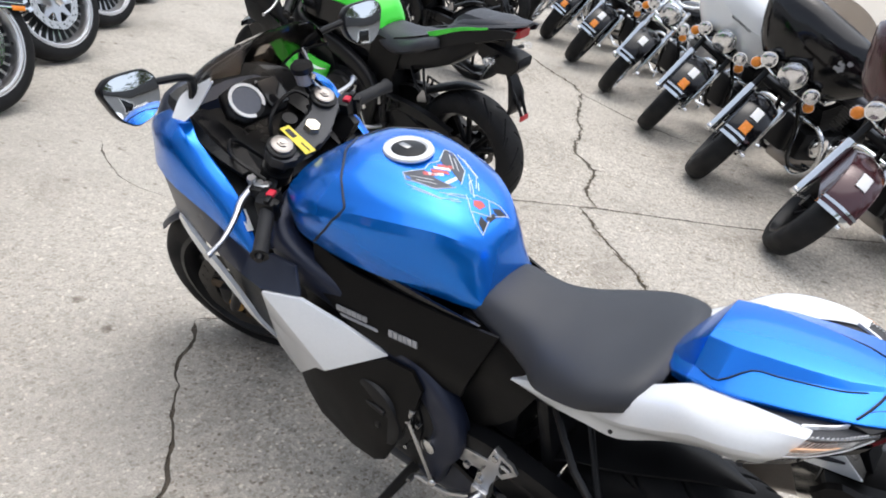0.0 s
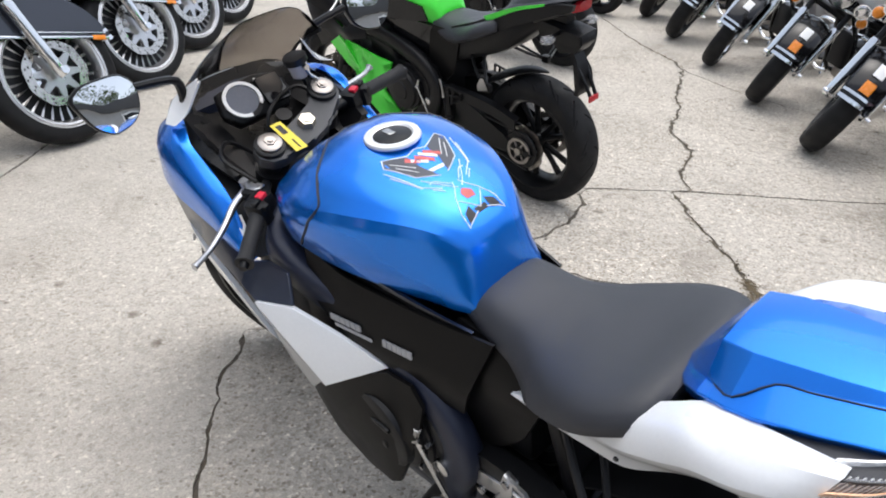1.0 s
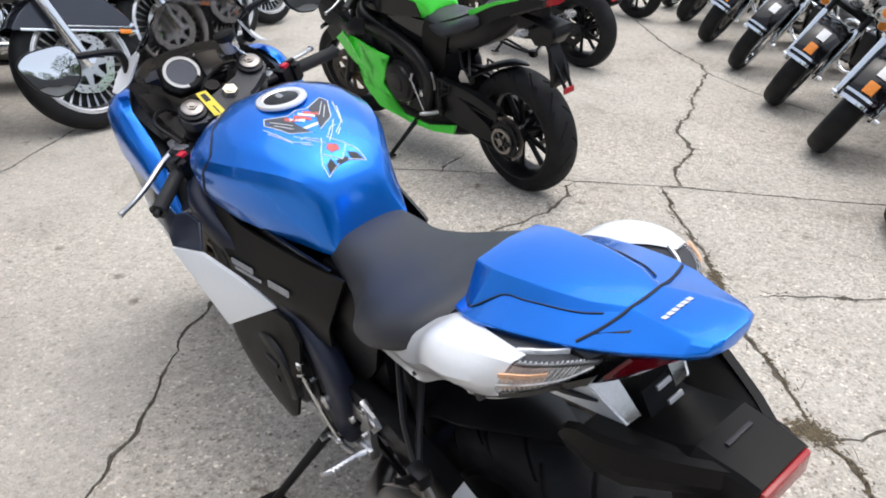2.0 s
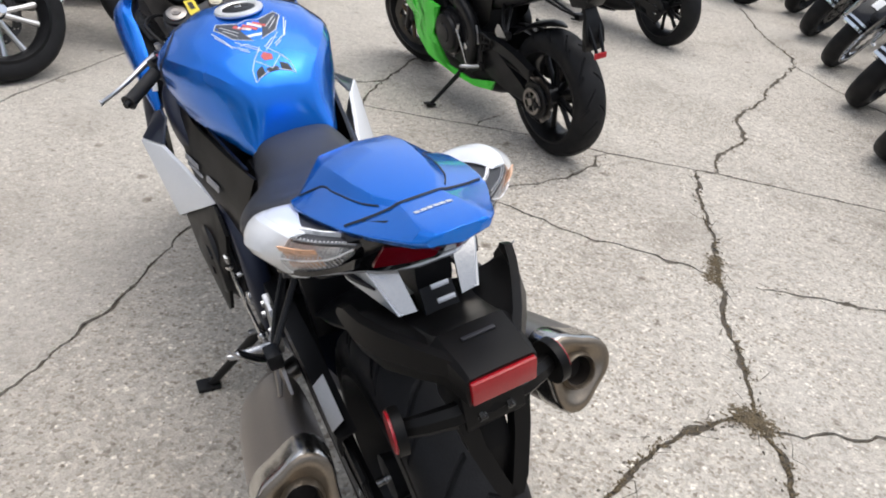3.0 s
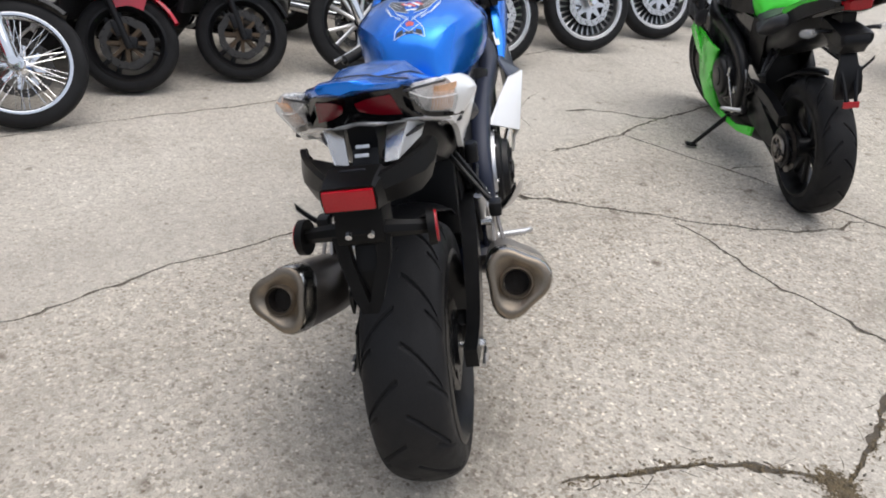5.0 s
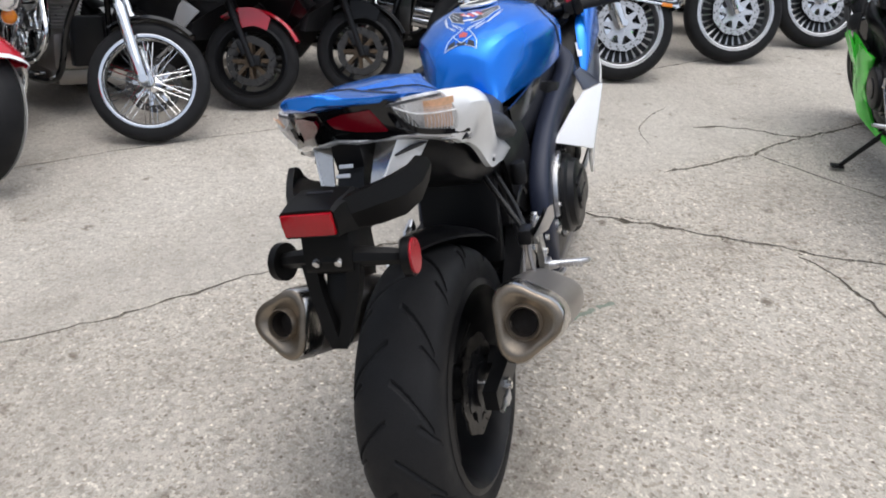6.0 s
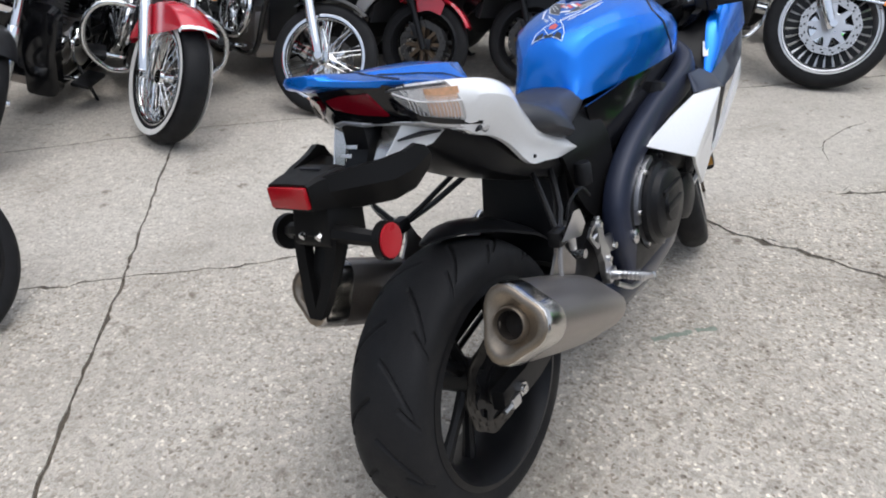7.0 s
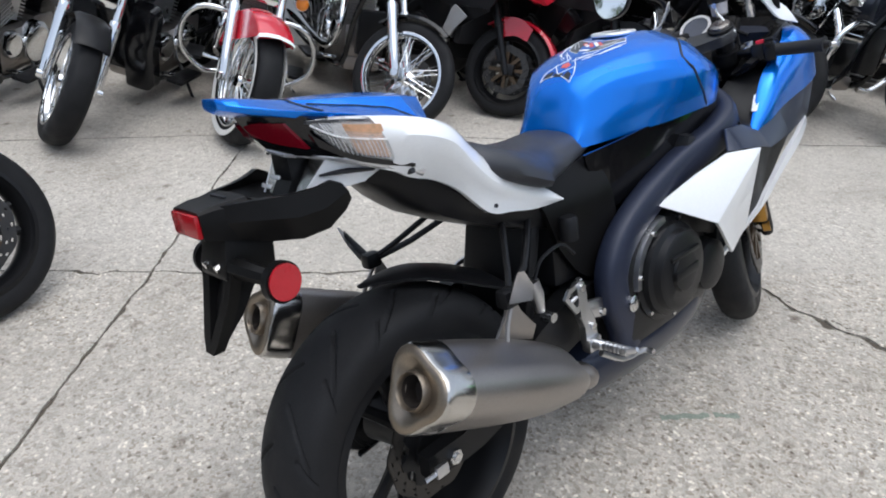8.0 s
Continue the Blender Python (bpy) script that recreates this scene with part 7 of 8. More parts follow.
        P("cylinder", tube([mm @ Vector((0, 0, 0.02)), mm @ Vector((0, 0, 0.26))], 0.062, 16, 1), SATIN, par=eng)
        P("rocker_cover", block(0, 0, 0.295, 0.14, 0.15, 0.07, 0.02, mm), CHROME, "chrome rocker cover", par=eng)
        P("pushrod_tube", join(tube([mm @ Vector((0.03, -0.10, 0.0)), mm @ Vector((0.03, -0.095, 0.26))], 0.010, 8, 1), tube([mm @ Vector((-0.03, -0.10, 0.0)), mm @ Vector((-0.03, -0.095, 0.26))], 0.010, 8, 1)), CHROME, par=eng)
    for s in (1, -1):
        P("side_cover", tube([(0.60, s * 0.12, 0.34), (0.60, s * 0.165, 0.34), (0.60, s * 0.18, 0.34)], [0.13, 0.125, 0.09], 28, 2), CHROME, "chrome engine side cover", par=eng)
        P("cam_cover", tube([(0.82, s * 0.12, 0.36), (0.82, s * 0.155, 0.36), (0.82, s * 0.163, 0.36)], [0.085, 0.08, 0.05], 24, 2), CHROME, par=eng)
    P("air_cleaner", tube([(0.74, -0.12, 0.60), (0.74, -0.20, 0.60), (0.74, -0.212, 0.60)], [0.085, 0.09, 0.06], 28, 2), CHROME, "round chrome air cleaner")
    for q, z in ((0.10, 0.27), (0.0, 0.20)):
        P("exhaust_pipe", tube([(0.88 if q else 0.62, -0.11, 0.60 if q else 0.58), (0.98 if q else 0.66, -0.16, 0.44), (0.86 if q else 0.60, -0.185, z + 0.02), (0.5, -0.19, z), (0.0, -0.20, z + 0.03), (-0.35, -0.21, z + 0.05)], [0.024, 0.024, 0.025, 0.03, 0.045, 0.047], 12, 4), CHROME, "chrome exhaust pipe")
    # frame, tank, seat
    for s in (1, -1):
        P("frame_tube", tube([head + Vector((-0.02, s * 0.03, -0.05)), Vector((1.12, s * 0.11, 0.52)), Vector((1.02, s * 0.14, 0.22)), Vector((0.6, s * 0.14, 0.17)), Vector((0.25, s * 0.13, 0.24)), Vector((0.05, s * 0.12, 0.45))], 0.017, 8, 4), GLOSS)
        if guard:
            P("engine_guard", tube([(1.10, s * 0.05, 0.55), (1.11, s * 0.26, 0.56), (1.09, s * 0.36, 0.46), (1.07, s * 0.36, 0.30), (1.04, s * 0.24, 0.19), (1.02, s * 0.14, 0.19)], 0.0155, 10, 4), CHROME, "chrome engine guard bar")
        P("footboard", block(0.88, s * 0.30, 0.24, 0.26, 0.10, 0.022, 0.008), SATIN)
        P("footboard_arm", tube([(0.88, s * 0.14, 0.22), (0.88, s * 0.26, 0.23)], 0.012, 8, 1), CHROME)
        if lowers and s > 0:
            P("radiator", block(1.135, 0, 0.50, 0.045, 0.20, 0.42, 0.012), GLOSS, "black radiator between the frame tubes")
        if lowers:
            sec = [(1.15, 0.20), (1.20, 0.44), (1.15, 0.66), (1.08, 0.68), (1.11, 0.45), (1.07, 0.20)]
            P("leg_shield", loft([[Vector((1.11 + (x - 1.11) * k, s * y, 0.44 + (z - 0.44) * k)) for x, z in sec] for y, k in ((0.085, 0.9), (0.10, 1.0), (0.20, 1.0), (0.235, 0.93), (0.25, 0.8))], 2), GLOSS, "gloss black leg shield")
    P("tank", loft([ring(x, h, 24) for x, h in ((1.22, [(0, 0.90), (0.05, 0.895), (0.08, 0.86), (0.06, 0.80), (0, 0.79)]), (1.10, [(0, 0.945), (0.09, 0.93), (0.145, 0.86), (0.12, 0.76), (0, 0.75)]), (0.92, [(0, 0.935), (0.10, 0.92), (0.165, 0.85), (0.14, 0.745), (0, 0.73)]), (0.72, [(0, 0.86), (0.08, 0.85), (0.13, 0.80), (0.11, 0.73), (0, 0.72)]), (0.62, [(0, 0.80), (0.05, 0.795), (0.07, 0.77), (0.06, 0.73), (0, 0.72)]))], 4), paint, "painted teardrop tank", 60)
    P("seat", loft([ring(x, h, 20) for x, h in ((0.72, [(0, 0.78), (0.06, 0.775), (0.09, 0.75), (0.08, 0.70), (0, 0.69)]), (0.52, [(0, 0.715), (0.13, 0.71), (0.185, 0.69), (0.17, 0.64), (0, 0.63)]), (0.30, [(0, 0.735), (0.14, 0.73), (0.18, 0.71), (0.16, 0.66), (0, 0.64)]), (0.20, [(0, 0.82), (0.11, 0.81), (0.15, 0.78), (0.14, 0.70), (0, 0.68)]), (-0.12, [(0, 0.82), (0.10, 0.815), (0.13, 0.79), (0.12, 0.74), (0, 0.73)]))], 3), VINYL, "black vinyl seat", 60)
    P("rear_fender", lathe([(0.345, -0.095), (0.37, -0.085), (0.385, 0), (0.37, 0.085), (0.345, 0.095), (0.34, 0.09), (0.378, 0), (0.34, -0.09)], 26, pose(0, 0, 0.335), 30, 190), paint)
    P("tail_lamp", ball((-0.375, 0, 0.45), (0.035, 0.05, 0.035)), LENSRED, "red tail lamp")
    for s in (1, -1):
        P("rear_shock", tube([(0.03, s * 0.145, 0.36), (0.16, s * 0.14, 0.64)], 0.026, 12, 1), CHROME)
        P("swingarm", tube([(0.0, s * 0.115, 0.325), (0.40, s * 0.115, 0.34)], 0.022, 8, 1), SATIN)
        if bags:
            P("saddlebag", loft([[Vector((x, s * (0.25 + w * math.cos(a)), 0.50 + h * math.sin(a))) for a in (2 * math.pi * i / 16 for i in range(16))] for x, w, h in ((0.16, 0.06, 0.10), (0.13, 0.085, 0.15), (-0.1, 0.095, 0.165), (-0.36, 0.085, 0.14), (-0.40, 0.06, 0.10))], 3), paint, "hard saddlebag", 60)
    ln = Vector((0.66, 0.16, 0.22))
    ft = Vector((0.80, 0.34, 0.068))
    P("side_stand", tube([ln, ln.lerp(ft, 0.6), ft], [0.012, 0.010, 0.010], 8, 2), CHROME if trim else SATIN, "side stand")
    return bike


# ---- placing ----
def by_front(fx, fy, heading, lean, base=1.62):
    """The pose of a bike whose front tyre meets the ground at (fx, fy)."""
    a = radians(heading)
    return pose(fx - base * math.cos(a), fy - base * math.sin(a), 0, 0, 0, heading) @ pose(0, 0, 0, -lean, 0, 0)


# ---- ground ----
from mathutils import geometry

CRACKS = {
    "j1": (0.012, [(-1.09, 3.10), (-0.92, 3.20), (-0.55, 3.44), (-0.28, 3.60), (0.07, 3.77), (0.56, 4.05), (1.16, 4.34), (1.60, 4.57), (2.33, 4.99), (3.9, 5.85)]),
    "star_a": (0.013, [(-1.50, 2.93), (-1.46, 3.22), (-1.32, 3.47), (-1.49, 3.91), (-1.70, 4.6)]),
    "star_b": (0.013, [(-1.32, 3.47), (-1.09, 3.10), (-0.97, 2.82), (-0.86, 2.54)]),
    "j1_side": (0.010, [(-0.55, 3.43), (-0.58, 3.55), (-0.58, 3.72)]),
    "c1": (0.014, [(-1.5, 9.3), (-0.99, 8.45), (-0.46, 7.57), (-0.13, 7.16), (0.08, 6.78), (0.16, 5.90), (0.25, 5.60), (0.28, 5.02), (0.45, 4.70), (0.46, 4.30), (0.55, 4.06)]),
    "c1_side": (0.010, [(0.08, 6.78), (0.4, 6.5), (0.75, 6.25), (1.3, 6.1)]),
    "c2": (0.015, [(0.47, 3.99), (0.68, 3.58), (0.88, 3.28), (0.96, 3.09), (1.12, 2.81), (1.27, 2.60), (1.36, 2.40)]),
    "c2_left": (0.012, [(1.36, 2.40), (1.27, 2.25), (1.215, 2.09), (1.195, 1.95), (1.205, 1.84), (1.20, 1.67)]),
    "c2_right": (0.016, [(1.36, 2.40), (1.47, 2.32), (1.54, 2.20), (1.60, 1.90), (1.75, 1.5)]),
    "c3": (0.011, [(1.42, 2.38), (1.53, 2.48), (1.68, 2.62), (1.98, 2.86)]),
    "c4": (0.012, [(1.10, 3.13), (1.26, 3.24), (1.51, 3.40), (1.95, 3.66)]),
    "c5": (0.010, [(-0.05, 2.79), (0.15, 2.85), (0.39, 2.88), (0.60, 2.97), (0.95, 3.06)]),
    "c6": (0.012, [(-0.58, 1.90), (-0.43, 2.10), (-0.30, 2.38), (-0.14, 2.70), (0.03, 3.05), (0.11, 3.41), (0.06, 3.77)]),
    "c7": (0.0075, [(1.0, -1.25), (0.53, -0.32), (0.37, 0.0), (0.23, 0.32), (0.02, 0.68), (-0.15, 1.08), (-0.28, 1.35), (-0.46, 1.62), (-0.58, 1.90)]),
    "j3": (0.008, [(2.6, 0.98), (1.26, 0.35), (0.96, 0.21), (0.39, -0.03), (-0.79, -0.58), (-1.75, -1.02)]),
    "j4": (0.009, [(0.4, -2.8), (-0.25, -1.74), (-0.81, -0.87), (-1.08, -0.46), (-1.34, 0.09), (-1.57, 0.75), (-1.68, 1.10), (-2.05, 1.77), (-2.5, 2.7), (-3.3, 4.35)]),
    "hair": (0.0045, [(-1.86, 2.90), (-1.66, 2.73), (-1.45, 2.61), (-1.23, 2.58)]),
}


def crack_outline(width, pts, rng, straight):
    """The two lips of a crack: a path broken up at two scales, of uneven width, tapering to its ends."""
    p = spline([(x, y, 0) for x, y in pts], 3)
    fine = []
    for a, b in zip(p, p[1:]):
        k = max(1, int((b - a).length / 0.016))
        fine += [a.lerp(b, i / k) for i in range(k)]
    fine.append(p[-1])
    n = len(fine)
    left, right = [], []
    for i, q in enumerate(fine):
        d = (fine[min(i + 1, n - 1)] - fine[max(i - 1, 0)]).normalized()
        nr = Vector((-d.y, d.x, 0))
        amp = 0.007 if straight else 0.016
        q = q + nr * (noise.noise(Vector((q.x * 9, q.y * 9, width * 300))) * amp * 1.6 + noise.noise(Vector((q.x * 38, q.y * 38, width * 90))) * amp * 0.55 + rng.uniform(-1, 1) * amp * 0.12)
        w = width * (0.55 + 0.8 * abs(noise.noise(Vector((q.x * 5.5, q.y * 5.5, 3.7))) * 1.9) + rng.uniform(0, 0.25))
        w *= min(1.0, 0.25 + i / 9, 0.25 + (n - 1 - i) / 9)
        # broken lips: chips gone on one side or the other
        gone = [max(0.0, noise.noise(Vector((q.x * 17, q.y * 17, 11.0 + k))) - 0.22) * width * (2.2 if straight else 3.0) for k in (0, 9)]
        left.append(q + nr * (w / 2 + gone[0] + rng.uniform(0, 0.14) * width))
        right.append(q - nr * (w / 2 + gone[1] + rng.uniform(0, 0.14) * width))
    return left + right[::-1]


def build_ground():
    rng = random.Random(5)
    verts, faces = [], []
    B = 400.0
    for x, y in ((-B, -B), (B, -B), (B, B), (-B, B)):
        verts.append(Vector((x, y)))
    for i in range(-10, 11):
        for j in range(-8, 14):
            verts.append(Vector((i * 0.9 + rng.uniform(-0.1, 0.1), j * 0.9 + rng.uniform(-0.1, 0.1))))
    for key, (w, pts) in CRACKS.items():
        o = crack_outline(w, pts, rng, key[0] == "j")
        faces.append(list(range(len(verts), len(verts) + len(o))))
        verts += [Vector((q.x, q.y)) for q in o]
        # crumbled pits and short splits beside the open cracks
        if key[0] == "j" or key == "hair" or w < 0.0115:
            continue
        p = spline([(x, y, 0) for x, y in pts], 8)
        for a, b in zip(p, p[1:]):
            for _ in range(3):
                if rng.random() > 0.8 * min(1.0, (b - a).length / 0.05):
                    continue
                d = (b - a).normalized()
                nr = Vector((-d.y, d.x, 0)) * rng.choice((-1, 1))
                c = a.lerp(b, rng.random()) + nr * (w * 0.7 + 0.004 + abs(rng.gauss(0, 0.013)))
                if rng.random() < 0.72:
                    s = rng.uniform(0.0018, 0.0065)
                    hole = [c + d * math.cos(k * 0.9) * s * rng.uniform(0.7, 2.0) + nr * math.sin(k * 0.9) * s * rng.uniform(0.5, 1.1) for k in range(7)]
                else:
                    e = c + (d * rng.choice((-1, 1)) + nr * rng.uniform(0.2, 1.0)).normalized() * rng.uniform(0.04, 0.10)
                    m = c.lerp(e, 0.5) + nr * rng.uniform(-0.008, 0.008)
                    g = Vector((-(e - c).y, (e - c).x, 0)).normalized() * 0.0016
                    hole = [c + g, c - g, m - g * 0.8, e, m + g * 0.8]
                faces.append(list(range(len(verts), len(verts) + len(hole))))
                verts += [Vector((q.x, q.y)) for q in hole]
    v2, e2, f2, ov, oe, of = geometry.delaunay_2d_cdt(verts, [], faces, 0, 1e-5, False)
    me = bpy.data.meshes.new("ground")
    cen = np.array([sum((v2[i] for i in f), Vector((0, 0))) / len(f) for f in f2])
    inside = np.zeros(len(cen), dtype=int)
    for f in faces:
        p = np.array([verts[i] for i in f])
        q = np.roll(p, -1, axis=0)
        wind = np.zeros(len(cen), dtype=int)
        for (ax, ay), (bx, by) in zip(p, q):
            side = (bx - ax) * (cen[:, 1] - ay) - (cen[:, 0] - ax) * (by - ay)
            wind += ((ay <= cen[:, 1]) & (by > cen[:, 1]) & (side > 0)).astype(int)
            wind -= ((ay > cen[:, 1]) & (by <= cen[:, 1]) & (side < 0)).astype(int)
        inside |= (wind != 0).astype(int)
    keep = [f for f, o in zip(f2, inside) if not o]
    bm = bmesh.new()
    vs = [bm.verts.new((v.x, v.y, 0)) for v in v2]
    for f in keep:
        try:
            bm.faces.new([vs[i] for i in f])
        except ValueError:
            pass
    lip = [e for e in bm.edges if len(e.link_faces) == 1 and max(abs(c) for v in e.verts for c in v.co) < B - 1]
    r = bmesh.ops.extrude_edge_only(bm, edges=lip)
    for v in (g for g in r["geom"] if isinstance(g, bmesh.types.BMVert)):
        v.co.z = -0.02
    bmesh.ops.delete(bm, geom=[v for v in bm.verts if not v.link_faces], context='VERTS')
    for f in bm.faces:
        f.normal_update()
        if abs(f.normal.z) > 0.5 and f.normal.z < 0:
            f.normal_flip()
    bm.to_mesh(me)
    bm.free()
    me.materials.append(CONCRETE)
    ob = tagged(new("ground", me), "worn exposed-aggregate concrete lot with open cracks", "ground", kind="structure")
    bed = bmesh.new()
    bmesh.ops.create_grid(bed, x_segments=90, y_segments=120, size=1)
    for v in bed.verts:
        v.co = Vector((v.co.x * 5 + 0, v.co.y * 7 + 3.2, -0.007 + 0.004 * noise.noise(Vector((v.co.x * 60, v.co.y * 80, 1)))))
    bo = part("crack_bed", bed, SOIL, None)
    tagged(bo, "dark soil and dirt at the bottom of the cracks", "soil", kind="structure")
    # dry litter and crumbs caught in the wide cracks
    lit = bmesh.new()
    for key, num, spread in (("c2", 1100, 0.009), ("c2_left", 800, 0.010), ("c2_right", 900, 0.012), ("c1", 420, 0.008)):
        pts = spline([(x, y, 0) for x, y in CRACKS[key][1]], 12)
        for i in range(num):
            q = rng.choice(pts) + Vector((rng.gauss(0, spread), rng.gauss(0, spread), 0))
            if key == "c2" and rng.random() < 0.6:
                q = Vector((0.90, 3.20, 0)).lerp(Vector((0.97, 3.02, 0)), rng.random()) + Vector((rng.gauss(0, 0.017), rng.gauss(0, 0.017), 0))
            if key in ("c2_left", "c2_right") and rng.random() < 0.6:
                q = Vector((1.365, 2.385, 0)) + Vector((rng.gauss(0, 0.034), rng.gauss(0, 0.026), 0))
            s = rng.uniform(0.0015, 0.0065)
            z = rng.uniform(-0.010, 0.001)
            a = rng.uniform(0, 6.3)
            d, e = Vector((math.cos(a), math.sin(a), rng.uniform(-0.3, 0.3))) * s * 1.8, Vector((-math.sin(a), math.cos(a), rng.uniform(-0.3, 0.3))) * s * 0.6
            c = q + Vector((0, 0, z + 0.004))
            v = [lit.verts.new(c + d), lit.verts.new(c + e), lit.verts.new(c - d), lit.verts.new(c - e), lit.verts.new(c + Vector((0, 0, s * 0.5))), lit.verts.new(c - Vector((0, 0, s * 0.5)))]
            for i0, i1 in ((0, 1), (1, 2), (2, 3), (3, 0)):
                lit.faces.new((v[i0], v[i1], v[4]))
                lit.faces.new((v[i1], v[i0], v[5]))
    lo = part("litter", lit, LITTER, None)
    tagged(lo, "dry leaves and crumbs caught in the cracks", "litter", kind="stuff")
    # old smear of green paint
    bm = bmesh.new()
    a, e = Vector((0.335, 1.785, 0)), Vector((0.228, 1.978, 0))
    d = (e - a).normalized()
    nr = Vector((-d.y, d.x, 0))
    up = [a.lerp(e, i / 16) + nr * (0.010 + rng.uniform(-0.005, 0.006)) for i in range(17)]
    lo2 = [a.lerp(e, i / 16) - nr * (0.008 + rng.uniform(-0.005, 0.006)) for i in range(17)]
    vu = [bm.verts.new(q + Vector((0, 0, 0.0015))) for q in up]
    vl = [bm.verts.new(q + Vector((0, 0, 0.0015))) for q in lo2]
    for i in range(16):
        if i != 10:
            bm.faces.new((vu[i], vl[i], vl[i + 1], vu[i + 1]))
    tagged(part("paint_smear", bm, SMEAR, None), "faded grey-green paint smear on the concrete", "paint mark", kind="structure")
    return ob


build_ground()

# ---- main motorcycle ----
MAIN = pose(0.9972, 1.4037, 0, 0, 0, 158.92) @ pose(0, 0, 0, -13, 0, 0)
sportbike("sport_motorcycle", MAIN, "blue and white sport motorcycle leaning on its side stand", "", (BLUE, NAVY, WHITE, BLUE, BLUE), 22.5, True, True)


# ---- row of touring bikes on the far right ----
G1 = "row of parked touring motorcycles"
cruiser("touring_motorcycle", by_front(1.60, 4.30, 220, 8), "dark cherry touring motorcycle with chrome front end", G1, MAROON, 44, arc=30, wheel="cast", W=0.168, fairing=MAROON, amber=False)
tour = cruiser("touring_motorcycle", by_front(1.15, 5.27, 220, 8), "black touring motorcycle with batwing fairing", G1, GLOSS, 44, arc=30, wheel="cast", W=0.168, fairing=GLOSS, patch=True)
white = cruiser("touring_motorcycle", by_front(0.75, 6.20, 220, 8), "black touring motorcycle with white fairing", G1, GLOSS, 44, arc=30, wheel="cast", W=0.168, fairing=WHITE)
plain = cruiser("cruiser_motorcycle", by_front(0.30, 7.18, 220, 8), "black cruiser motorcycle with wire front wheel", G1, GLOSS, 44, arc=30, wheel="wire", W=0.155, amber=False)
copy_thing(tour, by_front(-0.19, 8.19, 220, 8))
copy_thing(tour, by_front(-0.67, 9.20, 220, 8))
copy_thing(plain, by_front(-1.10, 10.1, 220, 8))

# ---- neighbours parked beside the main motorcycle ----
G2 = "sport motorcycles parked side by side"
GP = (GREEN, PLASTIC, GREEN, GREEN, GREEN)
ga = 161.0
green = sportbike("sport_motorcycle", pose(-0.115, 3.535, 0, 0, 0, ga) @ pose(0, 0, 0, -11, 0, 0), "green and black sport motorcycle on its side stand", G2, GP, 18, False, False, (), tail_mat=VINYL, fenders=GLOSS, blade=GREEN)
BP = (GLOSS, PLASTIC, GLOSS, GLOSS, GLOSS)
dark = sportbike("sport_motorcycle", pose(-0.83, 6.19, 0, 0, 0, 163) @ pose(0, 0, 0, -10, 0, 0), "black sport motorcycle on its side stand", G2, BP, 18, False, False, (-1,), tail_mat=VINYL, fenders=GLOSS)
copy_thing(dark, pose(-1.20, 8.90, 0, 0, 0, 160) @ pose(0, 0, 0, -10, 0, 0))
copy_thing(dark, by_front(0.86, -0.27, 155, 16, 1.405))

# ---- row along the wall ----
G3 = "row of parked motorcycles along the wall"
edge = cruiser("cruiser_motorcycle", by_front(-0.42, -1.50, 16, 15), "black cruiser motorcycle with chrome fork and leg shields", G3, GLOSS, 40, lowers=True, wheel="wire", fender=PLASTIC, bags=False, R=0.33, W=0.155, deep=False, trim=False, spots=False, guard=False)
cruiser("cruiser_motorcycle", by_front(-0.82, -0.67, 37, 15), "black cruiser motorcycle with red front fender and whitewall tyre", G3, GLOSS, 20, fender=RED, arc=56, wheel="white", bags=False, R=0.325, W=0.155, tag=False, amber=False)
cruiser("cruiser_motorcycle", by_front(-1.38, -0.03, 48, 9), "black cruiser motorcycle with wire front wheel", G3, GLOSS, 47, wheel="wire", bags=False, R=0.30, W=0.095, deep=False, trim=False, spots=False, guard=False)
copy_thing(edge, by_front(-0.02, -2.27, 20, 15))
RP = (RED, PLASTIC, SILVERP, RED, RED)
sportbike("sport_motorcycle", by_front(-1.89, 0.43, 68, 10, 1.405 * 0.88) @ Matrix.Scale(0.88, 4), "red and silver sport motorcycle with bronze brake carriers", G3, RP, 25, False, False, (-1,), tail_mat=RED, fenders=RED)
sportbike("sport_motorcycle", by_front(-2.11, 1.04, 66, 10, 1.405 * 0.88) @ Matrix.Scale(0.88, 4), "black sport motorcycle parked nose outwards", G3, BP, 25, False, False, (-1,), tail_mat=VINYL, fenders=PLASTIC)
cruiser("cruiser_motorcycle", by_front(-2.22, 1.76, 62, 9), "black cruiser motorcycle with bright cast spokes", G3, GLOSS, 30, wheel="cast", bags=False, R=0.325, W=0.13, deep=False, trim=False, spots=False, guard=False, spoke_mat=ALU)
bag = cruiser("touring_motorcycle", by_front(-2.41, 2.71, 55, 9), "dark grey touring motorcycle with slotted wheels", G3, SLATE, 32, wheel="slot", W=0.145, R=0.35, fairing=SLATE)
copy_thing(bag, by_front(-2.86, 3.68, 55, 9))
copy_thing(bag, by_front(-3.30, 4.58, 55, 9))
copy_thing(bag, by_front(-3.74, 5.50, 55, 9))


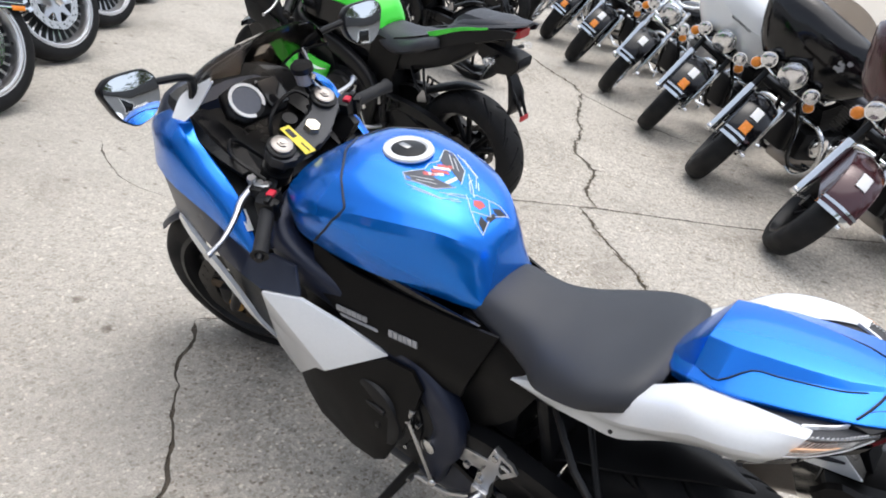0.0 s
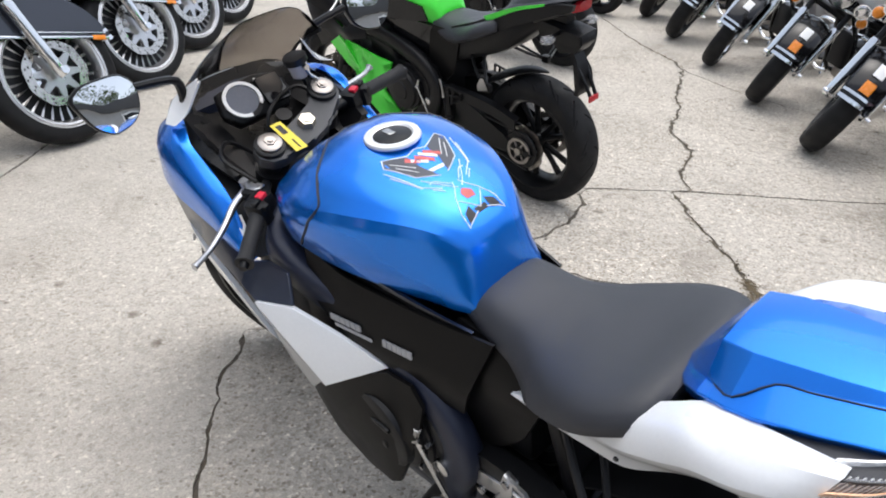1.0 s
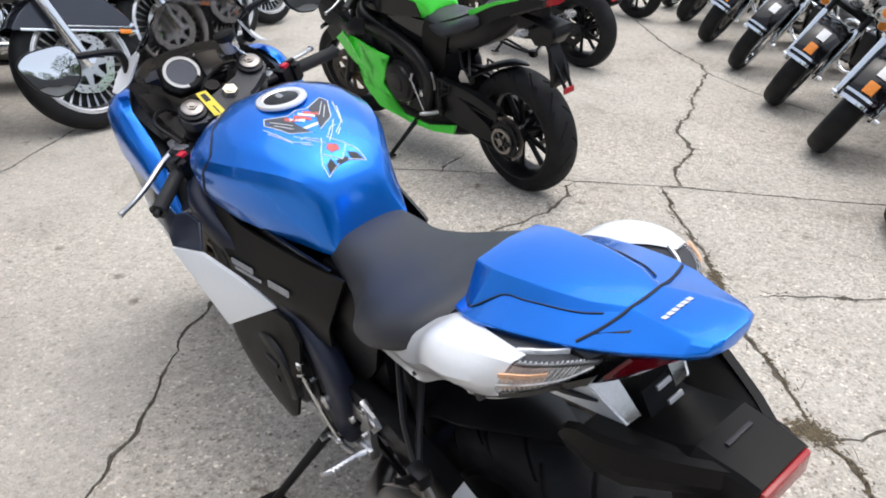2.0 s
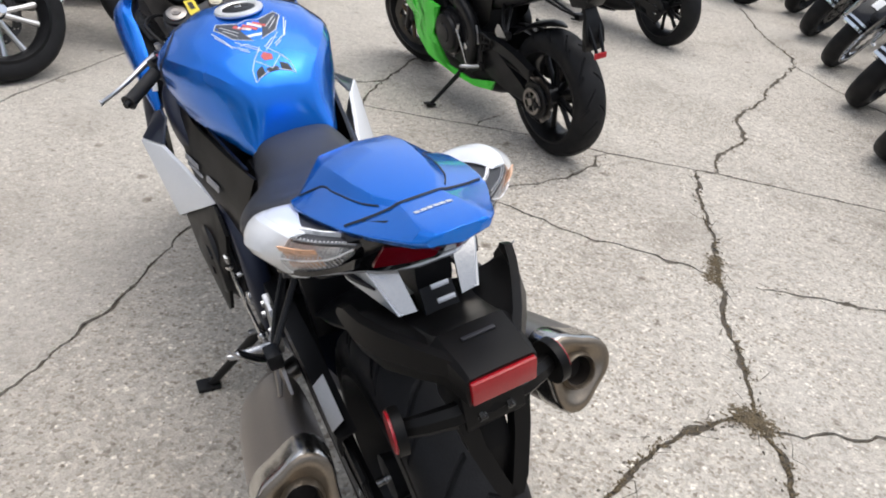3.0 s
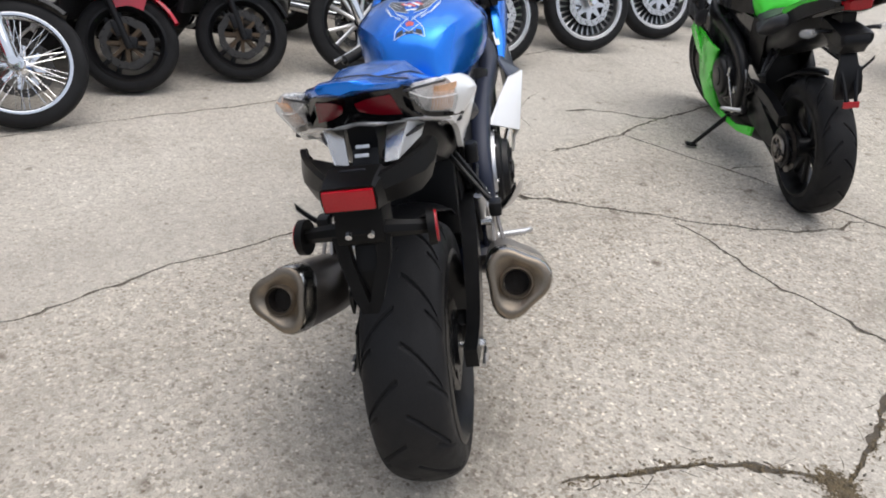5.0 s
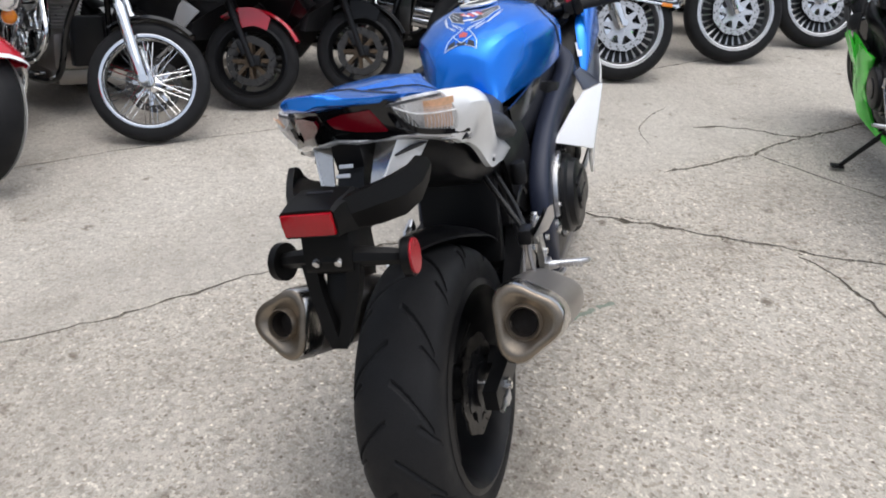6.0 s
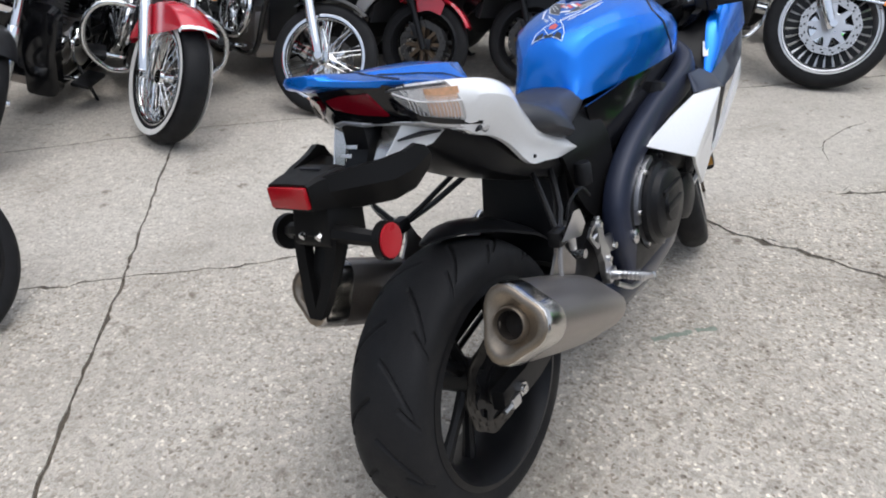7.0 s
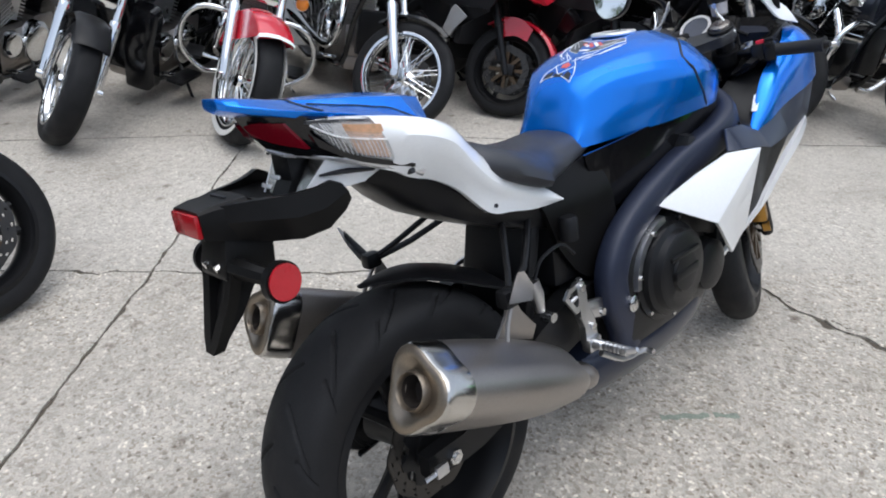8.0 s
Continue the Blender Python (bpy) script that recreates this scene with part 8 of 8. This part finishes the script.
# ---- painted block wall behind the row ----
def block_wall():
    d = Vector((-0.487, 0.874, 0))
    o = Vector((-2.98, -1.27, 0)) - d * 6.0
    ang = math.degrees(math.atan2(d.y, d.x))
    m = Matrix.Translation(o) @ pose(0, 0, 0, 0, 0, ang)
    length, height = 16.0, 3.4
    core = part("wall", block(length / 2, 0.12, height / 2, length, 0.20, height, 0.0, m), MORTAR, None)
    tagged(core, "pale grey painted concrete block wall", "wall", kind="structure")
    bl, bh, g = 0.40, 0.20, 0.010
    me = None
    n = 0
    rest = []
    for r in range(int(height / bh)):
        for c in range(int(length / bl)):
            x = c * bl + (bl / 2 if r % 2 else 0) + bl / 2
            if x + bl / 2 > length:
                continue
            near = 3.0 < x < 9.5 and r < 9
            p = Vector((x, 0.018, r * bh + bh / 2))
            if near and n < 300:
                if me is None:
                    b = block(0, 0, 0, bl - g, 0.016, bh - g, 0.004)
                    me = bpy.data.meshes.new("block")
                    b.to_mesh(me)
                    b.free()
                    me.materials.append(BLOCK)
                ob = new("block", me)
                ob.parent = core
                ob.matrix_basis = m @ Matrix.Translation(p)
                n += 1
            else:
                rest.append(p)
    bm = bmesh.new()
    for p in rest:
        vs = [bm.verts.new(m @ (p + Vector((sx * (bl - g) / 2, sy * 0.008, sz * (bh - g) / 2)))) for sx in (-1, 1) for sy in (-1, 1) for sz in (-1, 1)]
        for q in ((0, 1, 3, 2), (4, 6, 7, 5), (0, 4, 5, 1), (2, 3, 7, 6), (0, 2, 6, 4), (1, 5, 7, 3)):
            bm.faces.new([vs[i] for i in q])
    tagged(part("blocks", bm, BLOCK, core), kind="stuff")


block_wall()


def far_building():
    """Low grey building across the lot, behind the walk, seen only in mirrors and paint."""
    wall = part("wall_east", block(13.0, 2.0, 1.35, 0.3, 34.0, 2.7, 0.0), FARWALL, None)
    tagged(wall, "grey wall of a low building with dark fascia", "wall", kind="structure")
    part("fascia", block(12.9, 2.0, 3.15, 0.7, 34.4, 0.9, 0.02), FASCIA, wall, "dark metal fascia")
    fr = part("window_frame", block(12.84, 3.4, 1.75, 0.06, 1.5, 1.2, 0.01), WHITE, wall, "pale window frame")
    part("pane", block(12.80, 3.4, 1.75, 0.03, 1.3, 1.0, 0.004), GLOSS, fr, "dark window pane")


far_building()


def tree(m, label, rng):
    """A broad street tree: tapered trunk, limbs, and a crown of many small leaves in uneven clumps."""
    t = thing("tree", m, label, "tree", "trees behind the low building")
    part("trunk", tube([(0, 0, 0), (0.05, 0.02, 1.5), (-0.04, 0.06, 3.2), (0.02, 0, 5.2)], [0.26, 0.20, 0.15, 0.07], 10, 3), BARK, t, "grey-brown trunk")
    clumps = []
    for i in range(9):
        a, r = i * 2.4 + rng.uniform(-0.4, 0.4), rng.uniform(0.9, 2.6)
        c = Vector((r * math.cos(a), r * math.sin(a), rng.uniform(4.2, 7.6) - 0.35 * r))
        part("limb", tube([(0, 0, c.z * 0.5), (c.x * 0.45, c.y * 0.45, c.z * 0.74), c], [0.10, 0.06, 0.02], 6, 3), BARK, t)
        clumps.append((c, rng.uniform(0.9, 1.6)))
    clumps.append((Vector((0, 0, 7.6)), 1.5))
    verts, faces = [], []
    for c, r in clumps:
        for k in range(420):
            d = Vector((rng.gauss(0, 1), rng.gauss(0, 1), rng.gauss(0, 0.75))).normalized() * r * rng.uniform(0.45, 1.05)
            p, u = c + d, Vector((rng.uniform(-1, 1), rng.uniform(-1, 1), rng.uniform(-1, 1))).normalized()
            w = u.orthogonal().normalized()
            q, n0 = rng.uniform(0.07, 0.13), len(verts)
            verts += [p + u * q, p + w * q * 0.6, p - u * q, p - w * q * 0.6]
            faces.append((n0, n0 + 1, n0 + 2, n0 + 3))
    me = bpy.data.meshes.new("crown")
    me.from_pydata(verts, [], faces)
    me.materials.append(LEAF)
    crown = new("crown", me)
    crown.parent = t
    tagged(crown, label="loose crown of small dark green leaves", kind="stuff")
    return t


first_tree = tree(pose(19.0, -6.0, 0), "broad leafy tree standing behind the low building", random.Random(11))
# the last two, to the south, are unseen: added to darken paint reflections
for x, y, turn in ((20.5, 0.5, 70), (18.6, 6.4, 150), (20.2, 12.5, 230), (16.5, -12.5, 300), (8.5, -16.5, 20), (2.0, -18.0, 110)):
    copy_thing(first_tree, pose(x, y, 0, 0, 0, turn))
